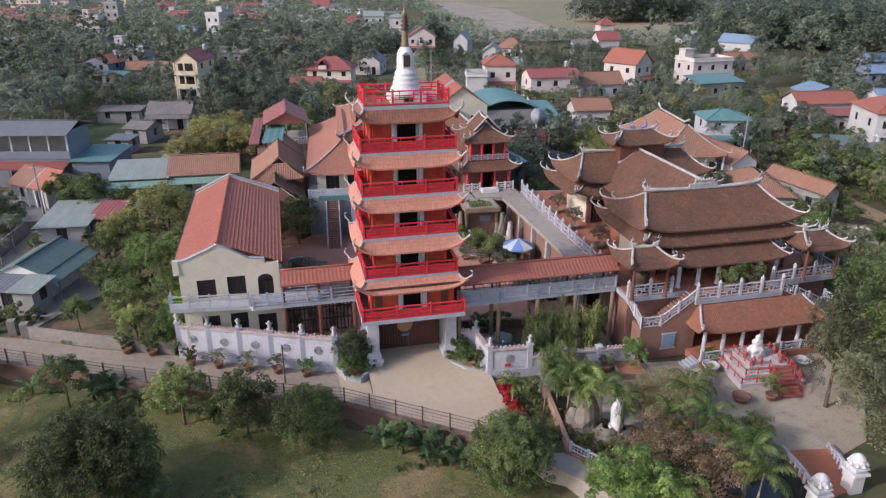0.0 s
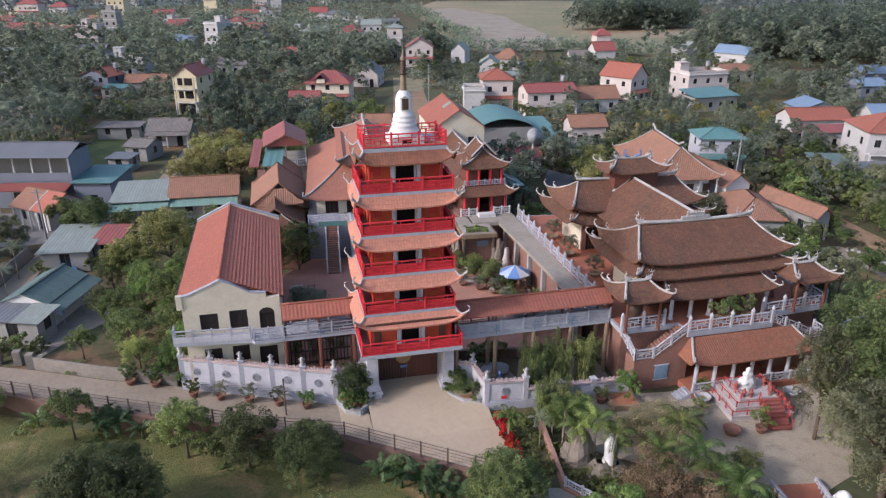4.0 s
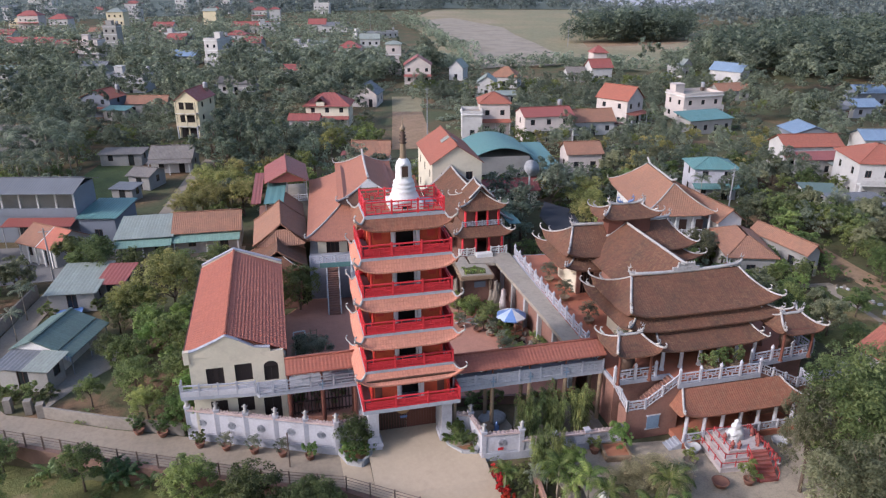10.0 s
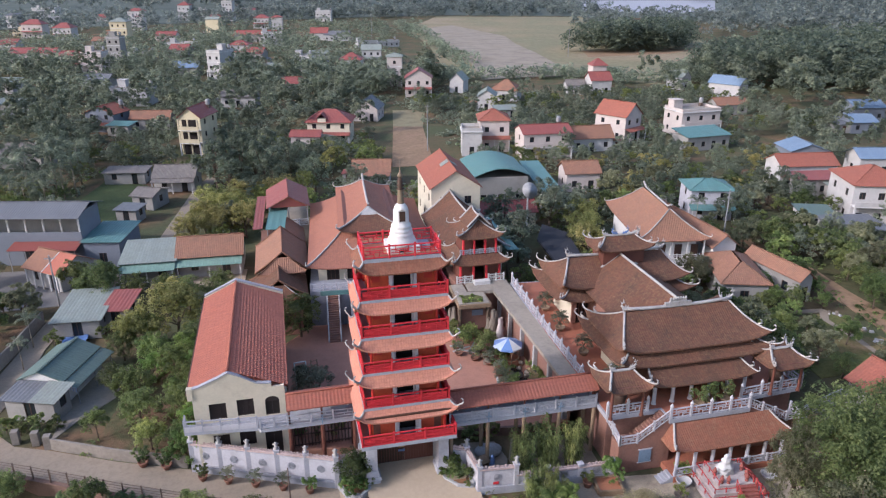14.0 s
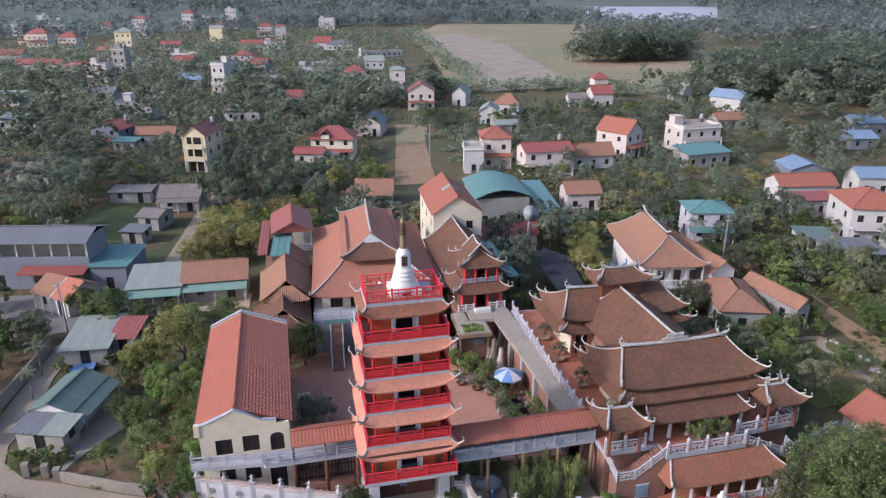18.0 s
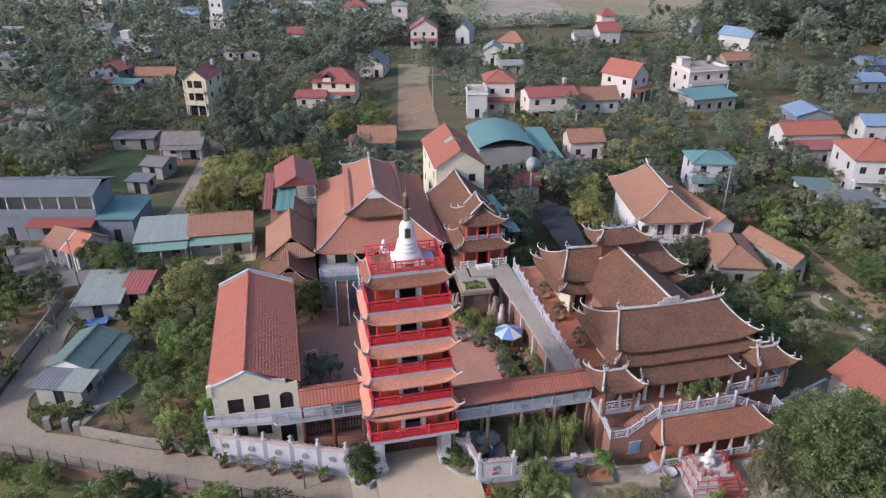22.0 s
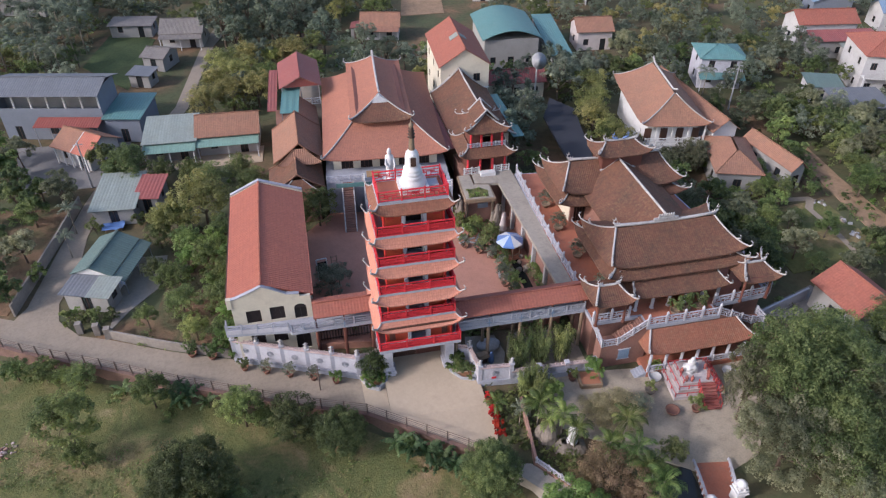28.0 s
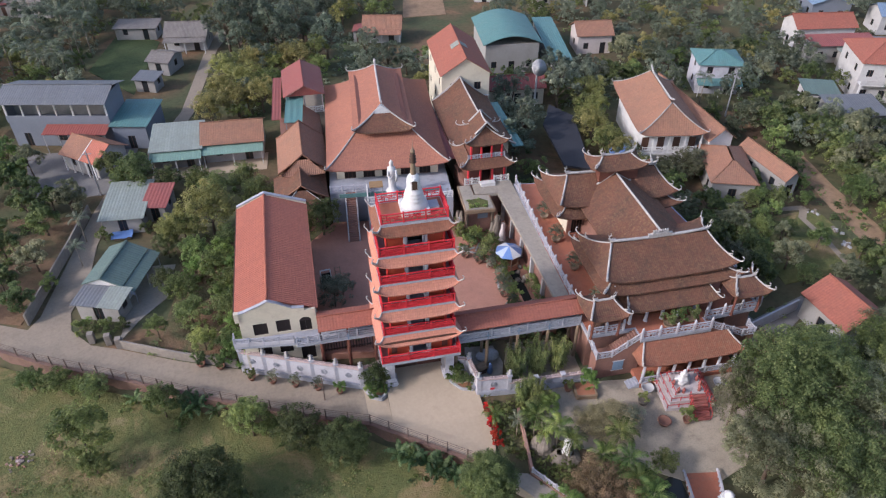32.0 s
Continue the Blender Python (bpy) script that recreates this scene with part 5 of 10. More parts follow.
def ornate_wall(name, pts, bays, z0, z1, label, scallop=True, tops=True, first=True):
    w = thing(name, label, "wall", kind="structure")
    for (a, b), n in zip(zip(pts, pts[1:]), bays):
        a, b = Vector((*a, 0)), Vector((*b, 0))
        d = (b - a).normalized()
        nr = Vector((d.y, -d.x, 0))
        for i in range(n):
            p, q = a.lerp(b, i / n), a.lerp(b, (i + 1) / n)
            bm = Mesh()
            bm.beam((p.x, p.y, z1), (q.x, q.y, z1), 0.2, z1 - z0 - 0.01)
            bay = part("wall_bay", bm, M_LILAC, w)
            c = Mesh()
            c.beam((p.x, p.y, z1 + 0.14), (q.x, q.y, z1 + 0.14), 0.4, 0.14)
            part("coping", c, M_SCALLOP if scallop else M_LILAC, bay, "pinkish tiled coping")
            k = 9
            sc = Mesh()
            for j in range(k):
                e = p.lerp(q, (j + 0.5) / k)
                hh = 0.12 + 0.1 * abs(math.sin(j * 1.3 + i))
                sc.box(e.x - 0.1, e.y - 0.06, z1 + 0.14, e.x + 0.1, e.y + 0.06, z1 + 0.14 + hh, 0.03)
            part("crest", sc, M_SCALLOP, bay)
            fo = Mesh()
            fo.beam((p.x + nr.x * 0.1, p.y + nr.y * 0.1, z0 + 0.85), (q.x + nr.x * 0.1, q.y + nr.y * 0.1, z0 + 0.85), 0.22, 0.85)
            part("plinth", fo, M_SLAB, bay)
            mid = (p + q) / 2 + nr * 0.115
            ang = math.degrees(math.atan2(d.y, d.x))
            zm = (z0 + 0.85 + z1) / 2 + 0.05
            for r0, r1 in ((0.35, 0.31), (0.23, 0.19), (0.08, 0.01)):
                ring = Mesh()
                ring.lathe([(r0, 0.0), (r0, 0.03), (r1, 0.035), (r1, 0.0)], 18)
                part("medallion_ring", ring, M_RING, bay, "dark carved ring", place=pose(mid.x, mid.y, zm, 90, 0, ang))
            for u0, u1, s0, s1 in ((0.12, 0.88, 0.06, 0.1), (0.12, 0.88, -0.1, -0.06)):
                e0, e1 = p.lerp(q, u0) + nr * 0.11, p.lerp(q, u1) + nr * 0.11
                zz = (z1 - 0.1) if s0 > 0 else (z0 + 0.98)
                fr = Mesh()
                fr.beam((e0.x, e0.y, zz), (e1.x, e1.y, zz), 0.05, 0.05)
                part("panel_moulding", fr, M_SLAB, bay)
        for i in range(0 if first else 1, n + 1):
            p = a.lerp(b, i / n)
            pm = Mesh().box(p.x - 0.19, p.y - 0.19, z0, p.x + 0.19, p.y + 0.19, z1 + 0.3).box(p.x - 0.25, p.y - 0.25, z1 + 0.3, p.x + 0.25, p.y + 0.25, z1 + 0.42)
            post = part("post", pm, M_LILAC, w)
            if tops:
                l = Mesh()
                l.smooth = True
                lion(l, p.x, p.y, z1 + 0.42, 1.05)
                part("guardian_figure", l, M_TRIM, post, "small carved stone guardian")
        first = False
    return w


ornate_wall("boundary_wall", [(-17.3, 6.6), (-5.7, 1.75)], [5], -0.2, 2.75, "pale blue ornate wall with medallions and figures on its posts")
ornate_wall("boundary_wall", [(-5.7, 1.75), (-3.2, 2.4)], [1], 0.0, 2.75, "short pale blue wall return beside the gate", tops=False, first=False)
ornate_wall("boundary_wall", [(3.2, 1.9), (5.1, 1.2), (5.4, -1.6), (8.4, -1.9)], [1, 1, 1], -0.2, 2.3, "pale blue ornate wall stepping around the gate planting")
ornate_wall("boundary_wall", [(8.4, -1.9), (16.6, -2.3)], [3], -0.2, 1.5, "lower pale blue wall along the garden", tops=False, first=False)


# ---- raised temple terrace and its halls ----
TZ = 4.85


def terrace():
    t = thing("temple_terrace", "raised terrace of red tiles on brick walls", "terrace", kind="structure")
    pl = [(16.7, -0.6), (21.6, -0.6), (21.6, -2.15), (29.2, -2.15), (29.2, -0.7), (35.6, -0.3), (35.8, 12.0), (34.5, 25.0), (17.5, 27.5), (16.9, 14.0)]
    part("terrace_slab", Mesh().slab(pl, TZ - 0.4, TZ), M_SLAB, t)
    inn = [(16.9, -0.4), (21.8, -0.4), (21.8, -1.95), (29.0, -1.95), (29.0, -0.5), (35.4, -0.1), (35.6, 11.9), (34.3, 24.8), (17.7, 27.3), (17.1, 14.0)]
    part("tile_floor", Mesh().slab(inn, TZ - 0.01, TZ + 0.02), M_YARD, t)
    base = [(17.0, -0.1), (21.9, -0.1), (29.0, -0.1), (35.2, 0.3), (35.4, 11.9), (34.2, 24.6), (17.9, 27.0), (17.2, 14.0)]
    part("brick_base", Mesh().slab(base, 0.0, TZ - 0.4), M_BRICK, t)
    for a, b in (((16.75, -0.5), (20.4, -0.5)), ((21.7, -2.05), (29.1, -2.05)), ((29.3, -0.6), (35.5, -0.2)), ((35.6, -0.2), (35.7, 11.9)), ((17.1, 3.9), (17.2, 14.0)), ((17.2, 14.0), (17.7, 27.3))):
        railing(t, a, b, TZ, 0.95, M_LILAC, 1.8, 0.06, 0.2, "lotus", "key")
    # stair up the front, with its landing
    st = Mesh().stair(lambda a, w, z: (18.9 + a, w, z), 11, 0.245, 2.85, 0.18, 0.0, -2.0, -0.62)
    part("stair_flight", st, M_BRICK, t)
    part("stair_landing", Mesh().box(17.3, -2.0, 0.0, 18.9, -0.62, 2.85), M_BRICK, t)
    railing(t, (17.35, -2.0), (18.9, -2.0), 2.85, 0.9, M_LILAC, 1.2, 0.06, 0.16)
    railing(t, (18.9, -2.02, 2.85), (21.7, -2.02, 4.85), 0.0, 0.9, M_LILAC, 1.4, 0.06, 0.16)
    railing(t, (17.3, -2.0, 2.85), (16.8, -0.55, 4.3), 0.0, 0.9, M_LILAC, 1.4, 0.06, 0.16)
    part("fill_wall", Mesh().box(22.01, -1.97, 2.8, 29.0, -0.13, TZ - 0.41), M_BRICK, t)
    part("end_wall", Mesh().box(21.6, -1.97, 0.0, 22.0, -0.13, 4.43), M_BRICK, t)
    w = Mesh().box(19.2, -2.06, 0.9, 20.3, -2.005, 2.1)
    part("blue_window", w, M_BLUEPANE, t, "faded blue shuttered window")
    part("window_surround", Mesh().box(19.1, -2.04, 0.8, 20.4, -2.003, 0.9).box(19.1, -2.04, 2.1, 20.4, -2.003, 2.2), M_LILAC, t)
    # right-hand stair
    st = Mesh().stair(lambda a, w, z: (33.1 - a, w, z), 11, 0.36, 2.85, 0.18, 0.0, -2.0, -0.75)
    part("stair_flight", st, M_BRICK, t)
    part("stair_landing", Mesh().box(33.1, -2.0, 0.0, 34.5, -0.75, 2.85), M_BRICK, t)
    railing(t, (29.2, -2.03, 4.8), (33.1, -2.03, 2.85), 0.0, 0.9, M_LILAC, 1.4, 0.06, 0.16)
    railing(t, (33.2, -2.03), (34.45, -2.03), 2.85, 0.9, M_LILAC, 1.2, 0.06, 0.16)
    railing(t, (34.45, -1.95), (34.45, -0.8), 2.85, 0.9, M_LILAC, 1.2, 0.06, 0.16)


terrace()


def temple_hall(name, label, ridge, outer, zr, ze, inner2, outer2, z2, ze2, body, cols=True):
    h = thing(name, label, "temple hall")
    skirt(h, T_OLD, (ridge[0], ridge[1], ridge[2] - 0.06, ridge[2] + 0.06), outer, zr, ze, 0.65, 1.35, 0.14, 0.9, 0.13)
    m = Mesh()
    m.smooth = True
    m.tube([(lerp(ridge[0] - 0.15, ridge[1] + 0.15, i / 10), ridge[2], zr + 0.12 + 0.22 * abs(i / 5 - 1) ** 3) for i in range(11)], 0.16, 6)
    part("main_ridge", m, M_TRIM, h)
    ridge_beast(h, ridge[0], ridge[2], zr + 0.3, 180, 0.8)
    ridge_beast(h, ridge[1], ridge[2], zr + 0.3, 0, 0.8)
    c = (ridge[0] + ridge[1]) / 2
    m = Mesh().box(c - 1.3, ridge[2] - 0.12, zr + 0.15, c + 1.3, ridge[2] + 0.12, zr + 0.5).box(c - 0.9, ridge[2] - 0.1, zr + 0.5, c + 0.9, ridge[2] + 0.1, zr + 0.72, 0.08)
    for i in range(7):
        m.lathe([(0.1, zr + 0.68), (0.13, zr + 0.8), (0.04, zr + 0.98)], 6, c - 0.75 + i * 0.25, ridge[2])
    part("ridge_crest", m, M_TRIM, h)
    if outer2:
        skirt(h, T_OLD, inner2, outer2, z2, ze2, 0.7, 1.3, 0.14, 0.85, 0.12)
    x0, x1, y0, y1 = body
    n = max(3, int((x1 - x0) / 2.2))
    L = x1 - x0
    w = Mesh()
    holes = [(L * (i + 0.2) / n, L * (i + 0.8) / n, TZ, TZ + 2.4) for i in range(n)]
    wall_run(w, (x0, y0), (x1, y0), TZ, ze2 + 0.5, 0.25, holes)
    part("front_wall", w, M_BRICK, h)
    w = Mesh()
    wall_run(w, (x0, y1), (x0, y0 + 0.25), TZ, ze2 + 0.4, 0.25)
    part("side_wall", w, M_CREAM, h, "plain beige end wall")
    w = Mesh()
    wall_run(w, (x1, y0 + 0.25), (x1, y1), TZ, ze2 + 0.4, 0.25)
    part("side_wall", w, M_CREAM, h, "plain beige end wall")
    part("back_wall", Mesh().box(x0 + 0.25, y1 - 0.25, TZ, x1 - 0.25, y1, ze2 + 0.4), M_BRICK, h)
    for u0, u1, a, b in holes:
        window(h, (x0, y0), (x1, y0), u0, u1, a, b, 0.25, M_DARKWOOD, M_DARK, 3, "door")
    part("wall_head", Mesh().box(inner2[0] + 0.2, inner2[2] + 0.2, ze2 + 0.45, inner2[1] - 0.2, inner2[3] - 0.2, ze + 0.3), M_BRICK, h)
    return h


ha = temple_hall("front_hall", "broad brown-tiled temple hall with sweeping white-edged eaves", (20.75, 31.3, 5.6), (18.9, 33.2, 1.7, 9.7), 11.1, 9.05,
                 (19.9, 32.2, 2.6, 9.0), (18.5, 33.6, 1.0, 10.4), 8.8, 8.05, (20.4, 31.7, 2.8, 8.6))
skirt(ha, T_OLD, (21.4, 30.0, 1.8, 2.2), (20.7, 30.7, -0.4, 4.4), 7.85, 6.8, 0.35, 1.2, 0.12, 0.6, 0.11, sides="flr", corners="fl fr")
for i in range(6):
    x = 21.4 + i * 1.74
    part("column", Mesh().lathe([(0.24, TZ), (0.2, TZ + 0.2), (0.17, TZ + 0.25), (0.16, 6.9)], 10, x, 0.25), M_LILAC, ha)
part("porch_beam", Mesh().box(21.0, 0.1, 6.75, 30.4, 0.4, 6.95), M_DARKWOOD, ha)

hb = temple_hall("rear_hall", "brown-tiled rear temple hall crowned by a small lantern roof", (20.7, 31.5, 18.4), (18.8, 33.0, 14.7, 22.0), 11.3, 9.3,
                 (19.8, 32.0, 15.6, 21.1), (18.3, 33.5, 14.0, 22.8), 8.95, 8.15, (20.4, 31.7, 15.8, 20.8))
part("lantern_wall", Mesh().box(24.1, 17.1, 10.7, 28.8, 19.7, 12.5), M_BROWNPOST, hb)
skirt(hb, T_OLD, (24.75, 28.2, 18.35, 18.45), (23.3, 29.7, 16.6, 20.2), 13.35, 12.3, 0.6, 1.3, 0.12, 0.8, 0.12)
part("lantern_ridge", Mesh().tube([(24.6, 18.4, 13.6), (25.5, 18.4, 13.46), (27.4, 18.4, 13.46), (28.35, 18.4, 13.6)], 0.13, 6), M_TRIM, hb)
for x, r in ((24.7, 180), (28.2, 0), (25.8, 180), (27.1, 0)):
    ridge_beast(hb, x, 18.4, 13.55, r, 0.7, M_BLUESTONE if 25 < x < 28 else None)

hc = thing("link_hall", "brown-tiled linking hall between the two temple halls", "temple hall")
gable(hc, T_OLD, 21.4, 30.7, 5.7, 17.2, 26.05, 8.9, 11.75, 1.15, trim=0.13, nu=10)
part("link_wall", Mesh().box(22.2, 9.0, TZ, 29.9, 15.7, 8.95), M_BRICK, hc)


def pavilion(name, cx, cy, label):
    p = thing(name, label, "pavilion", cx, cy, TZ)
    skirt(p, T_OLD, (-1.0, 1.0, -0.05, 0.05), (-2.0, 2.0, -1.95, 1.95), 3.65, 2.75, 0.5, 1.3, 0.13, 0.6, 0.13)
    part("roof_ridge", Mesh().tube([(-1.1, 0, 3.9), (-0.6, 0, 3.75), (0.6, 0, 3.75), (1.1, 0, 3.9)], 0.12, 6), M_TRIM, p)
    ridge_beast(p, -0.95, 0, 3.9, 180, 0.6)
    ridge_beast(p, 0.95, 0, 3.9, 0, 0.6)
    for x in (-1.4, 1.4):
        for y in (-1.35, 1.35):
            part("column", Mesh().lathe([(0.2, 0.0), (0.13, 0.25), (0.12, 3.0)], 10, x, y), M_BROWNPOST, p)
    for y in (-1.35, 1.35):
        part("beam", Mesh().box(-1.5, y - 0.1, 2.75, 1.5, y + 0.1, 2.95), M_BROWNPOST, p)
    for x in (-1.4, 1.4):
        part("side_beam", Mesh().box(x - 0.1, -1.25, 2.75, x + 0.1, 1.25, 2.95), M_BROWNPOST, p)
    b = Mesh().lathe([(0.5, 0.02), (0.55, 0.3), (0.42, 0.5), (0.62, 1.2), (0.55, 1.6), (0.2, 1.8)], 14)
    b.smooth = True
    part("bronze_bell", b, M_BRONZE, p)


pavilion("bell_pavilion", 18.2, 0.35, "small open pavilion with swept brown-tiled roof on the terrace")
pavilion("drum_pavilion", 33.5, 0.6, "small open pavilion with swept brown-tiled roof beside the stair")

# lower arcade under the terrace
la = thing("lower_arcade", "brown-tiled lean-to arcade below the terrace", "arcade")
skirt(la, T_ARC, (22.0, 31.0, -2.2, -2.18), (21.1, 32.2, -4.2, -1.0), 4.4, 2.95, 0.5, 1.15, 0.13, 0.6, 0.12, sides="flr", corners="fl fr")
part("floor", Mesh().box(21.4, -4.1, 0.0, 32.0, -0.15, 0.55), M_YARD, la)
part("back_wall", Mesh().box(21.9, -0.4, 0.55, 31.8, -0.12, 4.4), M_DARKWOOD, la)
for i in range(7):
    x = 21.7 + i * 1.65
    part("column", Mesh().lathe([(0.22, 0.55), (0.16, 0.8), (0.15, 3.0)], 10, x, -3.75), M_LILAC, la)
    if i < 6:
        part("red_door", Mesh().box(x + 0.5, -0.5, 0.56, x + 1.2, -0.41, 2.6), M_REDCOL, la)
railing(la, (21.5, -3.95), (31.9, -3.95), 0.55, 0.75, M_LILAC, 1.7, 0.06, 0.16)
st = Mesh().stair(lambda a, w, z: (20.25 + a, w, z), 4, 0.28, 0.0, 0.135, -0.05, -4.05, -3.0)
part("steps", st, M_SLAB, la)

# walkway from the pagoda to the terrace
bw = thing("walkway", "raised worn concrete walkway with white balustrade", "walkway", kind="structure")
part("deck", Mesh().slab([(15.2, 13.9), (15.35, 3.4), (17.0, 3.4), (17.1, 14.0), (17.3, 28.6), (12.2, 28.8), (12.0, 26.3), (14.9, 25.8)], TZ - 0.35, TZ + 0.01), M_GREYC, bw)
for y in (5.5, 9.5, 13.5, 17.5, 21.5, 25.5):
    part("pier", Mesh().box(15.4, y - 0.2, 0.7, 15.8, y + 0.2, TZ - 0.35), M_STONE, bw)
part("brick_face", Mesh().box(12.1, 26.35, 0.8, 15.2, 26.5, TZ - 0.36), M_BRICK, bw)
part("side_face", Mesh().box(15.85, 5.0, 0.6, 16.0, 26.3, TZ - 0.36), M_BRICK, bw)


# ---- pagoda, main hall and the buildings behind ----
def pagoda():
    p = thing("bell_pagoda", "two-tier red pagoda with brown swept roofs", "pagoda", 14.1, 31.0, 0.0)
    part("base", Mesh().box(-3.0, -2.6, 0.0, 3.0, 3.0, TZ), M_BRICK, p)
    for z, w, d, top in ((TZ, 2.4, 1.9, 7.6), (8.3, 2.0, 1.55, 10.5)):
        m = Mesh()
        wall_run(m, (-w, -d), (w, -d), z, top, 0.15, [(w - 0.6, w + 0.6, z, top - 0.5)])
        part("red_wall", m, M_BROWNPOST, p)
        part("side_wall", Mesh().box(-w, -d + 0.15, z, -w + 0.15, d, top), M_BROWNPOST, p)
        part("side_wall", Mesh().box(w - 0.15, -d + 0.15, z, w, d, top), M_BROWNPOST, p)
        part("back_wall", Mesh().box(-w + 0.15, d - 0.15, z, w - 0.15, d, top), M_BROWNPOST, p)
        for i in range(4):
            x = lerp(-w, w, i / 3)
            part("red_column", Mesh().lathe([(0.16, z), (0.15, top)], 10, x, -d - 0.35), M_RAIL, p)
    skirt(p, T_OLD, (-2.15, 2.15, -1.7, 1.7), (-3.5, 3.5, -3.0, 3.0), 8.5, 7.3, 0.55, 1.35, 0.13, 0.8, 0.12)
    skirt(p, T_OLD, (-0.05, 0.05, -0.9, 1.2), (-2.75, 2.75, -2.4, 2.5), 12.3, 10.35, 0.55, 1.3, 0.13, 0.8, 0.12)
    gable(p, T_OLD, -1.5, 1.5, -1.6, 1.8, 0.0, 11.5, 12.75, 1.0, trim=0.11, sag=0.35, lift=0.1)
    railing(p, (-2.4, -2.0), (2.4, -2.0), 8.32, 0.6, M_SLAB, 1.2, 0.05, 0.1)
    railing(p, (-2.9, -2.5), (-1.0, -2.5), TZ, 0.9, M_WHITE, 1.0, 0.06, 0.16)
    railing(p, (1.0, -2.5), (2.9, -2.5), TZ, 0.9, M_WHITE, 1.0, 0.06, 0.16)
    part("porch_step", Mesh().box(-0.95, -3.4, TZ, 0.95, -2.6, TZ + 0.45), M_WHITE, p)


pagoda()


def main_hall():
    h = thing("main_hall", "wide main hall with terracotta tiled roof and raised gabled upper roof", "temple hall", 1.7, 31.3, 0.0, -4.0)
    for s, tl in (("lr", T_MAIN), ("f", T_MAIN), ("b", T_MAIN)):
        skirt(h, tl, (-3.4, 3.4, 6.3, 22.0), (-7.8, 7.9, 0.0, 25.0), 9.5, 6.95, 0.45, 1.15, 0.14, 0.8, 0.13, sides=s, corners="fl fr" if s == "f" else "none")
    skirt(h, T_MAIN, (-0.05, 0.05, 8.7, 22.0), (-3.95, 3.95, 4.4, 23.0), 11.6, 9.75, 0.55, 1.25, 0.14, 0.9, 0.14, sides="lr")
    skirt(h, T_OLD, (-0.05, 0.05, 8.7, 22.0), (-3.95, 3.95, 4.4, 23.0), 11.6, 9.75, 0.55, 1.25, 0.14, 0.9, 0.14, sides="fb", corners="none")
    g = Mesh()
    g.face([(-1.9, 7.2, 10.6), (1.9, 7.2, 10.6), (0.0, 8.0, 11.75)])
    g.face([(-1.9, 7.2, 10.6), (0.0, 8.0, 11.75), (0.0, 8.9, 11.7)])
    g.face([(1.9, 7.2, 10.6), (0.0, 8.9, 11.7), (0.0, 8.0, 11.75)])
    part("gable_board", g, M_STONE, h, "carved grey gable board")
    part("main_ridge", Mesh().tube([(0, 8.2, 12.2), (0, 9.6, 11.85), (0, 14, 11.72), (0, 20, 11.8), (0, 22.2, 12.3)], 0.15, 6), M_TRIM, h)
    part("clerestory", Mesh().box(-3.2, 6.2, 9.2, 3.2, 22.2, 10.2), M_BROWNPOST, h)
    w = Mesh()
    wall_run(w, (-6.6, 1.6), (6.7, 1.6), TZ, 7.2, 0.25, [(1.0 + 2.45 * i, 2.5 + 2.45 * i, TZ, TZ + 1.9) for i in range(5)])
    part("front_wall", w, M_CREAM, h)
    for i in range(5):
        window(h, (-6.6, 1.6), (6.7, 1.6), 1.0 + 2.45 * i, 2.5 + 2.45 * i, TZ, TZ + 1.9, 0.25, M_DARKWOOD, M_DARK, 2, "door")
    part("side_wall", Mesh().box(-6.6, 1.85, TZ, -6.35, 24.0, 7.4), M_CREAM, h)
    part("side_wall", Mesh().box(6.45, 1.85, TZ, 6.7, 24.0, 7.4), M_CREAM, h)
    part("back_wall", Mesh().box(-6.35, 23.8, TZ, 6.45, 24.0, 7.4), M_CREAM, h)
    part("green_frieze", Mesh().box(-6.4, -3.0, TZ + 0.06, 6.6, -2.9, TZ + 0.6), T_TEAL, h)
    part("terrace_base", Mesh().box(-7.6, -1.6, 0.0, 7.8, 24.6, TZ), M_SLAB, h)
    part("terrace_front", Mesh().box(-3.0, -4.6, 0.0, 7.8, -1.62, TZ - 0.01), M_SLAB, h)
    railing(h, (-7.5, -1.5), (-3.1, -1.5), TZ, 0.9, M_LILAC, 1.6, 0.06, 0.16)
    railing(h, (-2.9, -4.5), (7.7, -4.5), TZ, 0.9, M_WHITE, 1.6, 0.06, 0.16)
    railing(h, (-2.9, -4.5), (-2.9, -1.6), TZ, 0.9, M_WHITE, 1.6, 0.06, 0.16)
    st = Mesh().stair(lambda a, w, z: (w, -6.7 + a, z), 23, 0.22, 0.78, 0.176, 0.7, -4.4, -5.6)
    part("stair", st, M_BRICK, h, "steep red brick stair")
    part("stair_side", Mesh().beam((-5.68, -6.8, 1.15), (-5.68, -1.7, 5.1), 0.16, 0.3).beam((-4.32, -6.8, 1.15), (-4.32, -1.7, 5.1), 0.16, 0.3), M_TRIM, h)
    part("yellow_canopy", Mesh().box(-2.6, -3.4, TZ + 1.5, -0.9, -2.0, TZ + 1.6), M_GOLD, h)
    for x in (-2.5, -1.0):
        part("canopy_post", Mesh().box(x - 0.04, -3.3, TZ, x + 0.04, -3.22, TZ + 1.5), M_POLE, h)


main_hall()

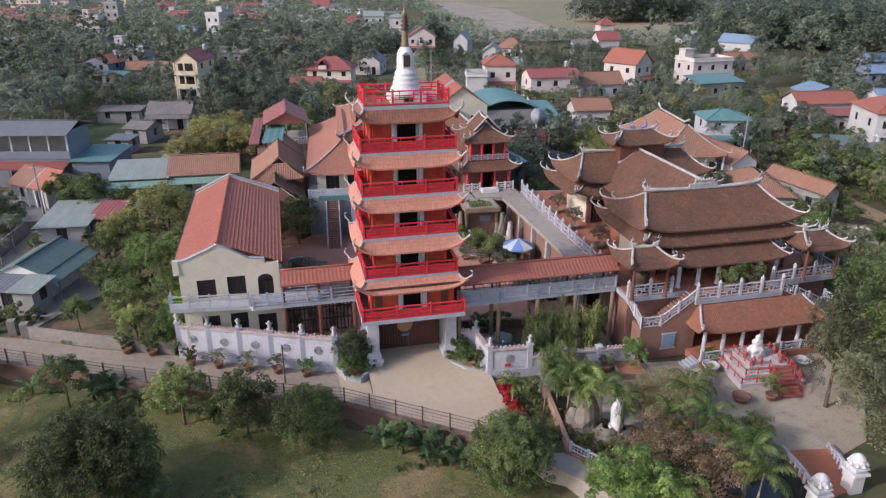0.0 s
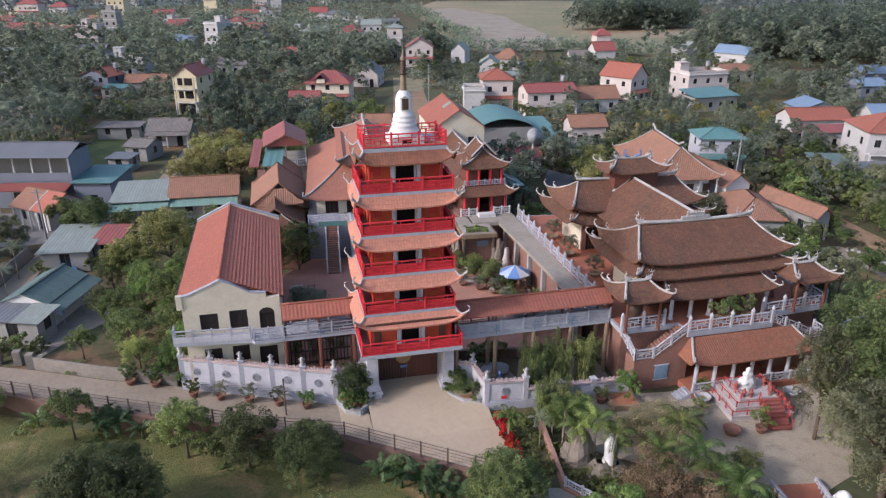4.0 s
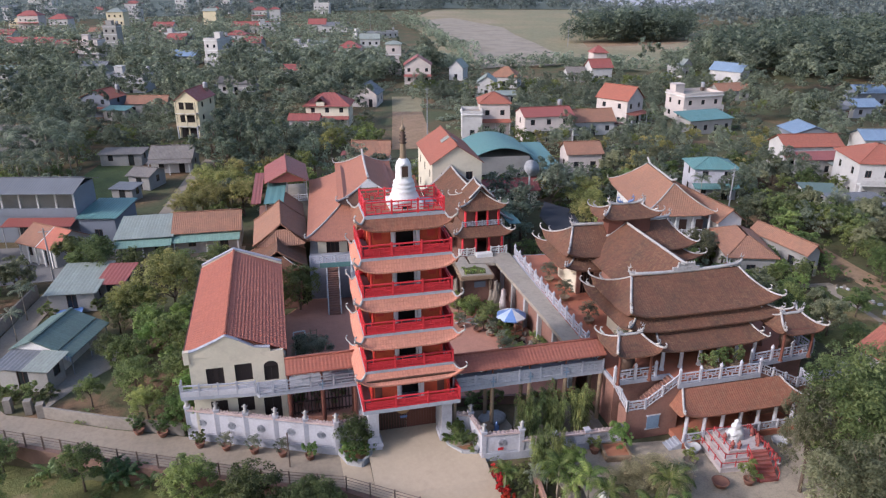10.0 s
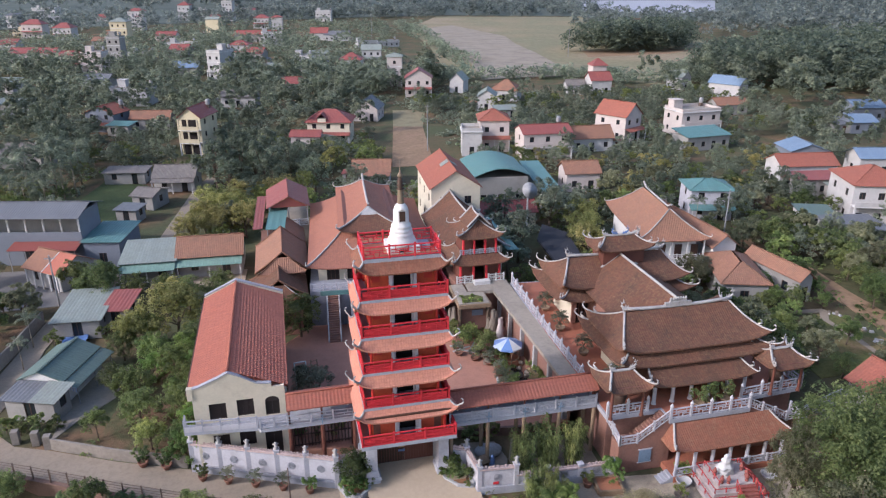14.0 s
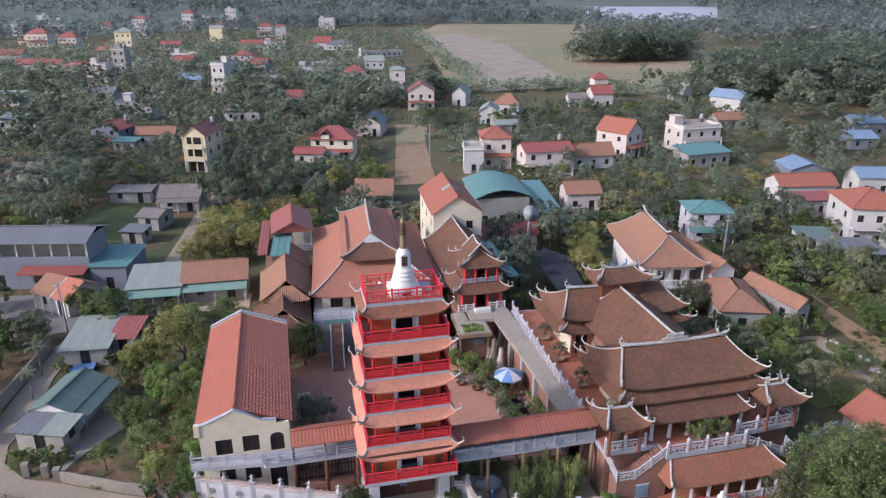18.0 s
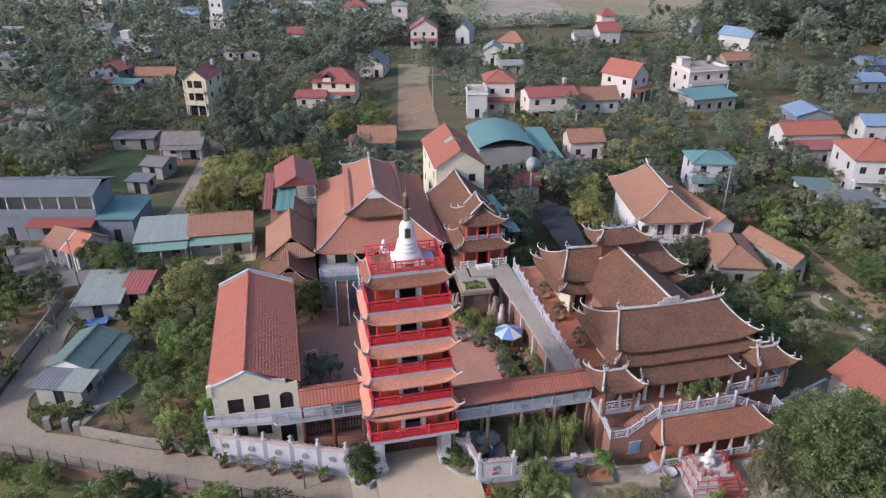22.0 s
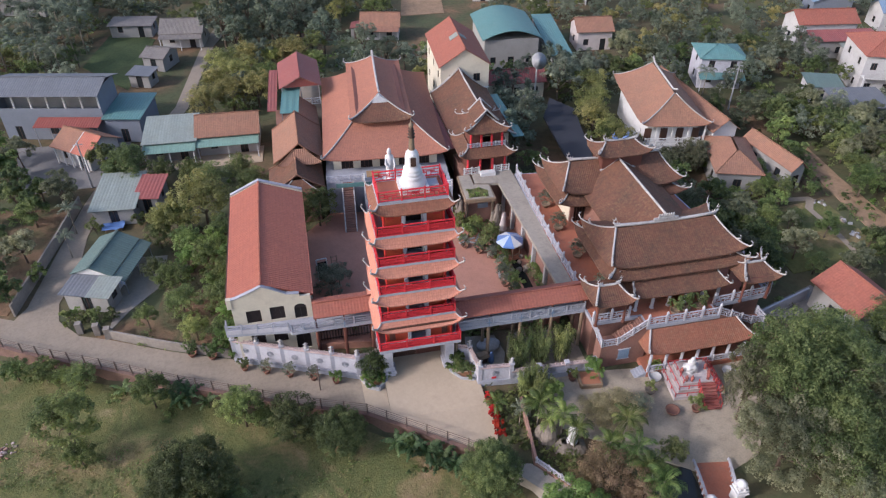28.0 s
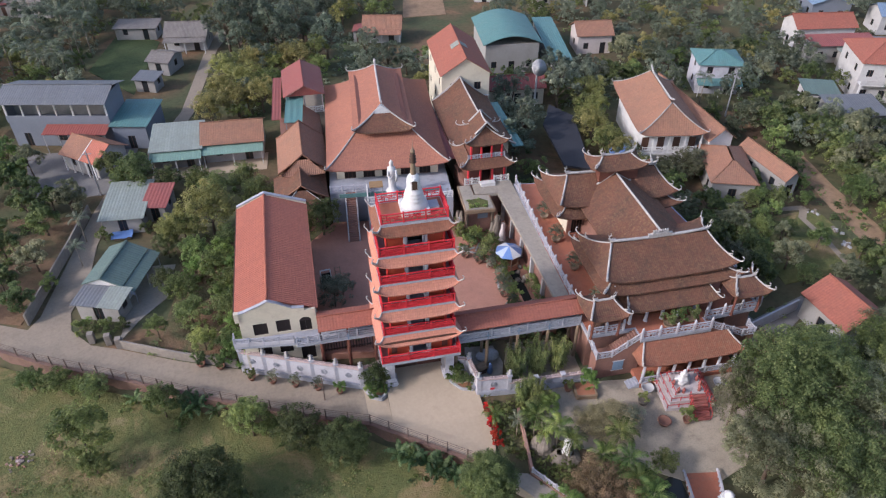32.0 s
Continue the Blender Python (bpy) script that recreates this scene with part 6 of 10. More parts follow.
sm = Mesh()
sm.smooth = True
sm.lathe([(0.75, 4.85), (0.75, 5.1), (0.6, 5.15), (0.62, 5.5), (0.8, 5.75), (0.7, 6.0), (0.5, 6.1), (0.46, 7.0), (0.5, 7.9), (0.56, 8.6), (0.5, 9.1), (0.22, 9.35), (0.24, 9.5), (0.27, 9.75), (0.2, 10.0), (0.1, 10.15)], 18, 1.7, 27.9)
sm.tube([(1.25, 27.6, 8.9), (1.15, 27.35, 8.3), (1.4, 27.25, 7.9), (1.7, 27.3, 8.1)], 0.13, 6)
sm.tube([(2.15, 27.6, 8.9), (2.25, 27.35, 8.2), (2.15, 27.3, 7.4)], 0.13, 6)
single("statue", sm, M_STATUE, "tall white standing statue on a lotus base before the main hall", "statue")

qh = thing("east_hall", "brown-tiled side hall behind the pagoda", "hall", 0, 0, 0, 0)
gable(qh, T_OLD, 11.0, 19.6, 34.0, 49.0, 15.3, 6.6, 10.0, 1.2, trim=0.13, sag=0.3, lift=0.3)
part("wall", Mesh().box(11.9, 34.8, 0.0, 18.8, 48.4, 6.8), M_CREAM, qh)
part("teal_awning", Mesh().beam((20.2, 34.5, 6.2), (20.2, 48.0, 6.2), 1.6, 0.06), T_TEAL, qh)
part("red_awning", Mesh().beam((10.3, 33.0, 6.3), (10.3, 52.0, 6.3), 1.4, 0.06), T_REDSH, qh)

lh = thing("west_hall", "old brown-tiled hall beside the main hall", "hall")
gable(lh, T_BROWN, -12.2, -5.7, 34.2, 43.6, -8.8, 6.0, 8.6, 1.1, trim=0.09, lift=0.1, trimmat=T_BROWN)
part("wall", Mesh().box(-11.5, 34.8, 0.0, -6.3, 49.5, 6.2), M_BRICK, lh)
m = Mesh()
m.grid(lambda u, v: (lerp(-8.2, -5.7, v), lerp(43.62, 49.9, u), lerp(8.1, 5.98, v)), 4, 3, lambda u, v: (u * 6.2, v * 3.2), flip=True)
m.grid(lambda u, v: (lerp(-8.2, -5.7, v), lerp(43.62, 49.9, u), lerp(8.0, 5.88, v)), 4, 3)
part("rear_roof", m, T_BROWN, lh)
skirt(lh, T_BROWN, (-9.4, -8.2, 34.0, 34.4), (-11.6, -6.2, 32.6, 36.0), 8.0, 6.5, 0.15, 1.1, 0.12, 0.15, 0.07, sides="f", corners="fl fr", trimmat=T_BROWN)
lh = thing("west_hall", "smaller weathered brown-tiled hall with swept ends", "hall")
gable(lh, T_OLD, -12.9, -6.2, 29.0, 34.6, -9.4, 5.0, 7.2, 1.1, trim=0.09, lift=0.15, trimmat=T_BROWN)
skirt(lh, T_OLD, (-10.0, -8.8, 28.9, 29.3), (-11.8, -7.0, 27.6, 31.0), 6.6, 5.3, 0.2, 1.1, 0.12, 0.35, 0.08, sides="f", corners="fl fr")
part("wall", Mesh().box(-12.0, 29.4, 0.0, -7.0, 34.2, 5.1), M_BRICK, lh)

rb = thing("red_roofed_loft", "tall open building under a red sheet-metal roof", "building")
gable(rb, T_REDSH, -10.6, -4.6, 50.0, 59.6, -7.5, 9.1, 10.7, 1.0, thick=0.06)
g = Mesh()
g.face([(-10.2, 50.2, 9.1), (-4.9, 50.2, 9.1), (-7.5, 50.2, 10.5)])
part("gable_sheet", g, T_REDSH, rb)
part("wall", Mesh().box(-10.2, 50.6, 0.0, -4.9, 59.3, 6.2), M_GREYC, rb)
for x in (-10.2, -7.6, -5.0):
    for y in (50.4, 59.3):
        part("steel_post", Mesh().box(x - 0.07, y - 0.07, 6.2, x + 0.07, y + 0.07, 9.2), M_POLE, rb)
railing(rb, (-7.4, 50.3), (-5.0, 50.3), 6.2, 1.0, M_WHITE, 1.2, 0.05)
part("red_lean_to", Mesh().beam((-11.9, 47.0, 7.3), (-11.3, 59.0, 8.3), 1.3, 0.06), T_REDSH, rb)
part("teal_awning", Mesh().beam((-9.55, 44.4, 8.0), (-8.9, 51.6, 8.7), 2.5, 0.06), T_TEAL, rb)
part("blue_post", Mesh().box(-10.6, 45.0, 0, -10.5, 45.1, 7.95).box(-8.5, 44.9, 0, -8.4, 45.0, 7.95), M_POLE, rb)


# ---- village houses ----
BLOCK = [(-18, 36.5, -12, 30), (-14, 20, 28, 62), (-44, -35, 10, 50), (-31, -25, 13, 28), (-33, -13, 45, 59), (-55, -31, 44, 70), (15, 32, 103, 172), (-32, -20, 52, 104), (-46, -34, 76, 108), (45, 58, 10, 22)]


def house(x, y, w, d, h, rot=0.0, roof="gable", tile=None, wall=None, storeys=1, label="village house", rise=1.6, axis="x", over=0.4, porch=False, name="house", cat="house", side_win=True, lowroof=None):
    """A house whose front face's middle stands at x, y; its depth runs away along its own y axis."""
    o = thing(name, label, cat, x, y, 0.0, rot)
    # white walls past y 40 switch to the copy dulled for haze
    wall = M_VWHITE if wall in (None, M_WHITE) and y > 40 else wall or M_WHITE
    th = 0.2
    sh = h / storeys
    nw = max(1, int(w / 3.0))
    holes = []
    for s in range(storeys):
        for i in range(nw):
            c = w * (i + 0.5) / nw
            if s == 0 and i == nw // 2:
                holes.append((c - 0.55, c + 0.55, 0.0, 2.2))
            else:
                holes.append((c - 0.5, c + 0.5, s * sh + 1.0, s * sh + 2.2))
    nd = max(1, int(d / 4))
    sid = [(d * (i + 0.5) / nd - 0.5, d * (i + 0.5) / nd + 0.5, s * sh + 1.0, s * sh + 2.2) for s in range(storeys) for i in range(nd)] if side_win else []
    for p, q, hl in (((-w / 2, 0), (w / 2, 0), holes), ((w / 2 - th, d), (-w / 2 + th, d), []), ((w / 2, th), (w / 2, d), sid), ((-w / 2, d), (-w / 2, th), sid)):
        m = Mesh()
        wall_run(m, p, q, 0, h, th, hl)
        part("wall", m, wall, o)
    if roof == "gable":
        for k in (0, 1):
            m = Mesh()
            if axis == "y":
                m.face([(-w / 2, d * k, h), (w / 2, d * k, h), (0, d * k, h + rise)][:: 1 - 2 * k])
            else:
                gx = w / 2 * (1 - 2 * k)
                m.face([(gx, 0, h), (gx, d, h), (gx, d / 2, h + rise)][:: 1 - 2 * k])
            part("gable_wall", m, wall, o)
    part("ceiling_slab", Mesh().box(-w / 2 + th, th, h - 0.15, w / 2 - th, d - th, h - 0.02), M_GREYC, o)
    for k in range(1, storeys):
        part("string_course", Mesh().box(-w / 2 - 0.08, -0.08, k * sh - 0.1, w / 2 + 0.08, -0.003, k * sh + 0.1), M_WHITE, o)
    for hl in holes:
        window(o, (-w / 2, 0), (w / 2, 0), *hl, th, M_DARKWOOD, M_GLASS, 1 if y < 60 else 0, "door" if hl[2] == 0 else "window")
    for hl in sid:
        window(o, (w / 2, th), (w / 2, d), *hl, th, M_DARKWOOD, M_GLASS, 0)
        window(o, (-w / 2, d), (-w / 2, th), *hl, th, M_DARKWOOD, M_GLASS, 0)
    X, Y = w / 2 + over, over
    if roof == "gable" and axis == "y":
        gable(o, tile, -X, X, -Y, d + Y, 0.0, h - rise * over / (w / 2) + 0.1, h + rise + 0.1, 1.0, thick=0.08, nu=2, nv=2)
    elif roof == "gable":
        gable(o, tile, -X, X, -Y, d + Y, d / 2, h - rise * over / (d / 2) + 0.1, h + rise + 0.1, 1.0, thick=0.08, axis="x", nu=2, nv=2)
    elif roof == "hip":
        k = min(w, d) / 2
        skirt(o, tile, (-w / 2 + k * 0.95, w / 2 - k * 0.95, d / 2 - max(0.05, d / 2 - k), d / 2 + max(0.05, d / 2 - k)), (-X, X, -Y, d + Y), h + rise, h - 0.05, 0.0, 1.0, 0.1, 0.0, 0.07, nu=4, nv=2, trimmat=tile)
    elif roof == "mono":
        m = Mesh()
        m.grid(lambda u, v: (lerp(-X, X, u), lerp(-Y, d + Y, v), lerp(h + 0.05, h + rise, v)), 2, 2, lambda u, v: ((u - 0.5) * w, v * d))
        m.grid(lambda u, v: (lerp(-X, X, u), lerp(-Y, d + Y, v), lerp(h + 0.05, h + rise, v) - 0.07), 2, 2, flip=True)
        part("roof", m, tile, o)
    elif roof == "flat":
        part("roof_slab", Mesh().box(-w / 2 - 0.25, -0.3, h, w / 2 + 0.25, d + 0.25, h + 0.2), M_WHITE, o)
        pm = Mesh()
        for a, b in (((-w / 2, 0), (w / 2, 0)), ((-w / 2, d), (w / 2, d)), ((-w / 2, 0), (-w / 2, d)), ((w / 2, 0), (w / 2, d))):
            pm.beam((*a, h + 0.9), (*b, h + 0.9), 0.15, 0.7)
        part("parapet", pm, wall, o)
        part("roof_deck", Mesh().box(-w / 2 + 0.1, 0.1, h + 0.2, w / 2 - 0.1, d - 0.1, h + 0.23), M_GREYC, o)
    if porch:
        z = sh - 0.1 if storeys > 1 else min(2.6, h)
        pm = Mesh()
        pm.grid(lambda u, v: (lerp(-w / 2 - 0.2, w / 2 + 0.2, u), lerp(-1.9, 0.0, v), lerp(z - 0.25, z + 0.25, v)), 2, 1, lambda u, v: (u * w, v * 2))
        pm.grid(lambda u, v: (lerp(-w / 2 - 0.2, w / 2 + 0.2, u), lerp(-1.9, 0.0, v), lerp(z - 0.25, z + 0.25, v) - 0.06), 2, 1, flip=True)
        part("porch_roof", pm, lowroof or tile or T_REDSH, o)
        for i in range(nw + 1):
            xx = lerp(-w / 2 + 0.1, w / 2 - 0.1, i / nw)
            part("porch_post", Mesh().box(xx - 0.07, -1.7, 0, xx + 0.07, -1.56, z - 0.22), M_WHITE, o)
    pick = random.Random(int(x * 37 + y * 11))
    if storeys > 1 and not porch:
        part("balcony", Mesh().box(-w / 2 + 0.1, -1.15, sh - 0.14, w / 2 - 0.1, -0.09, sh + 0.02), M_WHITE, o)
        part("balcony_parapet", Mesh().box(-w / 2 + 0.1, -1.15, sh + 0.022, w / 2 - 0.1, -1.05, sh + 0.85), wall, o)
        for xx in (-w / 2 + 0.25, w / 2 - 0.25):
            part("balcony_column", Mesh().box(xx - 0.12, -1.14, 0, xx + 0.12, -0.9, sh - 0.14), M_WHITE, o)
    if roof == "flat" and w > 5 and cat == "house":
        part("stair_turret", Mesh().box(-w / 2 + 0.5, d - 3.2, h + 0.24, -w / 2 + 3.1, d - 0.6, h + 2.5).box(-w / 2 + 0.3, d - 3.4, h + 2.5, -w / 2 + 3.3, d - 0.4, h + 2.65), wall, o)
    if (roof == "flat" and w > 5 and cat == "house") or (storeys > 1 and pick.random() < 0.5 and roof in ("gable", "mono") and y > 70):
        zt = h + 0.24 if roof == "flat" else h + rise * 0.35
        xt, yt = w / 2 - 1.3, d - 1.2
        part("water_tank", Mesh().lathe([(0.1, zt + 0.9), (0.5, zt + 0.95), (0.55, zt + 1.1), (0.55, zt + 2.0), (0.4, zt + 2.2), (0.1, zt + 2.28)], 12, xt, yt), M_POLE, o, "steel water tank")
        part("tank_stand", Mesh().box(xt - 0.4, yt - 0.4, zt - 0.4, xt + 0.4, yt + 0.4, zt + 0.92), M_FENCE, o)
    if roof in ("gable", "hip") and y > 70 and pick.random() < 0.55:
        sd = pick.choice((-1, 1))
        aw, ad, ah = pick.uniform(2.0, 3.6), d * pick.uniform(0.5, 0.85), min(h, 2.5)
        xa, xb = sorted((sd * (w / 2 + 0.01), sd * (w / 2 + aw)))
        an = part("annex", Mesh().box(xa, 0.4, 0, xb, 0.4 + ad, ah - 0.25), M_GREYW, o, "low lean-to annex")
        am = Mesh()
        zi, zo = (ah + 0.25, ah - 0.2)
        za, zb = (zo, zi) if sd < 0 else (zi, zo)
        am.grid(lambda u, v: (lerp(xa - 0.2 * (sd < 0), xb + 0.2 * (sd > 0), u), lerp(0.1, 0.7 + ad, v), lerp(za, zb, u)), 1, 1, lambda u, v: (v * ad, u * aw))
        am.grid(lambda u, v: (lerp(xa - 0.2 * (sd < 0), xb + 0.2 * (sd > 0), u), lerp(0.1, 0.7 + ad, v), lerp(za, zb, u) - 0.07), 1, 1, flip=True)
        part("annex_roof", am, pick.choice((T_PALET, T_GREY, T_BROWN, T_REDSH)), an)
        part("annex_door", Mesh().box((xa + xb) / 2 - 0.45, 0.37, 0, (xa + xb) / 2 + 0.45, 0.397, 2.0), M_DARKWOOD, an)
    c, s = math.cos(radians(rot)), math.sin(radians(rot))
    r = max(w, d) / 2
    cx, cy = x - s * d / 2, y + c * d / 2
    BLOCK.append((cx - r - 0.5, cx + r + 0.5, cy - r - 0.5, cy + r + 0.5))
    return o


M_PINK = surf("pale_pink_render", (0.48, 0.425, 0.395), 0.85, dark=0.8, dirt=(0.39, 0.34, 0.31))
# darker copy of the white paint, with haze's lower contrast in its colour
M_VWHITE = surf("haze_dulled_whitewash", (0.43, 0.42, 0.41), 0.85, dark=0.78, dirt=(0.31, 0.295, 0.275))
M_YELLOW = surf("pale_yellow_render", (0.54, 0.47, 0.32), 0.85, dark=0.85)
M_BLUEW = surf("pale_blue_render", (0.165, 0.185, 0.22), 0.85, dark=0.85)
M_GREYW = surf("bare_grey_render", (0.28, 0.27, 0.255), 0.9, dark=0.75)

# near houses
o = house(16.2, 49.0, 7.2, 13.5, 10.7, -3, "gable", T_PLAIN, M_CREAM, 3, "tall cream house with red tiled gable roof and skylight", 2.4, "y", 0.3)
m = Mesh()
for sd in (-1, 1):
    m.beam((0.0, 6.1, 13.28), (sd * 1.25, 6.1, 12.46), 1.5, 0.05)
part("skylight", m, T_PALET, o, "pale translucent skylight sheets across the ridge")
o = house(-32.5, 20.6, 4.4, 6.6, 2.6, -17, "gable", T_GREEN, M_WHITE, 1, "white shed under a grey-green sheet roof", 0.9, "y", 0.2)
m = Mesh()
m.grid(lambda u, v: (lerp(2.42, 3.7, u), lerp(-0.3, 6.9, v), lerp(2.5, 2.05, u)), 2, 2, lambda u, v: (v * 7, u * 1.4))
m.grid(lambda u, v: (lerp(2.42, 3.7, u), lerp(-0.3, 6.9, v), lerp(2.44, 1.99, u)), 2, 2, flip=True)
part("awning_roof", m, T_GREEN, o, "lower green awning sheet")
for y in (0.0, 3.2, 6.4):
    part("awning_post", Mesh().box(3.5, y - 0.04, 0, 3.58, y + 0.04, 2.02), M_POLE, o)
for i in range(9):
    part("valance_strip", Mesh().box(2.45 + i * 0.14, -0.34, 2.5 - i * 0.05 - 0.5, 2.45 + i * 0.14 + 0.12, -0.31, 2.5 - i * 0.05), M_WHITE if i % 2 else M_PALEBLUE, o)
part("ridge_cap", Mesh().beam((0, -0.25, 3.72), (0, 6.85, 3.72), 0.3, 0.06), T_GREEN, o)
o = house(-32.8, 17.5, 4.8, 2.5, 2.35, -19, "mono", T_GREY, M_GREYW, 1, "grey lean-to beside the green shed", 0.3)
m = Mesh()
m.grid(lambda u, v: (lerp(0.3, 2.95, u), lerp(-0.5, 2.9, v), lerp(2.45, 2.72, v)), 2, 2, lambda u, v: (u * 2.6, v * 3))
m.grid(lambda u, v: (lerp(0.3, 2.95, u), lerp(-0.5, 2.9, v), lerp(2.41, 2.68, v)), 2, 2, flip=True)
part("pale_sheet", m, T_PALET, o, "pale corrugated sheet laid on the lean-to")
house(-32.4, 33.9, 4.9, 8.0, 2.4, -4, "mono", T_PALET, M_GREYW, 1, "low hut with a pale corrugated roof", 0.4)
house(-28.6, 35.8, 2.6, 4.4, 2.4, -10, "mono", T_REDSH, M_GREYW, 1, "small hut with a red roof", 0.6)
house(-18.8, 49.6, 8.4, 6.6, 3.2, -2, "gable", T_BROWN, M_WHITE, 1, "long low house with orange tiled roof and teal verandah", 1.6, "x", 0.4, True, lowroof=T_MINT)
house(-26.8, 49.2, 6.8, 6.4, 3.0, -2, "mono", T_PALET, M_GREYW, 1, "open shed with a pale teal corrugated roof", 1.0, porch=True, lowroof=T_MINT)
o = house(-40.2, 50.4, 6.4, 5.4, 2.8, -38, "gable", T_BROWN, M_WHITE, 1, "small white house with an orange tiled roof", 1.5, "x", 0.5)
m = Mesh()
m.grid(lambda u, v: (lerp(0.5, 3.72, u), lerp(2.68, -0.52, v), lerp(4.44, 2.66, v)), 2, 2, lambda u, v: (u * 3, v * 3.6), flip=True)
m.grid(lambda u, v: (lerp(0.5, 3.72, u), lerp(2.68, -0.52, v), lerp(4.40, 2.62, v)), 2, 2)
part("roof_patch", m, T_ORANGE, o, "newer red tiles on one end")
part("roof_seam", Mesh().beam((0.48, 2.7, 4.5), (0.48, -0.52, 2.72), 0.12, 0.06), M_WHITE, o)
for x in (-2.9, -1.4, 0.1, 1.6, 3.0):
    part("verandah_post", Mesh().box(x - 0.09, -0.45, 0, x + 0.09, -0.27, 2.6), M_WHITE, o)
sc = thing("long_building", "long two-storey building with open upper verandah and grey sheet roof", "building", -44.2, 59.6, 0.0, -12)
w = Mesh()
wall_run(w, (-7.6, 0), (7.6, 0), 0, 4.0, 0.2, [(1.6, 2.6, 0, 2.2), (6.5, 8.0, 0.9, 2.3), (11.0, 12.4, 0.9, 2.3)])
part("front_wall", w, M_BLUEW, sc)
for hl in ((1.6, 2.6, 0, 2.2), (6.5, 8.0, 0.9, 2.3), (11.0, 12.4, 0.9, 2.3)):
    window(sc, (-7.6, 0), (7.6, 0), *hl, 0.2, M_DARKWOOD, M_GLASS, 1)
part("side_wall", Mesh().box(-7.6, 0.2, 0, -7.4, 6.4, 7.6), M_BLUEW, sc)
part("side_wall", Mesh().box(7.4, 0.2, 0, 7.6, 6.4, 7.6), M_BLUEW, sc)
part("back_wall", Mesh().box(-7.4, 6.2, 0, 7.4, 6.4, 7.6), M_BLUEW, sc)
part("upper_wall", Mesh().box(-7.4, 2.2, 4.2, 7.4, 2.4, 7.6), M_GREYW, sc)
part("floor_slab", Mesh().box(-7.7, -0.1, 4.0, 7.7, 6.4, 4.2), M_BLUEW, sc)
part("parapet", Mesh().box(-7.7, -0.1, 4.2, 7.7, 0.1, 5.1), M_BLUEW, sc)
for i in range(7):
    x = -7.5 + i * 2.5
    part("column", Mesh().box(x - 0.1, -0.08, 5.1, x + 0.1, 0.12, 7.7), M_WHITE, sc)
gable(sc, T_GREY, -8.3, 8.2, -1.2, 7.2, 3.0, 7.5, 8.7, 1.0, thick=0.08, axis="x", nu=2, nv=2)
m = Mesh()
m.grid(lambda u, v: (lerp(-2.0, 7.6, u), lerp(-2.4, -0.02, v), lerp(3.2, 3.7, v)), 2, 1, lambda u, v: (u * 9, v * 2))
m.grid(lambda u, v: (lerp(-2.0, 7.6, u), lerp(-2.4, -0.02, v), lerp(3.12, 3.62, v)), 2, 1, flip=True)
part("red_awning", m, T_REDSH, sc)
for i in range(5):
    part("awning_post", Mesh().box(-1.9 + i * 2.3, -2.3, 0, -1.8 + i * 2.3, -2.2, 3.2), M_POLE, sc)
BLOCK.append((-53, -36, 56, 69))
house(-34.0, 56.5, 5.0, 7.5, 3.9, -12, "mono", T_TEAL, M_BLUEW, 1, "blue workshop under a teal sheet roof", 0.5)
house(-28.6, 94.2, 7.6, 6.0, 3.0, -8, "gable", T_GREYT, M_WHITE, 1, "small white house with a grey tiled roof", 1.6, "x", 0.4, True)
house(-32.8, 83.5, 4.0, 5.0, 2.6, -25, "gable", T_GREYT, M_GREYW, 1, "tiny grey outhouse with tiled roof", 0.8)
house(-34.4, 76.5, 3.6, 3.0, 2.3, -20, "mono", T_GREY, M_GREYW, 1, "low outhouse with a sheet roof", 0.3)
house(-39.0, 102.0, 8.0, 4.0, 2.4, -10, "mono", T_GREYT, M_GREYW, 1, "long low outhouse under grey tiles", 0.4)
house(9.2, 90.0, 7.2, 5.0, 2.8, -12, "gable", T_BROWN, M_WHITE, 1, "small cottage with a faded brown roof", 1.8, "x", 0.4, True)
o = house(30.3, 71.0, 9.8, 13.0, 5.4, -5, "arched", None, M_GREYW, 1, "hall with an arched teal sheet roof", cat="shed")
m = Mesh()
m.smooth = True
m.grid(lambda u, v: (lerp(-5.4, 5.4, u), lerp(-0.6, 13.6, v), 5.6 + 1.5 * math.sin(math.pi * u)), 14, 2, lambda u, v: (v * 17, u * 14), flip=True)
m.grid(lambda u, v: (lerp(-5.4, 5.4, u), lerp(-0.6, 13.6, v), 5.5 + 1.5 * math.sin(math.pi * u)), 14, 2)
part("arched_roof", m, T_TEAL, o)
house(38.2, 66.5, 3.2, 20.0, 3.6, -8, "mono", T_TEAL, M_GREYW, 1, "long lean-to with teal roof", 0.4)
house(27.5, 58.0, 9.0, 4.5, 3.2, -4, "gable", T_REDSH, M_CREAM, 1, "low red-roofed house behind trees", 1.2)
house(48.4, 76.0, 6.6, 5.5, 3.8, -6, "gable", T_BROWN, M_PINK, 1, "pink-washed house with a brown roof", 1.6)
hd = thing("side_temple", "tan-tiled temple house with horned ridge", "temple", 42.6, 33.2, 0.0, -10)
skirt(hd, T_BROWN, (-0.1, 0.1, 3.0, 14.0), (-4.8, 4.8, 0.0, 17.0), 9.4, 5.9, 0.45, 1.25, 0.13, 0.6, 0.11)
part("wall", Mesh().box(-3.6, 1.4, 0.0, 3.6, 16.0, 6.0), M_WHITE, hd)
part("main_ridge", Mesh().tube([(0, 2.6, 10.2), (0, 4.0, 9.6), (0, 13.0, 9.6), (0, 14.3, 10.2)], 0.14, 6), M_TRIM, hd)
railing(hd, (-3.9, 0.6), (3.9, 0.6), 2.8, 0.9, M_WHITE, 1.6, 0.05)
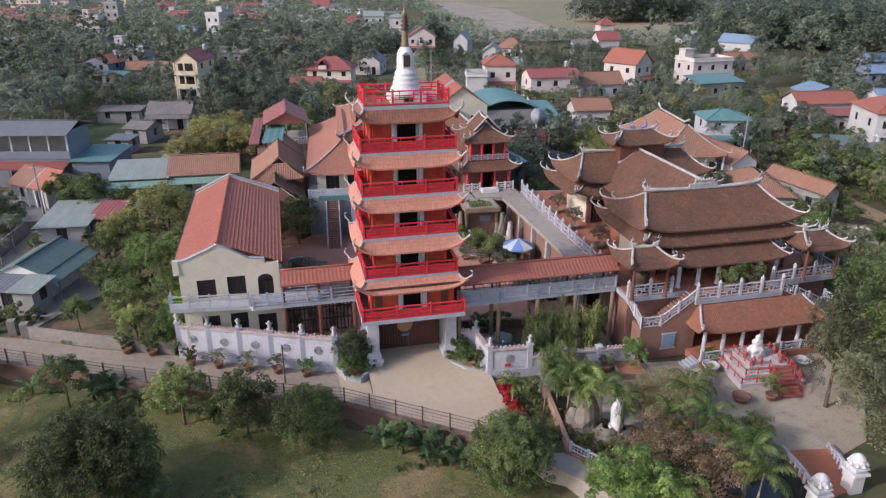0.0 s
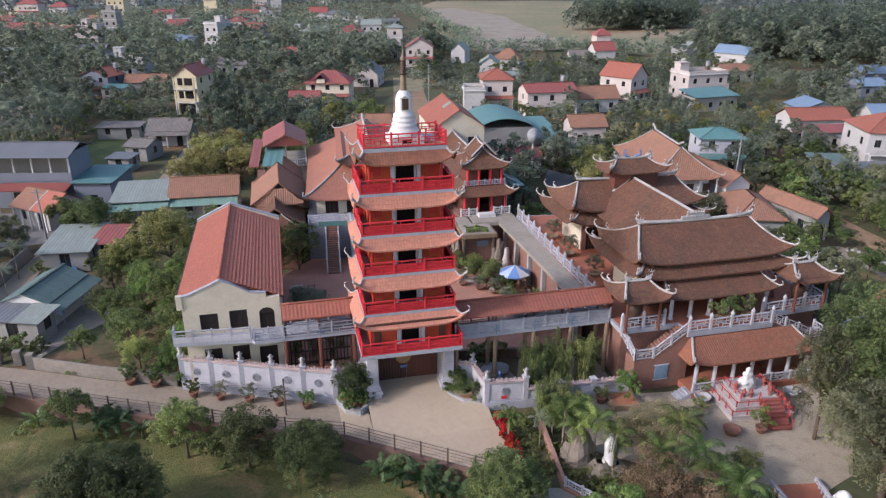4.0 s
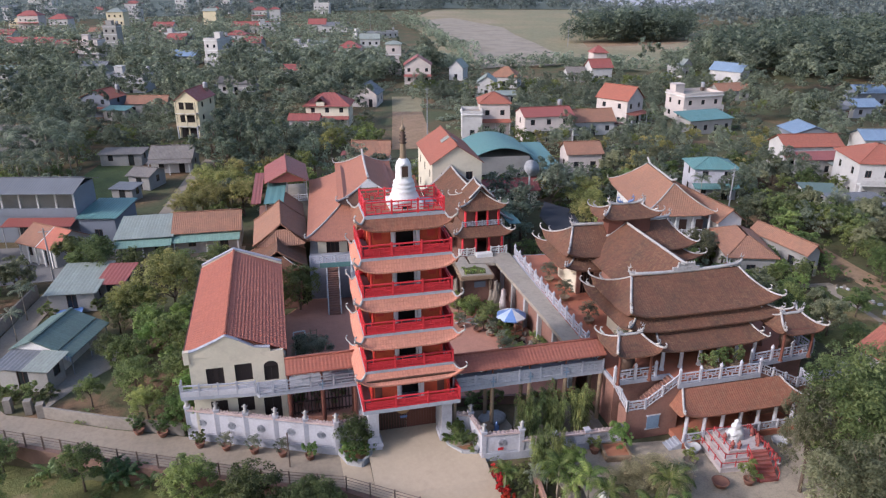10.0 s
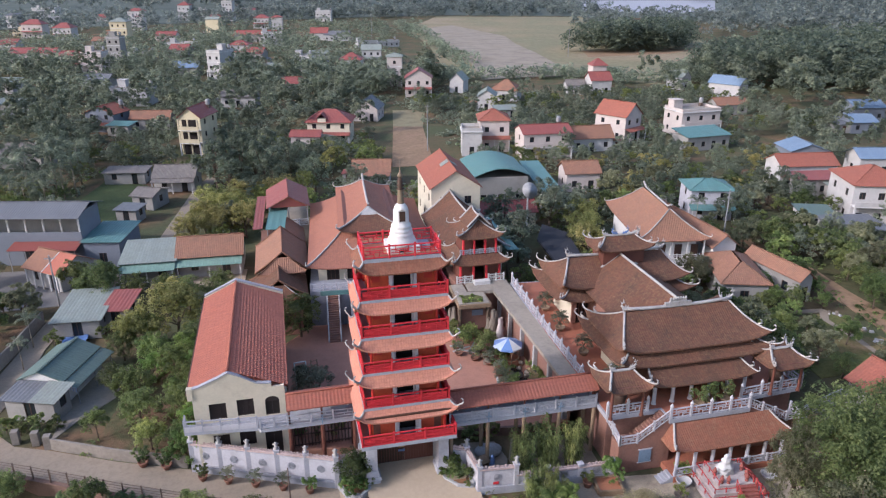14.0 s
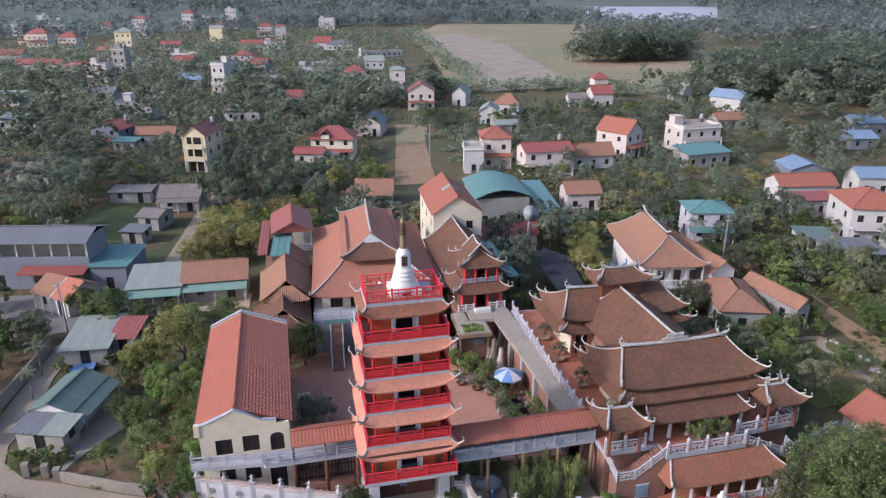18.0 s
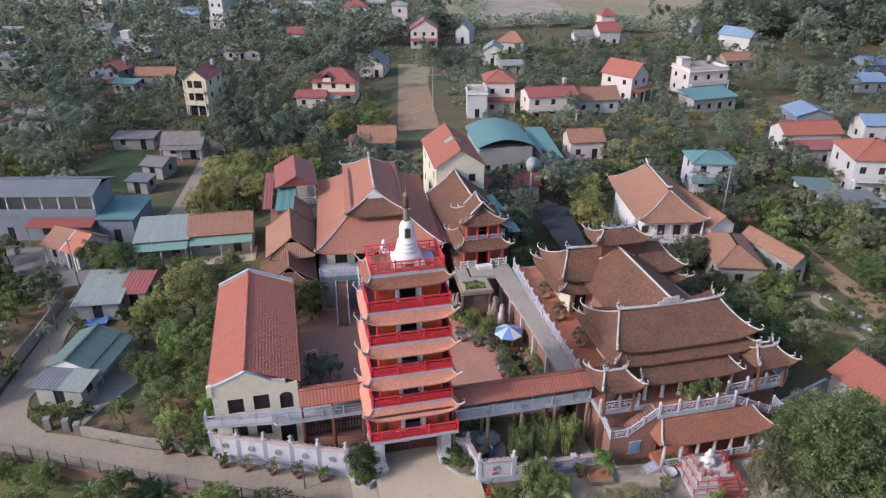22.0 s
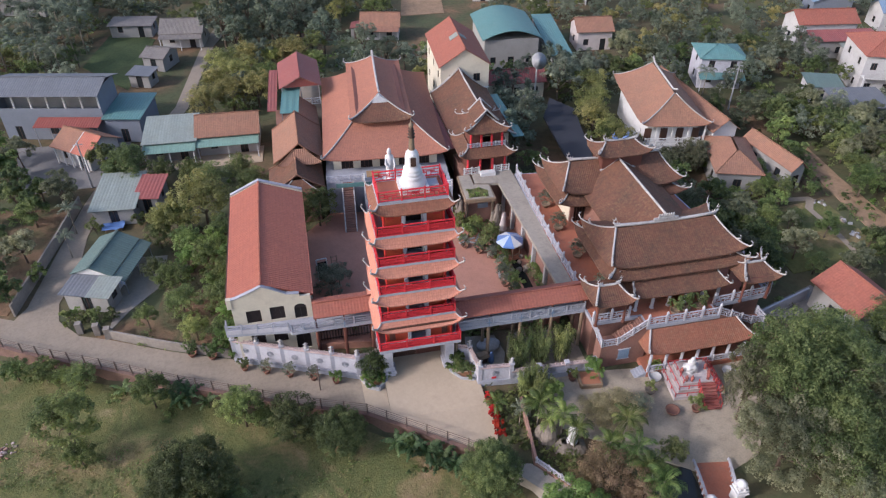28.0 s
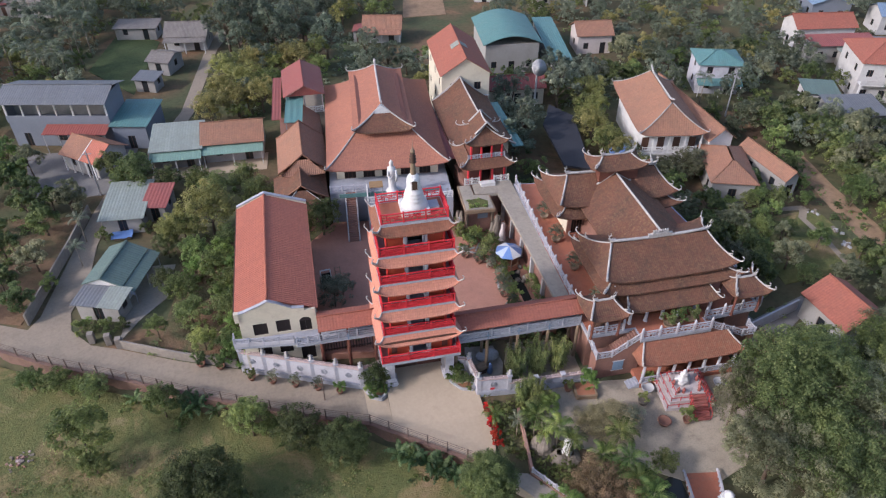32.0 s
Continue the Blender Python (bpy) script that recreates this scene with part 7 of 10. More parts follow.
part("balcony", Mesh().box(-4.0, 0.5, 2.5, 4.0, 1.4, 2.8), M_WHITE, hd)
for i in range(4):
    x = -3.4 + i * 2.27
    part("dark_door", Mesh().box(x - 0.5, 1.33, 2.85, x + 0.5, 1.395, 4.9), M_DARKWOOD, hd)
    part("column", Mesh().box(x + 0.9, 0.6, 0.0, x + 1.1, 0.8, 5.9), M_WHITE, hd)
BLOCK.append((37, 50, 31, 50))
house(50.2, 33.0, 3.6, 19.0, 4.8, 2, "gable", T_BROWN, M_WHITE, 1, "long narrow house with brown tiled roof", 1.4, "y")
house(47.4, 23.9, 5.6, 9.5, 3.3, -18, "hip", T_BROWN, M_GREYW, 1, "grey house with an orange hipped roof", 1.7)
house(55.6, 23.2, 2.0, 9.4, 3.4, 7, "gable", T_BROWN, M_GREYW, 1, "narrow house with an orange tiled roof", 0.9, "y")
house(62.6, 55.0, 7.2, 6.5, 5.4, -16, "hip", T_TEAL, M_LILAC, 2, "two-storey house with teal roofs and balcony", 1.2, porch=True, lowroof=T_TEAL)
house(92.5, 68.2, 11.5, 6.0, 4.6, -8, "gable", T_PLAIN, M_WHITE, 1, "white house with orange tiled roof", 1.6, "x", 0.4, True, lowroof=T_REDSH)
house(92.6, 62.2, 12.0, 3.6, 3.4, -8, "mono", T_REDSH, M_GREYW, 1, "low range under a red sheet roof", 0.7)
house(95.0, 57.6, 9.0, 3.8, 2.5, -8, "mono", T_PALET, M_GREYW, 1, "open shelter under a pale sheet roof", 0.5)
house(88.0, 46.0, 9.0, 10.0, 7.0, -20, "hip", T_PLAIN, M_WHITE, 2, "white two-storey house with bright orange hipped roof", 2.2)
house(76.5, 46.0, 5.0, 4.5, 2.8, -20, "mono", T_GREEN, M_WHITE, 1, "low white annex with green sheet roof", 0.4)
house(78.0, 38.0, 8.0, 6.0, 2.8, -10, "mono", T_GREY, M_GREYW, 1, "low grey shed with sheet roof", 0.5)
house(46.4, -3.6, 5.4, 5.8, 3.4, 6, "gable", T_PLAIN, M_GREYW, 1, "grey house with an orange tiled roof", 1.6, "y")
bk = thing("shade_net", "black shade net stretched over frames among trees", "shade net")
part("net", Mesh().slab([(26.6, 33.0), (30.0, 31.3), (33.0, 46.7), (30.6, 51.2), (27.5, 45.0)], 2.9, 3.2), M_BLACKNET, bk)
for p in ((27.0, 33.4), (29.6, 31.9), (32.6, 46.3), (30.6, 50.6)):
    part("net_post", Mesh().box(p[0] - 0.05, p[1] - 0.05, 0, p[0] + 0.05, p[1] + 0.05, 2.95), M_POLE, bk)
BLOCK.append((26, 33, 31, 51))

# farther houses
def far_house(x, y, w, d, h, r, rf, tl, wl, s, rise, ax):
    tint = {T_REDSH: "red sheet", T_PLAIN: "orange tiled", T_BROWN: "faded brown tiled", T_GREY: "grey sheet", T_GREYT: "grey tiled", T_TEAL: "teal sheet", T_PALET: "pale corrugated", T_BLUE: "blue sheet"}.get(tl, "flat parapet")
    wn = {M_YELLOW: "yellow", M_PINK: "pale pink", M_WHITE: "white", M_BLUEW: "pale blue", M_GREYW: "grey"}[wl]
    house(x, y, w, d, h, r, rf, tl, wl, s, "%s %s house with a %s roof" % (wn, ("low", "two-storey", "three-storey", "tall")[s - 1], tint), rise, ax, 0.4, s == 2 and rf != "flat", side_win=y < 160)
    BLOCK.append((x - w / 2 - 0.04 * x, x + w / 2 - 0.04 * x, y - 9, y))


o = house(-28.0, 125.4, 5.2, 9.0, 8.8, -20, "gable", T_REDSH, M_YELLOW, 3, "narrow yellow three-storey house with red roof and open loggias", 2.0, "y", 0.4)
o.children[2].data.materials[0] = M_LILAC
for k in range(3):
    z = k * 2.93
    # flat dark panel before the wall, painted as the recess's shade
    part("loggia", Mesh().box(-1.9, -0.06, z + 0.75 if k else 0.1, 1.9, -0.01, z + 2.35), M_DARK, o, "near-black panel painting the shade of an open loggia")
    for x in (-2.3, 0.0, 2.3):
        part("loggia_column", Mesh().box(x - 0.16, -1.2 if k else -0.3, z, x + 0.16, -0.95 if k else -0.07, z + 2.6), M_YELLOW, o)
    if k == 2:
        part("upper_balcony", Mesh().box(-2.5, -1.2, z - 0.1, 2.5, -0.09, z + 0.05), M_WHITE, o)
        part("upper_parapet", Mesh().box(-2.5, -1.2, z + 0.052, 2.5, -1.1, z + 0.8), M_YELLOW, o)
BLOCK.append((-34.0, -20.0, 114.0, 125.0))
o = house(4.0, 130.0, 10.5, 8.0, 5.4, -14, "hip", T_REDSH, M_CREAM, 2, "cream house under stepped red hipped roofs", 2.6, "x", 0.6, True, lowroof=T_REDSH)
m = Mesh()
for sx in (-1, 1):
    q = [(-1.5, -0.7, 7.5), (-1.5 + sx * 1.5, -0.7, 6.0), (-1.5 + sx * 1.5, 2.4, 6.0), (-1.5, 2.4, 7.5)]
    m.face(q if sx > 0 else q[::-1])
part("dormer_roof", m, T_REDSH, o)
part("dormer_gable", Mesh().box(-2.5, -0.55, 5.4, -0.5, 2.0, 6.3), M_CREAM, o)
m = Mesh()
m.grid(lambda u, v: (lerp(-7.8, -4.6, u), lerp(-3.4, 1.6, v), lerp(2.2, 3.1, v)), 2, 1, lambda u, v: (u * 3, v * 5))
m.grid(lambda u, v: (lerp(-7.8, -4.6, u), lerp(-3.4, 1.6, v), lerp(2.12, 3.02, v)), 2, 1, flip=True)
part("side_awning", m, T_REDSH, o)
for x in (-7.6, -4.9):
    part("awning_post", Mesh().box(x - 0.06, -3.2, 0, x + 0.06, -3.08, 2.2), M_WHITE, o)
BLOCK.append((-3.0, 10.0, 119.0, 130.0))
far_house(-2.0, 125.8, 7.0, 4.0, 3.0, -14, "gable", T_REDSH, M_PINK, 1, 1.0, "x")
far_house(16.6, 156.4, 7.0, 9.0, 3.6, -20, "gable", T_GREY, M_PINK, 1, 2.6, "y")
far_house(22.0, 243.8, 8.6, 8.0, 8.0, -12, "hip", T_REDSH, M_WHITE, 2, 2.4, "x")
far_house(37.0, 293.0, 9.0, 8.0, 7.0, -10, "gable", T_PALET, M_WHITE, 2, 2.0, "x")
far_house(36.2, 222.3, 5.6, 6.0, 11.0, -12, "hip", T_PALET, M_PINK, 3, 1.2, "x")
far_house(40.0, 195.5, 9.0, 8.0, 6.5, -12, "gable", T_REDSH, M_PINK, 2, 2.8, "y")
far_house(-31.0, 253.6, 6.0, 10.0, 11.0, -30, "flat", None, M_WHITE, 3, 1, "x")
far_house(-82.0, 282.2, 8.6, 7.0, 9.0, -14, "flat", None, M_PINK, 2, 1, "x")
far_house(-95.0, 308.0, 14.0, 8.0, 6.0, -14, "gable", T_REDSH, M_PINK, 2, 1.6, "x")
far_house(-78.0, 309.8, 6.0, 6.0, 13.0, -14, "flat", None, M_GREYW, 4, 1, "x")
far_house(-54.2, 199.0, 12.0, 9.0, 5.0, -14, "flat", None, M_WHITE, 1, 1, "x")
far_house(-54.5, 157.8, 8.5, 7.0, 5.0, -25, "gable", T_PLAIN, M_BLUEW, 2, 1.8, "y")
far_house(-42.0, 157.8, 10.4, 5.0, 3.2, -10, "gable", T_BROWN, M_GREYW, 1, 1.6, "x")
far_house(-49.0, 151.0, 6.0, 4.0, 2.8, -20, "mono", T_TEAL, M_GREYW, 1, 0.5, "x")
far_house(-120.0, 336.0, 22.0, 8.0, 5.0, -12, "gable", T_REDSH, M_PINK, 1, 2.0, "x")
far_house(-92.6, 404.5, 9.4, 8.0, 15.0, -12, "hip", T_PALET, M_YELLOW, 4, 2.0, "x")
far_house(-85.2, 678.0, 11.0, 10.0, 14.0, -12, "hip", T_REDSH, M_WHITE, 3, 3.0, "x")
far_house(-45.8, 668.0, 9.5, 10.0, 17.0, -12, "flat", None, M_WHITE, 4, 1, "x")
far_house(-20.0, 188.8, 11.0, 7.0, 3.4, -14, "gable", T_GREYT, M_WHITE, 1, 1.6, "x")
far_house(-17.0, 311.0, 8.5, 8.0, 5.0, -20, "gable", T_REDSH, M_GREYW, 1, 2.2, "x")
far_house(22.0, 432.0, 11.0, 8.0, 5.0, -12, "gable", T_REDSH, M_WHITE, 1, 3.0, "x")
far_house(-18.0, 431.0, 26.0, 6.0, 5.0, -14, "gable", T_REDSH, M_GREYW, 1, 2.0, "x")
far_house(-46.0, 273.0, 14.0, 8.0, 3.5, -18, "gable", T_BLUE, M_GREYW, 1, 2.0, "x")
far_house(-55.0, 355.0, 14.0, 8.0, 6.0, -14, "flat", None, M_WHITE, 2, 1, "x")
far_house(-165.0, 500.0, 14.0, 9.0, 9.0, -14, "hip", T_REDSH, M_PINK, 2, 3.0, "x")
far_house(-140.0, 474.0, 12.0, 9.0, 8.0, -14, "hip", T_REDSH, M_WHITE, 2, 3.0, "x")
far_house(-150.0, 390.0, 16.0, 9.0, 5.0, -14, "gable", T_REDSH, M_WHITE, 1, 2.4, "x")
far_house(-220.0, 738.0, 22.0, 12.0, 10.0, -12, "flat", None, M_WHITE, 2, 1, "x")
far_house(33.0, 428.0, 16.0, 8.0, 4.0, -12, "gable", T_GREY, M_WHITE, 1, 2.0, "x")
far_house(53.0, 378.0, 26.0, 5.0, 3.0, 14, "flat", None, M_WHITE, 1, 1, "x")
house(51.4, 102.6, 11.4, 7.0, 5.8, -2, "gable", T_REDSH, M_PINK, 2, "pale two-storey house with a red sheet roof", 1.4, "x", 0.3)
far_house(64.2, 106.5, 10.4, 6.0, 3.4, -2, "gable", T_BROWN, M_WHITE, 1, 2.2, "x")
far_house(79.0, 115.0, 7.0, 9.0, 6.6, 30, "gable", T_PLAIN, M_PINK, 2, 2.8, "y")
far_house(99.0, 116.5, 11.5, 8.0, 6.2, 4, "flat", None, M_PINK, 2, 1, "x")
far_house(92.0, 101.5, 12.0, 6.0, 3.4, 6, "mono", T_TEAL, M_GREYW, 1, 1.2, "x")
far_house(41.4, 111.5, 7.0, 8.0, 7.6, -12, "hip", T_PLAIN, M_PINK, 2, 2.0, "x")
far_house(35.2, 108.8, 4.6, 6.0, 5.6, -12, "flat", None, M_WHITE, 1, 1, "x")
far_house(66.0, 181.0, 9.0, 8.0, 3.6, -30, "hip", T_BROWN, M_WHITE, 1, 3.0, "x")
far_house(55.0, 201.6, 5.0, 7.0, 4.5, -30, "gable", T_PALET, M_WHITE, 1, 2.4, "y")
far_house(55.0, 164.0, 5.4, 8.0, 4.6, -20, "gable", T_PALET, M_WHITE, 1, 1.8, "y")
far_house(57.5, 151.0, 6.5, 5.0, 2.6, -5, "mono", T_PALET, M_GREYW, 1, 0.6, "x")
far_house(103.8, 186.2, 7.4, 7.0, 5.0, -4, "gable", T_REDSH, M_WHITE, 1, 2.4, "x")
far_house(104.5, 190.0, 5.0, 5.0, 9.6, -4, "hip", T_REDSH, M_PINK, 2, 2.2, "x")
far_house(96.0, 190.0, 6.5, 5.0, 3.0, -6, "gable", T_GREYT, M_WHITE, 1, 1.6, "x")
far_house(146.0, 165.5, 6.5, 11.0, 5.0, 30, "gable", T_BLUE, M_WHITE, 1, 2.2, "y")
far_house(139.0, 189.5, 5.0, 7.0, 4.6, 20, "gable", T_PALET, M_WHITE, 1, 2.0, "y")
far_house(143.0, 109.0, 7.0, 8.0, 3.0, -10, "gable", T_BLUE, M_BLUEW, 1, 1.4, "x")
far_house(157.0, 122.5, 9.0, 8.0, 4.0, -10, "gable", T_BLUE, M_BLUEW, 1, 1.6, "x")
far_house(125.0, 140.6, 10.0, 6.0, 3.2, -2, "gable", T_BROWN, M_GREYW, 1, 1.6, "x")
far_house(104.0, 82.0, 8.0, 8.0, 3.6, -14, "gable", T_BLUE, M_BLUEW, 1, 1.4, "y")
far_house(98.0, 58.0, 7.0, 6.0, 3.0, -20, "mono", T_GREY, M_WHITE, 1, 0.8, "x")
far_house(112.0, 72.0, 7.0, 6.0, 4.0, -14, "gable", T_BLUE, M_WHITE, 1, 1.4, "x")
far_house(-63.0, 120.0, 9.0, 6.0, 3.4, -16, "gable", T_GREYT, M_GREYW, 1, 1.6, "x")
far_house(-92.0, 165.0, 9.0, 6.0, 3.4, -16, "gable", T_PALET, M_WHITE, 1, 1.4, "x")
far_house(-86.0, 190.0, 12.0, 7.0, 3.4, -16, "mono", T_PALET, M_WHITE, 1, 0.8, "x")
far_house(-72.0, 237.0, 10.0, 7.0, 4.0, -16, "gable", T_GREY, M_WHITE, 1, 1.6, "x")
far_house(-105.0, 238.0, 12.0, 7.0, 4.0, -16, "mono", T_PALET, M_WHITE, 1, 0.8, "x")
far_house(-2.0, 215.0, 8.0, 6.0, 3.4, -16, "gable", T_REDSH, M_WHITE, 1, 1.8, "x")
far_house(-10.0, 262.0, 10.0, 7.0, 4.0, -16, "mono", T_PALET, M_WHITE, 1, 0.8, "x")
far_house(4.0, 275.0, 8.0, 7.0, 6.0, -16, "flat", None, M_WHITE, 2, 1, "x")
far_house(12.0, 300.0, 9.0, 7.0, 5.0, -16, "mono", T_PALET, M_WHITE, 1, 0.9, "x")
far_house(-25.0, 345.0, 10.0, 8.0, 6.0, -14, "hip", T_REDSH, M_WHITE, 2, 2.0, "x")
far_house(-70.0, 420.0, 12.0, 8.0, 6.0, -14, "gable", T_REDSH, M_PINK, 2, 2.0, "x")
far_house(-110.0, 560.0, 12.0, 9.0, 9.0, -14, "flat", None, M_WHITE, 3, 1, "x")
far_house(-15.0, 560.0, 12.0, 9.0, 8.0, -14, "hip", T_REDSH, M_WHITE, 2, 2.4, "x")
far_house(40.0, 640.0, 14.0, 9.0, 9.0, -14, "flat", None, M_WHITE, 2, 1, "x")
far_house(-130.0, 690.0, 14.0, 10.0, 9.0, -14, "hip", T_REDSH, M_WHITE, 2, 2.4, "x")


# ---- trees and plants ----
rng = np.random.default_rng(7)


def leaf_cloud(centres, radii, per, size, flat=0.6, jitter=0.55, droop=0.2):
    """Leaf-sized quads scattered in clumps: arrays of corner points."""
    c = np.repeat(centres, per, axis=0)
    r = np.repeat(radii, per)[:, None]
    p = rng.normal(size=c.shape)
    p /= np.linalg.norm(p, axis=1)[:, None]
    p *= (0.35 + 0.65 * rng.random((len(c), 1)) ** 0.5) * r
    p[:, 2] = np.where(rng.random(len(p)) < 0.6, np.abs(p[:, 2]), p[:, 2]) * flat
    p += c
    out = (p - c) / r
    n = out * 1.1 + rng.normal(size=p.shape) * 0.45 + np.array([0, 0, 1.0])
    n /= np.linalg.norm(n, axis=1)[:, None]
    a = np.cross(n, rng.normal(size=p.shape))
    a /= np.linalg.norm(a, axis=1)[:, None]
    b = np.cross(n, a)
    s = size * (0.6 + jitter * 1.2 * rng.random((len(p), 1)))
    a, b = a * s, b * s * 0.55
    tip = -np.array([[0, 0, 1.0]]) * s * droop
    return np.stack([p - a + tip, p - b, p + a + tip, p + b], axis=1)


def quads_mesh(name, q, mat):
    n = len(q)
    me = bpy.data.meshes.new(name)
    me.vertices.add(n * 4)
    me.vertices.foreach_set("co", q.reshape(-1).astype(np.float32))
    me.loops.add(n * 4)
    me.loops.foreach_set("vertex_index", np.arange(n * 4, dtype=np.int32))
    me.polygons.add(n)
    me.polygons.foreach_set("loop_start", np.arange(0, n * 4, 4, dtype=np.int32))
    me.update(calc_edges=True)
    me.materials.append(mat)
    return me


def tris_mesh(name, q, mat):
    """Three-cornered leaves, for trees that stay far off."""
    t = np.stack([q[:, 0], q[:, 2], q[:, 3] * 1.5 - q[:, 1] * 0.5], axis=1)
    n = len(t)
    me = bpy.data.meshes.new(name)
    me.vertices.add(n * 3)
    me.vertices.foreach_set("co", t.reshape(-1).astype(np.float32))
    me.loops.add(n * 3)
    me.loops.foreach_set("vertex_index", np.arange(n * 3, dtype=np.int32))
    me.polygons.add(n)
    me.polygons.foreach_set("loop_start", np.arange(0, n * 3, 3, dtype=np.int32))
    me.update(calc_edges=True)
    me.materials.append(mat)
    return me


def crown(h, r, clumps, per, size, shape="round", low=0.35):
    """Boughs carry small leaf clumps on their outer sides, so that the outline is lumpy and light falls into the gaps."""
    lobes = max(4, clumps // (14 if r > 4 else 7))
    zc, zr = h * (1 + low) / 2, h * (1 - low) / 2
    cs, rad = [], []
    for i in range(lobes):
        a = i * 2.4 + rng.normal() * 0.25
        z = 1 - 1.75 * (i + 0.5) / lobes
        w = math.sqrt(max(0.0, 1 - z * z))
        k = (0.52 if r > 4 else 0.44) + 0.2 * rng.random()
        if shape == "tall":
            w, k = 0.9, 0.45 + 0.3 * rng.random()
        if shape == "cone":
            w, k = 0.9 * (1 - 0.42 * (z + 1)), 0.7
        c = np.array([math.cos(a) * w * r * k, math.sin(a) * w * r * k, zc + z * zr * (0.62 if shape == "round" else 0.85)])
        lr = r * (0.38 + 0.16 * rng.random())
        lz = min(lr, zr * 0.5)
        for j in range(max(2, clumps // lobes)):
            d = rng.normal(size=3) + np.array([math.cos(a) * w, math.sin(a) * w, 0.5 + z * 0.7]) * 0.9
            d /= np.linalg.norm(d)
            cs.append(c + d * np.array([lr, lr, lz]) * (0.75 + 0.3 * rng.random()))
            rad.append(r * ((0.085 + 0.075 * rng.random()) if r > 3.4 else (0.13 + 0.1 * rng.random())))
    for i in range(clumps // 3):
        d = rng.normal(size=3)
        d *= 0.55 * rng.random() ** 0.4 / np.linalg.norm(d)
        cs.append(np.array([d[0] * r, d[1] * r, zc + (abs(d[2]) * 1.25 + 0.05) * zr * (0.6 if shape == "cone" else 1.0)]))
        rad.append(r * (0.16 + 0.1 * rng.random()))
    cs, rad = np.array(cs), np.array(rad)
    cs[:, 2] = np.maximum(cs[:, 2], h * low * 0.7)
    return leaf_cloud(cs, rad, per, size, 0.75), cs


def trunk_mesh(h, r0, cs, limbs=6, low=0.35, base=None):
    m = Mesh()
    m.smooth = True
    base = base or M_BARK
    bend = rng.normal(size=2) * h * 0.03
    top = h * (low + 0.25)
    m.tube([(0, 0, -0.3), (bend[0] * 0.4, bend[1] * 0.4, top * 0.5), (bend[0], bend[1], top)], [r0 * 1.2, r0 * 0.85, r0 * 0.5], 7)
    for i in range(min(limbs, len(cs))):
        c = cs[i * len(cs) // limbs]
        z0 = top * (0.55 + 0.4 * rng.random())
        s = Vector((bend[0] * z0 / top, bend[1] * z0 / top, z0))
        e = Vector(c)
        mid = s.lerp(e, 0.5) + Vector((0, 0, 0.08 * h))
        m.tube([s, mid, e], [r0 * 0.42, r0 * 0.28, r0 * 0.1], 5)
    me = m.data("trunk")
    me.materials.append(base)
    return me


class Tree:
    def __init__(self, name, label, mat, h, r, clumps, per, size, shape="round", low=0.35, r0=0.16):
        q, cs = crown(h, r, clumps, max(12, int(per * 0.95)), size * (0.95 if size < 0.18 else 0.92), shape, low)
        self.name, self.label, self.h, self.r = name, label, h, r
        self.q, self.mat = q, mat
        self.leaf = tris_mesh("crown", q, mat)
        self.wood = trunk_mesh(h, r0, cs, 22 if mat == F_DRY else 8, low)
        self.first = None

    def put(self, x, y, z=None, s=1.0, rot=None, sz=None):
        rot = rng.random() * 360 if rot is None else rot
        z = ground_z(x, y) - 0.05 if z is None else z
        m = pose(x, y, z, 0, 0, rot) @ Matrix.Diagonal((s, s, sz or s, 1))
        if self.first is None:
            o = thing(self.name, self.label, "tree")
            part("trunk", self.wood, None, o)
            part("crown", self.leaf, None, o)
            self.first = o
            o.matrix_basis = m
            return o
        o = copy_thing(self.first, Matrix.Identity(4))
        o.matrix_basis = m
        return o


NEAR = [Tree("tree", "dense dark green orchard tree", F_DARK, 5.0, 2.4, 96, 52, 0.112, "round", 0.2, 0.13),
        Tree("tree", "leafy green fruit tree", F_MID, 4.6, 2.3, 92, 50, 0.112, "round", 0.22, 0.12),
        Tree("tree", "loose green orchard tree with bare lower trunk", F_MID, 5.0, 2.0, 78, 50, 0.105, "round", 0.36, 0.1),
        Tree("tree", "dark rounded evergreen tree", F_DARK, 5.4, 2.7, 108, 52, 0.118, "round", 0.16, 0.15)]
ORCH = [Tree("tree", "dense dark green orchard tree", F_DARK, 5.0, 2.4, 42, 50, 0.2, "round", 0.22, 0.13),
        Tree("tree", "leafy green fruit tree", F_MID, 4.6, 2.3, 42, 50, 0.19, "round", 0.25, 0.12),
        Tree("tree", "loose green orchard tree with bare lower trunk", F_GREYG, 5.0, 2.0, 35, 48, 0.19, "round", 0.42, 0.1),
        Tree("tree", "dusty rounded evergreen tree", F_GREYG, 5.4, 2.7, 42, 50, 0.21, "round", 0.18, 0.15)]
YEL = [Tree("tree", "round yellow-green blossoming tree", F_YEL, 6.0, 2.9, 96, 56, 0.13, "round", 0.2, 0.16),
       Tree("tree", "yellowing tree with rounded crown", F_YEL, 5.4, 2.6, 90, 52, 0.125, "round", 0.22, 0.14)]
BRIGHT = Tree("tree", "bright green young-leaved tree", F_BRIGHT, 5.0, 2.4, 66, 110, 0.1, "round", 0.2, 0.12)
GREYT = Tree("tree", "thin grey-green tree with sparse leaves", F_GREY, 4.4, 2.4, 63, 75, 0.09, "round", 0.25, 0.09)
DRYT = Tree("tree", "half-bare tree with dry brown leaves", F_DRY, 4.4, 2.6, 70, 60, 0.08, "round", 0.12, 0.09)
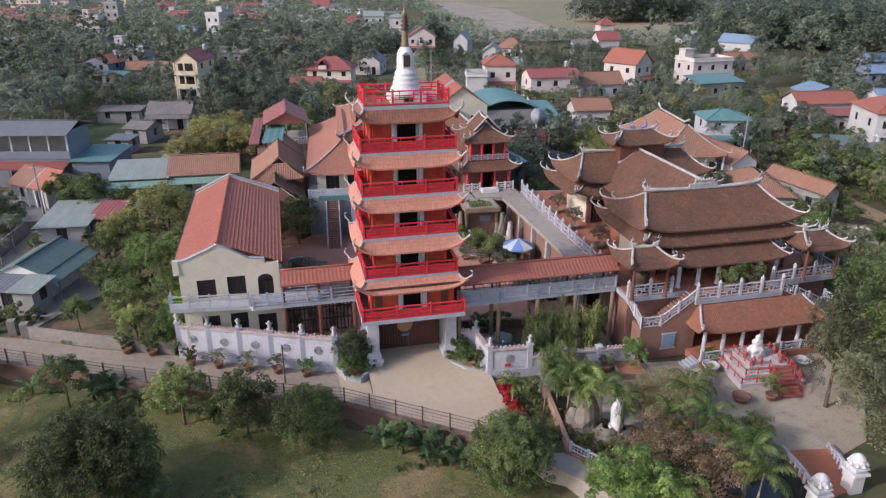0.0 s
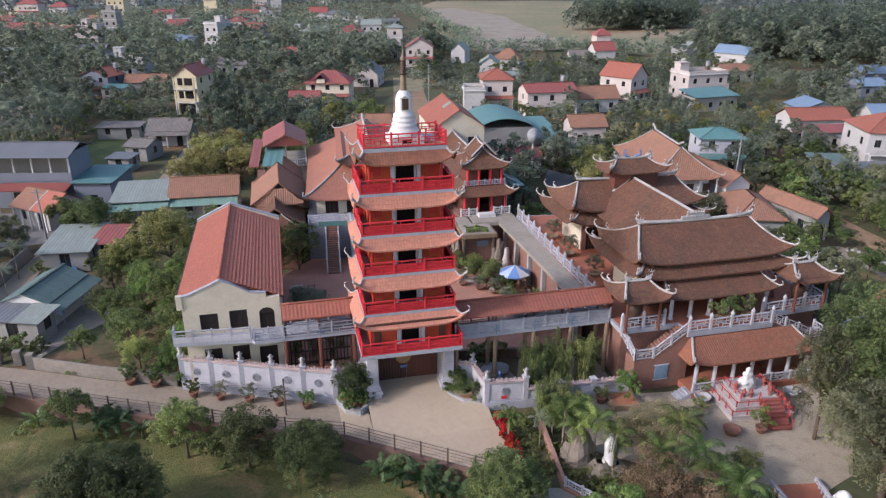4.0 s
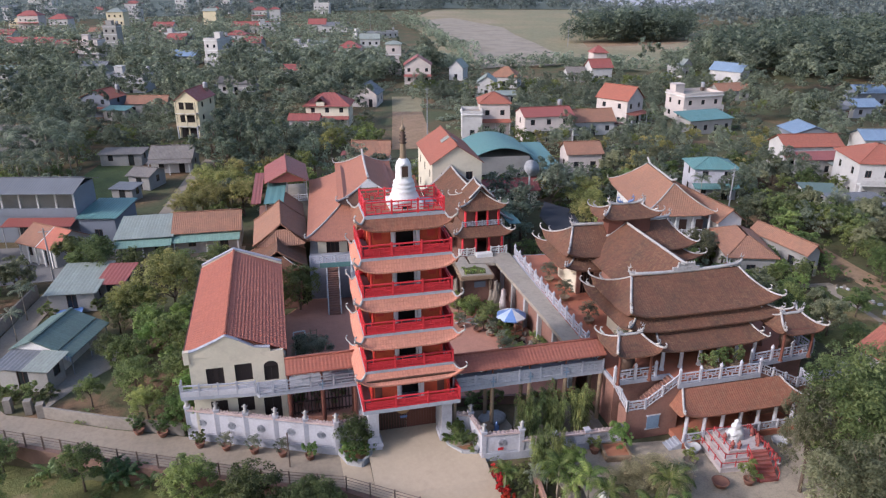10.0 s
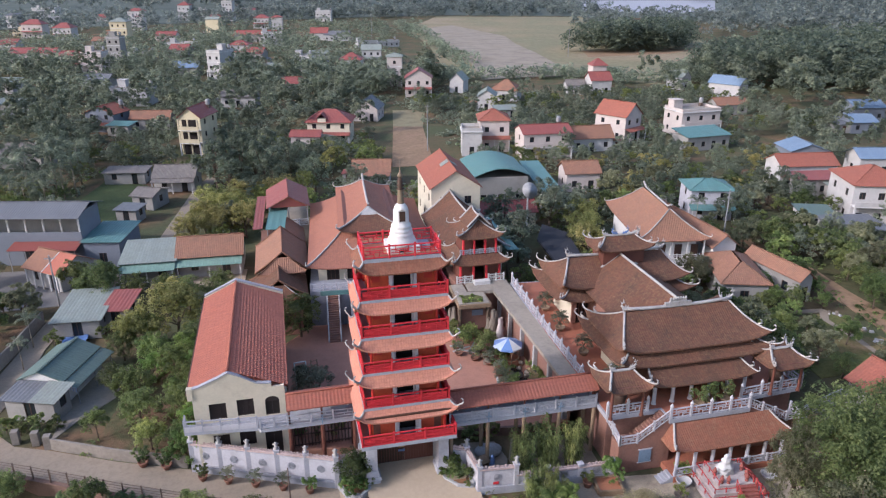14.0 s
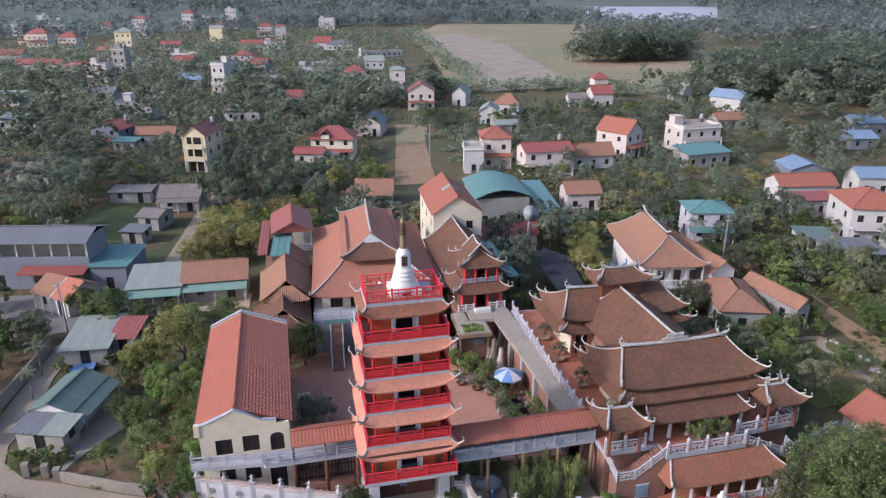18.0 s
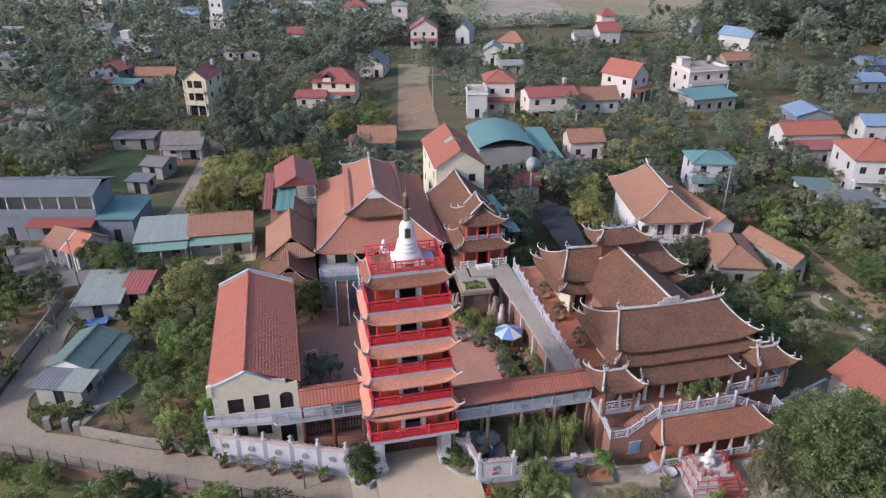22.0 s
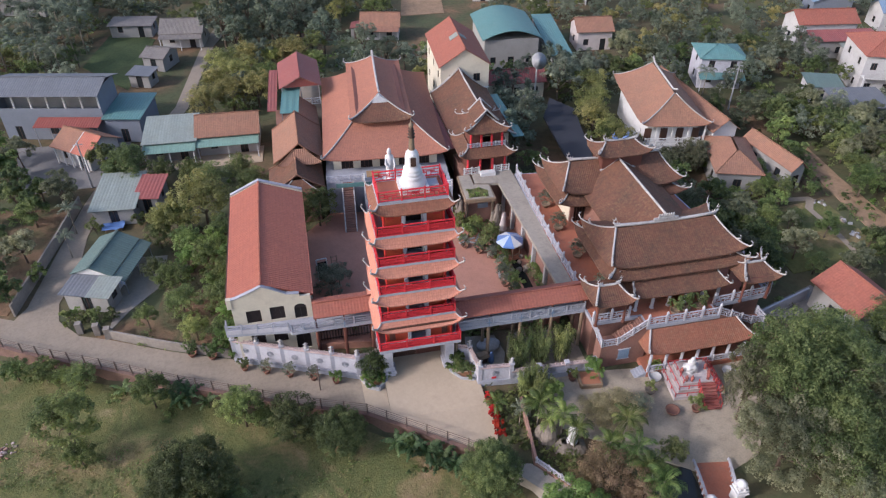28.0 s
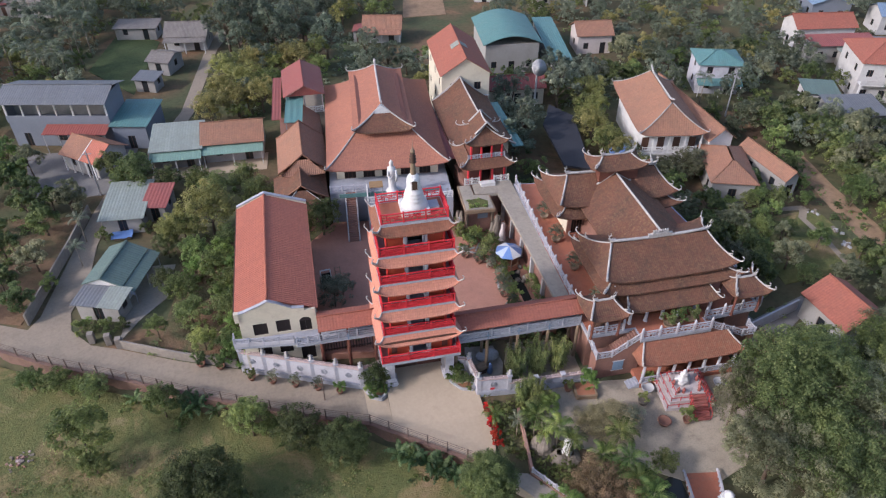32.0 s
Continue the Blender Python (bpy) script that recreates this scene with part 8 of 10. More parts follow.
TWIG = Tree("tree", "nearly bare shrub with pale withered leaves", F_TWIG, 3.0, 3.0, 91, 100, 0.075, "round", 0.1, 0.07)
BIG = Tree("tree", "large spreading green tree with dense crown", F_MID, 11.0, 5.6, 320, 62, 0.135, "round", 0.2, 0.32)
BIG2 = Tree("tree", "large fresh green spreading tree", F_FRESH, 10.5, 5.2, 330, 68, 0.13, "round", 0.2, 0.3)
BIG3 = Tree("tree", "large olive tree with loose dusty crown", F_GREYG, 9.5, 4.8, 260, 56, 0.13, "round", 0.25, 0.26)
# F_VILL and F_VILD crowns carry haze in their leaf colour
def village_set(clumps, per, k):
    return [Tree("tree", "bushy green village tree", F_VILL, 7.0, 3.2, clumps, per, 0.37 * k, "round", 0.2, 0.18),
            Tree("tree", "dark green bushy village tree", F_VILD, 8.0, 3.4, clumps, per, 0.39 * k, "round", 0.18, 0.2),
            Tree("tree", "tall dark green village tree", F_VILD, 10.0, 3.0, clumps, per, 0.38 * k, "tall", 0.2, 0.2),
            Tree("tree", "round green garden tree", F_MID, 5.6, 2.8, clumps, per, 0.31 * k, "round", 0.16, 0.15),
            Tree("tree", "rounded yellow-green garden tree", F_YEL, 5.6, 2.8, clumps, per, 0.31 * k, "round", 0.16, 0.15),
            Tree("tree", "tall bushy tree with haze-paled green leaves", F_VILL, 9.0, 4.0, clumps, per, 0.43 * k, "round", 0.16, 0.22)]


MIDS = village_set(36, 42, 0.62)
MIDF = village_set(30, 26, 0.85)
FIELDT = Tree("tree", "broad dense rounded evergreen tree in the field", F_DARK, 6.4, 3.7, 460, 62, 0.1, "round", 0.06, 0.2)
BUSH = [Tree("shrub", "low clipped garden shrub", F_DARK, 1.5, 0.8, 28, 40, 0.07, "round", 0.0, 0.04),
        Tree("shrub", "loose green garden shrub", F_MID, 1.7, 0.9, 28, 40, 0.075, "round", 0.0, 0.04),
        Tree("shrub", "bright green flowering shrub", F_BRIGHT, 1.3, 0.8, 24, 40, 0.07, "round", 0.0, 0.04)]

# field edge, below the road
NEAR[2].put(-16.5, -0.9, s=0.95)
NEAR[3].put(-12.2, -3.0, s=0.82, sz=0.92)
FIELDT.put(-8.1, -5.2, s=0.62, sz=0.68)
NEAR[2].put(-24.9, 3.2, s=0.85)
NEAR[1].put(-38.4, 9.6, s=0.6)
NEAR[1].put(-35.6, 8.8, s=0.65)
NEAR[0].put(-31.8, 7.2, s=0.62)
NEAR[1].put(-33.6, 8.0, s=0.5)
NEAR[2].put(-31.2, -0.4, s=1.35, rot=40)
NEAR[1].put(-30.4, -2.2, s=0.6)
FIELDT.put(-20.4, -8.2, s=0.98)
NEAR[0].put(-17.4, -9.6, s=0.6)
BRIGHT.put(-16.9, -10.4, s=0.4)
NEAR[0].put(-17.9, 0.6, s=0.55)
NEAR[1].put(-14.6, -1.2, s=0.5)
NEAR[0].put(-10.0, -3.4, s=0.55)
FIELDT.put(3.6, -12.0, z=LOW, s=0.68, sz=0.78)
NEAR[2].put(-2.4, -6.9, s=0.4)
# orchard west of the cream house
for x, y, s, k in ((-24.0, 18.6, 0.95, 1), (-26.2, 13.2, 0.7, 2), (-20.2, 22.0, 1.0, 1), (-21.2, 10.4, 0.75, 1), (-26.4, 27.6, 0.8, 0), (-19.0, 14.5, 0.85, 0), (-18.6, 18.5, 0.95, 1), (-18.3, 9.2, 0.8, 1), (-22.6, 14.4, 0.8, 3), (-23.0, 25.4, 0.95, 1),
                   (-18.8, 26.6, 0.95, 0), (-24.6, 30.6, 1.0, 1), (-20.6, 38.5, 1.0, 3), (-17.0, 41.0, 0.95, 0), (-23.4, 41.4, 1.0, 1), (-15.2, 36.5, 0.95, 3), (-27.4, 42.6, 0.9, 0), (-31.6, 43.6, 1.15, 3), (-34.0, 44.4, 0.7, 1), (-16.0, 30.0, 0.8, 1), (-26.2, 21.2, 0.7, 0)):
    NEAR[k].put(x, y, s=s * 0.88)
YEL[0].put(-21.2, 31.2, s=1.2)
YEL[1].put(36.6, 35.5, s=0.9)
YEL[0].put(37.2, 31.5, s=0.7)
for i, (x, y) in enumerate([(38.5, 12.5), (40.5, 18.0), (44.0, 17.5), (44.5, 12.0), (47.0, 6.5), (40.0, 5.5), (50.5, 15.5), (46.5, 15.5), (42.5, 10.5), (38.6, 6.4), (36.9, 13.5), (36.8, 19.0)]):
    NEAR[i % 2].put(x, y, s=0.5 + 0.05 * (i * 5 % 6))
for i, (x, y) in enumerate([(44.2, 22.8), (46.0, 22.0), (48.6, 21.6), (50.4, 22.6), (52.6, 21.2), (51.2, 26.4), (51.8, 28.8), (56.8, 21.0), (57.4, 9.5), (58.0, 24.5), (58.8, 27.6), (63.0, 19.6), (62.6, 11.6), (64.8, 15.2), (65.4, 24.4), (66.6, 28.0)]):
    NEAR[i % 2].put(x, y, s=0.45 + 0.06 * (i * 7 % 6) + (0.25 if x > 62 else 0.0))
YEL[1].put(-25.4, 29.4, s=0.9)
BRIGHT.put(-17.6, 7.8, s=0.75)
GREYT.put(-7.2, 13.5, z=0.75, s=0.85)
GREYT.put(-6.2, 15.2, z=0.75, s=0.6)
NEAR[0].put(-7.4, 27.2, z=0.75, s=1.05)
for x, y, s in ((-8.4, 8.2, 1.2), (-6.8, 8.4, 1.0), (-5.2, 8.0, 1.1), (-4.4, 9.4, 0.9)):
    BUSH[0].put(x, y, 0.76, s)
NEAR[0].put(-9.6, 27.5, z=0.5, s=0.7)
# beyond the lane
for x, y, s, k in ((-41.5, 20.5, 0.8, 0), (-44.5, 24.5, 0.9, 1), (-41.5, 28.0, 0.8, 3), (-46.0, 31.5, 0.9, 0), (-42.0, 35.5, 1.0, 1), (-39.8, 40.0, 0.9, 3), (-45.0, 39.5, 0.9, 0), (-48.5, 36.0, 0.9, 1), (-50.0, 26.0, 1.0, 3), (-49.0, 47.0, 1.0, 0), (-50.5, 53.0, 1.1, 1), (-47.5, 20.5, 0.7, 2), (-54.0, 45.0, 1.1, 3), (-39.2, 24.0, 0.5, 1)):
    ORCH[k].put(x, y, s=s)
# big trees at the garden's east side
BIG2.put(31.2, -11.8, s=0.98, rot=30, sz=1.12)
BIG3.put(27.2, -10.6, s=0.5, rot=140, sz=0.9)
BIG.put(37.0, -8.4, s=0.6, sz=0.75)
BIG3.put(41.2, -9.6, s=0.65)
BIG3.put(26.9, -16.9, s=0.86, rot=80)
BIG2.put(31.4, -18.6, s=0.85)
BIG3.put(37.2, -12.6, s=0.9)
BIG.put(43.4, -10.5, s=0.85)
BIG3.put(36.0, -18.6, s=0.85)
BIG.put(41.5, -17.0, s=0.85)
BIG3.put(47.5, -6.5, s=0.75)
DRYT.put(35.0, -3.8, s=0.9)
BIG3.put(44.0, 30.4, s=0.5)
BIG3.put(41.4, 31.4, s=0.36)
GREYT.put(46.6, 31.0, s=0.9)
BIG3.put(29.8, -22.5, s=0.7)
NEAR[0].put(19.4, -13.4, s=0.5)
BRIGHT.put(9.0, -17.2, s=1.1)
BRIGHT.put(11.2, -18.6, s=0.85)
DRYT.put(12.6, -14.6, s=0.95)
DRYT.put(13.6, -17.2, s=0.95)
DRYT.put(10.8, -14.6, s=0.6)
TWIG.put(16.6, -8.4, s=0.88)
TWIG.put(14.8, -7.4, s=0.6)
GREYT.put(18.6, -8.0, s=0.5)


def bamboo(label, h, n, spread):
    """A clump of thin leaning culms, each with narrow drooping leaves along its upper part."""
    o = thing("bamboo", label, "bamboo")
    q = []
    for i in range(n):
        a, r = 2.4 * i + rng.normal() * 0.3, spread * math.sqrt((i + 0.5) / n)
        hh = h * (0.62 + 0.38 * rng.random())
        b = np.array([r * math.cos(a), r * math.sin(a), -0.1])
        lean = np.array([math.cos(a), math.sin(a), 0]) * (0.05 + 0.07 * rng.random()) * hh
        path = [b + lean * k * k + np.array([0, 0, hh * k]) for k in (0.0, 0.35, 0.7, 1.0)]
        part("culm", Mesh().tube([tuple(p) for p in path], [0.035, 0.03, 0.02, 0.008], 5), F_MID, o)
        for k in range(90):
            f = 0.22 + 0.78 * rng.random()
            p = b + lean * f * f + np.array([0, 0, hh * f])
            t = rng.random() * 6.283
            d = np.array([math.cos(t), math.sin(t), 0])
            w = np.array([-math.sin(t), math.cos(t), 0]) * 0.045
            p = p + d * 0.3 * rng.random() * (1.25 - f)
            l = 0.22 + 0.2 * rng.random()
            q.append([p, p + d * l * 0.45 + w + np.array([0, 0, 0.02]), p + d * l - np.array([0, 0, l * 0.6]), p + d * l * 0.45 - w])
    part("leaves", quads_mesh("leaves", np.array(q), F_DARK), None, o)
    return o


bm0 = bamboo("clump of slender green bamboo behind the garden wall", 5.0, 12, 0.5)
bm0.matrix_basis = pose(9.4, 0.2, 0.0)
for x, y, s in ((9.9, -0.3, 0.9), (11.6, 0.3, 1.02), (12.1, -0.2, 0.9), (13.9, 0.0, 1.0), (14.5, 0.2, 0.9), (9.0, -1.0, 0.75), (10.0, -2.9, 0.72), (9.2, -3.3, 0.66), (10.8, -3.6, 0.7), (10.2, -4.6, 0.62), (11.4, -4.2, 0.55), (9.6, -5.4, 0.6)):
    o = copy_thing(bm0, Matrix.Identity(4))
    o.matrix_basis = pose(x, y, 0.0, 0, 0, rng.random() * 360) @ Matrix.Diagonal((s, s, s, 1))
BRIGHT.put(10.8, -4.6, s=0.4)
BRIGHT.put(11.4, -5.0, s=0.5)

# slope and orchard east and north-east of the temple
for x, y, s, k in ((41.8, 14.9, 0.8, 1), (42.5, 21.6, 0.85, 0), (39.5, 26.0, 0.9, 1), (37.6, 16.5, 0.8, 0), (38.0, 21.0, 0.9, 3), (52.8, 12.5, 0.7, 1), (67.6, 21.2, 1.0, 0), (66.4, 20.2, 0.9, 3), (61.2, 35.3, 1.0, 1), (68.2, 30.2, 1.0, 0), (69.0, 27.0, 1.0, 3), (59.4, 29.4, 0.8, 1),
                   (71.0, 34.0, 1.0, 0), (60.0, 42.0, 0.9, 3), (66.5, 40.5, 0.9, 1), (38.4, 9.5, 0.8, 0), (42.0, 8.2, 0.8, 1), (46.5, 9.5, 0.8, 3), (49.0, 14.5, 0.6, 2), (66.6, 10.6, 0.8, 1), (56.6, 9.4, 0.6, 0), (51.0, 5.0, 0.8, 3), (57.0, 4.5, 0.8, 0), (37.2, 29.0, 0.8, 1), (40.5, 30.0, 0.7, 2), (51.5, 20.0, 0.5, 1)):
    ORCH[k].put(x, y, s=s)
for x, y, s, k in ((21.4, 39.9, 0.95, 1), (22.6, 34.0, 0.8, 3), (24.5, 44.5, 1.0, 1), (22.8, 49.0, 0.9, 0), (25.0, 54.0, 1.0, 1), (33.5, 55.0, 0.95, 5), (22.4, 29.2, 0.55, 1), (20.6, 31.4, 0.5, 3), (24.5, 28.6, 0.6, 0), (36.0, 33.5, 0.7, 0), (34.5, 38.5, 0.8, 3), (35.8, 60.5, 0.9, 1)):
    MIDS[k].put(x, y, s=s)
for x, y, s, k in ((28.0, 64.6, 0.75, 3), (32.4, 65.0, 0.7, 0), (35.4, 65.6, 0.75, 1), (24.6, 66.0, 0.6, 3), (40.4, 60.6, 0.8, 0)):
    MIDS[k].put(x, y, s=s)
for x, y, s in ((35.0, 44.0, 0.9), (36.5, 48.5, 0.95), (38.5, 53.5, 1.0), (36.0, 40.0, 0.8)):
    YEL[0].put(x, y, s=s)


for x, y, s in ((-19.6, 24.4, 0.8), (-18.0, 21.0, 0.75), (-19.4, 17.0, 0.65), (-17.9, 12.2, 0.6), (-22.8, 22.6, 0.6)):
    BRIGHT.put(x, y, s=s)
# round trees beside the lane and the red loft
for x, y, s, k in ((-22.6, 61.5, 0.9, 0), (-18.6, 64.0, 1.0, 1), (-14.4, 64.5, 1.0, 0), (-17.0, 70.0, 1.05, 0), (-21.0, 68.4, 0.95, 1), (-12.6, 70.4, 1.0, 1), (-20.4, 76.0, 0.95, 0), (-16.0, 77.5, 1.05, 1), (-12.0, 78.0, 1.0, 0), (-8.0, 78.4, 1.0, 0), (-4.4, 76.0, 0.9, 1)):
    (YEL[k] if (x * 7 + y) % 3 > 1 else NEAR[1]).put(x, y, s=s * 1.05)
for x, y, s in ((-20.4, 92.0, 1.25), (-15.8, 95.0, 1.3), (-11.4, 90.4, 1.2), (-6.2, 93.4, 1.2), (-18.0, 86.6, 1.0), (-9.6, 85.0, 0.95), (-2.2, 84.5, 1.0), (-18.4, 101.0, 1.3), (-12.2, 101.0, 1.3)):
    MIDS[1].put(x, y, s=s)
for x, y, s, k in ((-46.6, 49.8, 1.1, 2), (-48.0, 47.2, 1.05, 1), (-35.2, 47.0, 0.95, 0), (-33.6, 45.0, 0.9, 1), (-32.0, 47.6, 0.8, 0), (-46.0, 43.6, 0.9, 0), (-42.4, 41.0, 0.85, 1)):
    ORCH[k].put(x, y, s=s)

for x, y, s, k in ((56, 58, 0.8, 0), (60.4, 66, 0.9, 1), (68, 62.4, 1.0, 3), (72, 56.4, 0.9, 2), (74, 66, 1.0, 0), (66.4, 48, 0.8, 1), (58, 48.6, 0.7, 2), (70.4, 44, 0.9, 0), (55, 66.4, 0.9, 3), (50, 62, 0.9, 1), (46, 60.4, 1.0, 0), (52, 71, 1.0, 3), (62.6, 74, 1.0, 2), (70, 72.4, 1.0, 1), (78, 60.6, 1.0, 3), (80, 54.6, 0.9, 0), (40.4, 28.4, 0.7, 1), (43.0, 29.8, 0.65, 3), (45.6, 30.6, 0.6, 1), (49.6, 29.0, 0.6, 0), (48.6, 18.6, 0.6, 1), (43.6, 20.6, 0.6, 0), (51.6, 24.4, 0.55, 1), (57, 40, 0.7, 3), (56, 45, 0.8, 1)):
    ORCH[k].put(x, y, s=s)

# village trees: filled in where no house, lane or yard stands
def free(x, y, r):
    return all(not (a - r < x < b + r and c - r < y < d + r) for a, b, c, d in BLOCK)


BLOCK += [(-45, 75, -95, 30)]
taken = []
JOINED = {}


def scatter(n, x0, x1, y0, y1, kinds, smin, smax, gap, lean=None, joined=False):
    k = 0
    for _ in range(n * 6):
        if k >= n:
            break
        y = y0 + (y1 - y0) * rng.random()
        f = (y - y0) / (y1 - y0)
        x = x0 + (x1 - x0) * rng.random()
        if lean and not lean(x, y):
            continue
        if not free(x, y, 1.2) or any((x - a) ** 2 + (y - b) ** 2 < gap * gap for a, b in taken[-160:]):
            continue
        taken.append((x, y))
        t = kinds[int(rng.random() * len(kinds))]
        s = smin + (smax - smin) * rng.random()
        sz = s * (0.85 + 0.35 * rng.random())
        if joined:
            a = rng.random() * 2 * math.pi
            r = np.array([[math.cos(a) * s, -math.sin(a) * s, 0], [math.sin(a) * s, math.cos(a) * s, 0], [0, 0, sz]])
            JOINED.setdefault(t.mat, []).append(t.q @ r.T + np.array([x, y, 0]))
        else:
            t.put(x, y, 0.0, s, None, sz)
        k += 1


M0, M1, M2, M3, M4, M5 = MIDS
F0, F1, F2, F3, F4, F5 = MIDF
scatter(46, -62, -13, 60, 100, [M0, M1, M0, M3, M3, M4], 0.6, 0.95, 3.0, lambda x, y: x < -42 or x > -21)
scatter(55, -100, -52, 66, 130, [M1, M2, M2, M5], 0.95, 1.4, 3.2, None, True)
scatter(90, -52, 14, 100, 132, [M0, M1, M3, M0, M3], 0.5, 0.85, 2.8, None, True)
scatter(84, 32, 104, 56, 104, [M0, M1, M3, M0, M4], 0.5, 0.85, 3.0, None, True)
scatter(40, 58, 110, 26, 60, [M0, M3, M1], 0.55, 0.9, 3.2, None, True)
scatter(40, 100, 160, 40, 110, [F0, F1, F5], 0.8, 1.2, 4.0, None, True)
scatter(130, -110, 20, 132, 200, [F0, F1, F5, F2], 0.85, 1.35, 3.6, None, True)
scatter(140, 34, 140, 104, 180, [M0, M1, M0, M3], 0.6, 0.95, 3.2, None, True)
scatter(60, 104, 220, 118, 200, [F1, F2, F5, F2], 1.0, 1.6, 4.2, None, True)
scatter(16, -12, 16, 62, 100, [M0, M1, M3, M4], 0.8, 1.1, 3.0)
scatter(26, 60, 120, -20, 30, [F0, F1, F3], 0.6, 0.95, 4.0, None, True)
scatter(14, -110, -60, 20, 66, [M0, M1, M3], 0.7, 1.0, 4.0, None, True)
scatter(70, -110, 60, 200, 270, [F0, F1, F5], 0.9, 1.4, 4.2, None, True)
BLOCK.remove((-45, 75, -95, 30))
scatter(46, 56, 84, 4, 46, [ORCH[0], ORCH[1], ORCH[3], ORCH[2]], 0.75, 1.05, 2.6, lambda x, y: not (52 < x < 65 and 6 < y < 35), joined=True)
scatter(20, 36, 62, -26, 18, [ORCH[0], ORCH[1], ORCH[3]], 0.7, 1.0, 2.6, lambda x, y: not (x < 52 and -12 < y < 7))


for (mt, qs), lb in zip(JOINED.items(), ("haze-greyed green trees between village houses", "dark green trees between village houses", "green trees between village houses", "more trees between village houses", "mixed trees between village houses", "orchard trees east of the temple", "dusty orchard trees east of the temple", "olive orchard trees east of the temple")):
    tagged(new("village_trees", tris_mesh("village_trees", np.concatenate(qs), mt)), lb, "trees", "", "stuff")


# weeds and low bushes between the trees
def undergrowth(label, n, areas, mat, lean=None, per=16, size=0.19, rmin=0.3, rmax=1.0, flat=0.6):
    cs, rs = [], []
    for x0, x1, y0, y1 in areas:
        k = int(n * (x1 - x0) * (y1 - y0) / 1000)
        for _ in range(k):
            x, y = x0 + (x1 - x0) * rng.random(), y0 + (y1 - y0) * rng.random()
            if noise.noise(Vector((x * 0.13, y * 0.13, 3.0))) < -0.12 or not free(x, y, 0.5) or (lean and not lean(x, y)):
                continue
            r = rmin + (rmax - rmin) * rng.random() ** 2
            cs.append((x, y, ground_z(x, y) + r * flat * 0.55))
            rs.append(r)
    ob = new("undergrowth", tris_mesh("undergrowth", leaf_cloud(np.array(cs), np.array(rs), per, size, flat), mat))
    return tagged(ob, label, "undergrowth", "", "stuff")


undergrowth("weeds and low bushes under the orchard trees", 420, [(-27, -17, 10, 45), (-56, -41, 18, 44), (36, 62, 8, 18), (36, 50, 18, 31), (56, 84, 4, 50), (20, 26, 28, 56), (34, 40, 36, 58), (-74, -45, 18, 38), (40, 70, -24, 4)], F_DARK)
# both sets below use the leaf colour with haze mixed in
undergrowth("haze-paled bushes between village houses", 330, [(-62, 14, 60, 130), (32, 110, 56, 130), (84, 130, -10, 60)], F_VILL, None, 14, 0.24, 0.4, 1.3)
undergrowth("haze-paled hedges and gardens farther off", 230, [(-120, 60, 130, 230), (34, 150, 130, 200)], F_VILL, None, 12, 0.38, 0.6, 2.0)
undergrowth("young weeds between village gardens", 70, [(-62, 14, 60, 130), (32, 110, 50, 130), (-56, -41, 18, 44), (56, 84, 4, 50), (-27, -17, 10, 45)], F_BRIGHT)


BLOCK_KEEP = BLOCK[:]
BLOCK[:] = []
undergrowth("low garden plants between wall and palms", 2600, [(6.2, 8.2, -9.5, -2.6), (8.8, 12.5, -8.5, -3.0), (8.6, 14.5, -13.5, -8.8)], F_MID, lambda x, y: not (x > 10.2 and y > -7.5 and y < -3.4 and x > 11.5))
undergrowth("dry leaf litter under the garden trees", 1500, [(11.0, 16.0, -20.0, -13.0)], F_DRY)
undergrowth("weeds along the foot of the field wall", 900, [(-30, -26, 4.6, 6.2), (-24, -19, 1.2, 3.4), (-14, -9, -3.2, -1.6), (-9, -4, -5.6, -4.6), (-3, 3, -9.6, -8.0)], F_MID)
undergrowth("rough grass tufts and weeds on the field", 4600, [(-48, -30, -14, 1), (-30, -18, -16, -1), (-18, -6, -18, -6), (-6, 4, -20, -11.5)], F_GRASS, lambda x, y: ret_side(x, y) > 1.2, 9, 0.11, 0.18, 0.6, 0.3)
undergrowth("taller green weeds on the field", 900, [(-48, -30, -14, 1), (-30, -18, -16, -1), (-18, -6, -18, -6), (-6, 4, -20, -11.5)], F_MID, lambda x, y: ret_side(x, y) > 1.2, 14, 0.11, 0.2, 0.7, 0.5)
BLOCK[:] = BLOCK_KEEP


# woods too far off to tell the trees apart
def woods(name, label, n, spots, mat, hmin, hmax, k=9, per_clump=6, leaf=0.115):
    q = []
    per = max(1, n // len(spots))
    for cx, cy, rx, ry in spots:
        a = rng.random(per) * 2 * math.pi
        r = np.sqrt(rng.random(per))
        x, y = cx + rx * r * np.cos(a), cy + ry * r * np.sin(a)
        for i in range(per):
            if not free(x[i], y[i], 1.0):
                continue
            h = hmin + (hmax - hmin) * rng.random()
            d = rng.normal(size=(k, 3))
            d /= np.linalg.norm(d, axis=1)[:, None]
            c = np.array([x[i], y[i], h * 0.55]) + d * np.array([h * 0.34, h * 0.34, h * 0.36])
            q.append(leaf_cloud(c, np.full(k, h * 0.2), per_clump, h * leaf))
    ob = new(name, tris_mesh(name, np.concatenate(q), mat))
    return tagged(ob, label, "woods", "", "stuff")


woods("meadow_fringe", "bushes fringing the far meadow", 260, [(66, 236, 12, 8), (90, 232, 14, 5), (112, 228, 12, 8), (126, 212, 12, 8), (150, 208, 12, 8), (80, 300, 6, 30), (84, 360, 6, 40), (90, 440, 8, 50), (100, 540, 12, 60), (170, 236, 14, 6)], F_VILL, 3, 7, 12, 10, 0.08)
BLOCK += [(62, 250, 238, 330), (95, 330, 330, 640)]
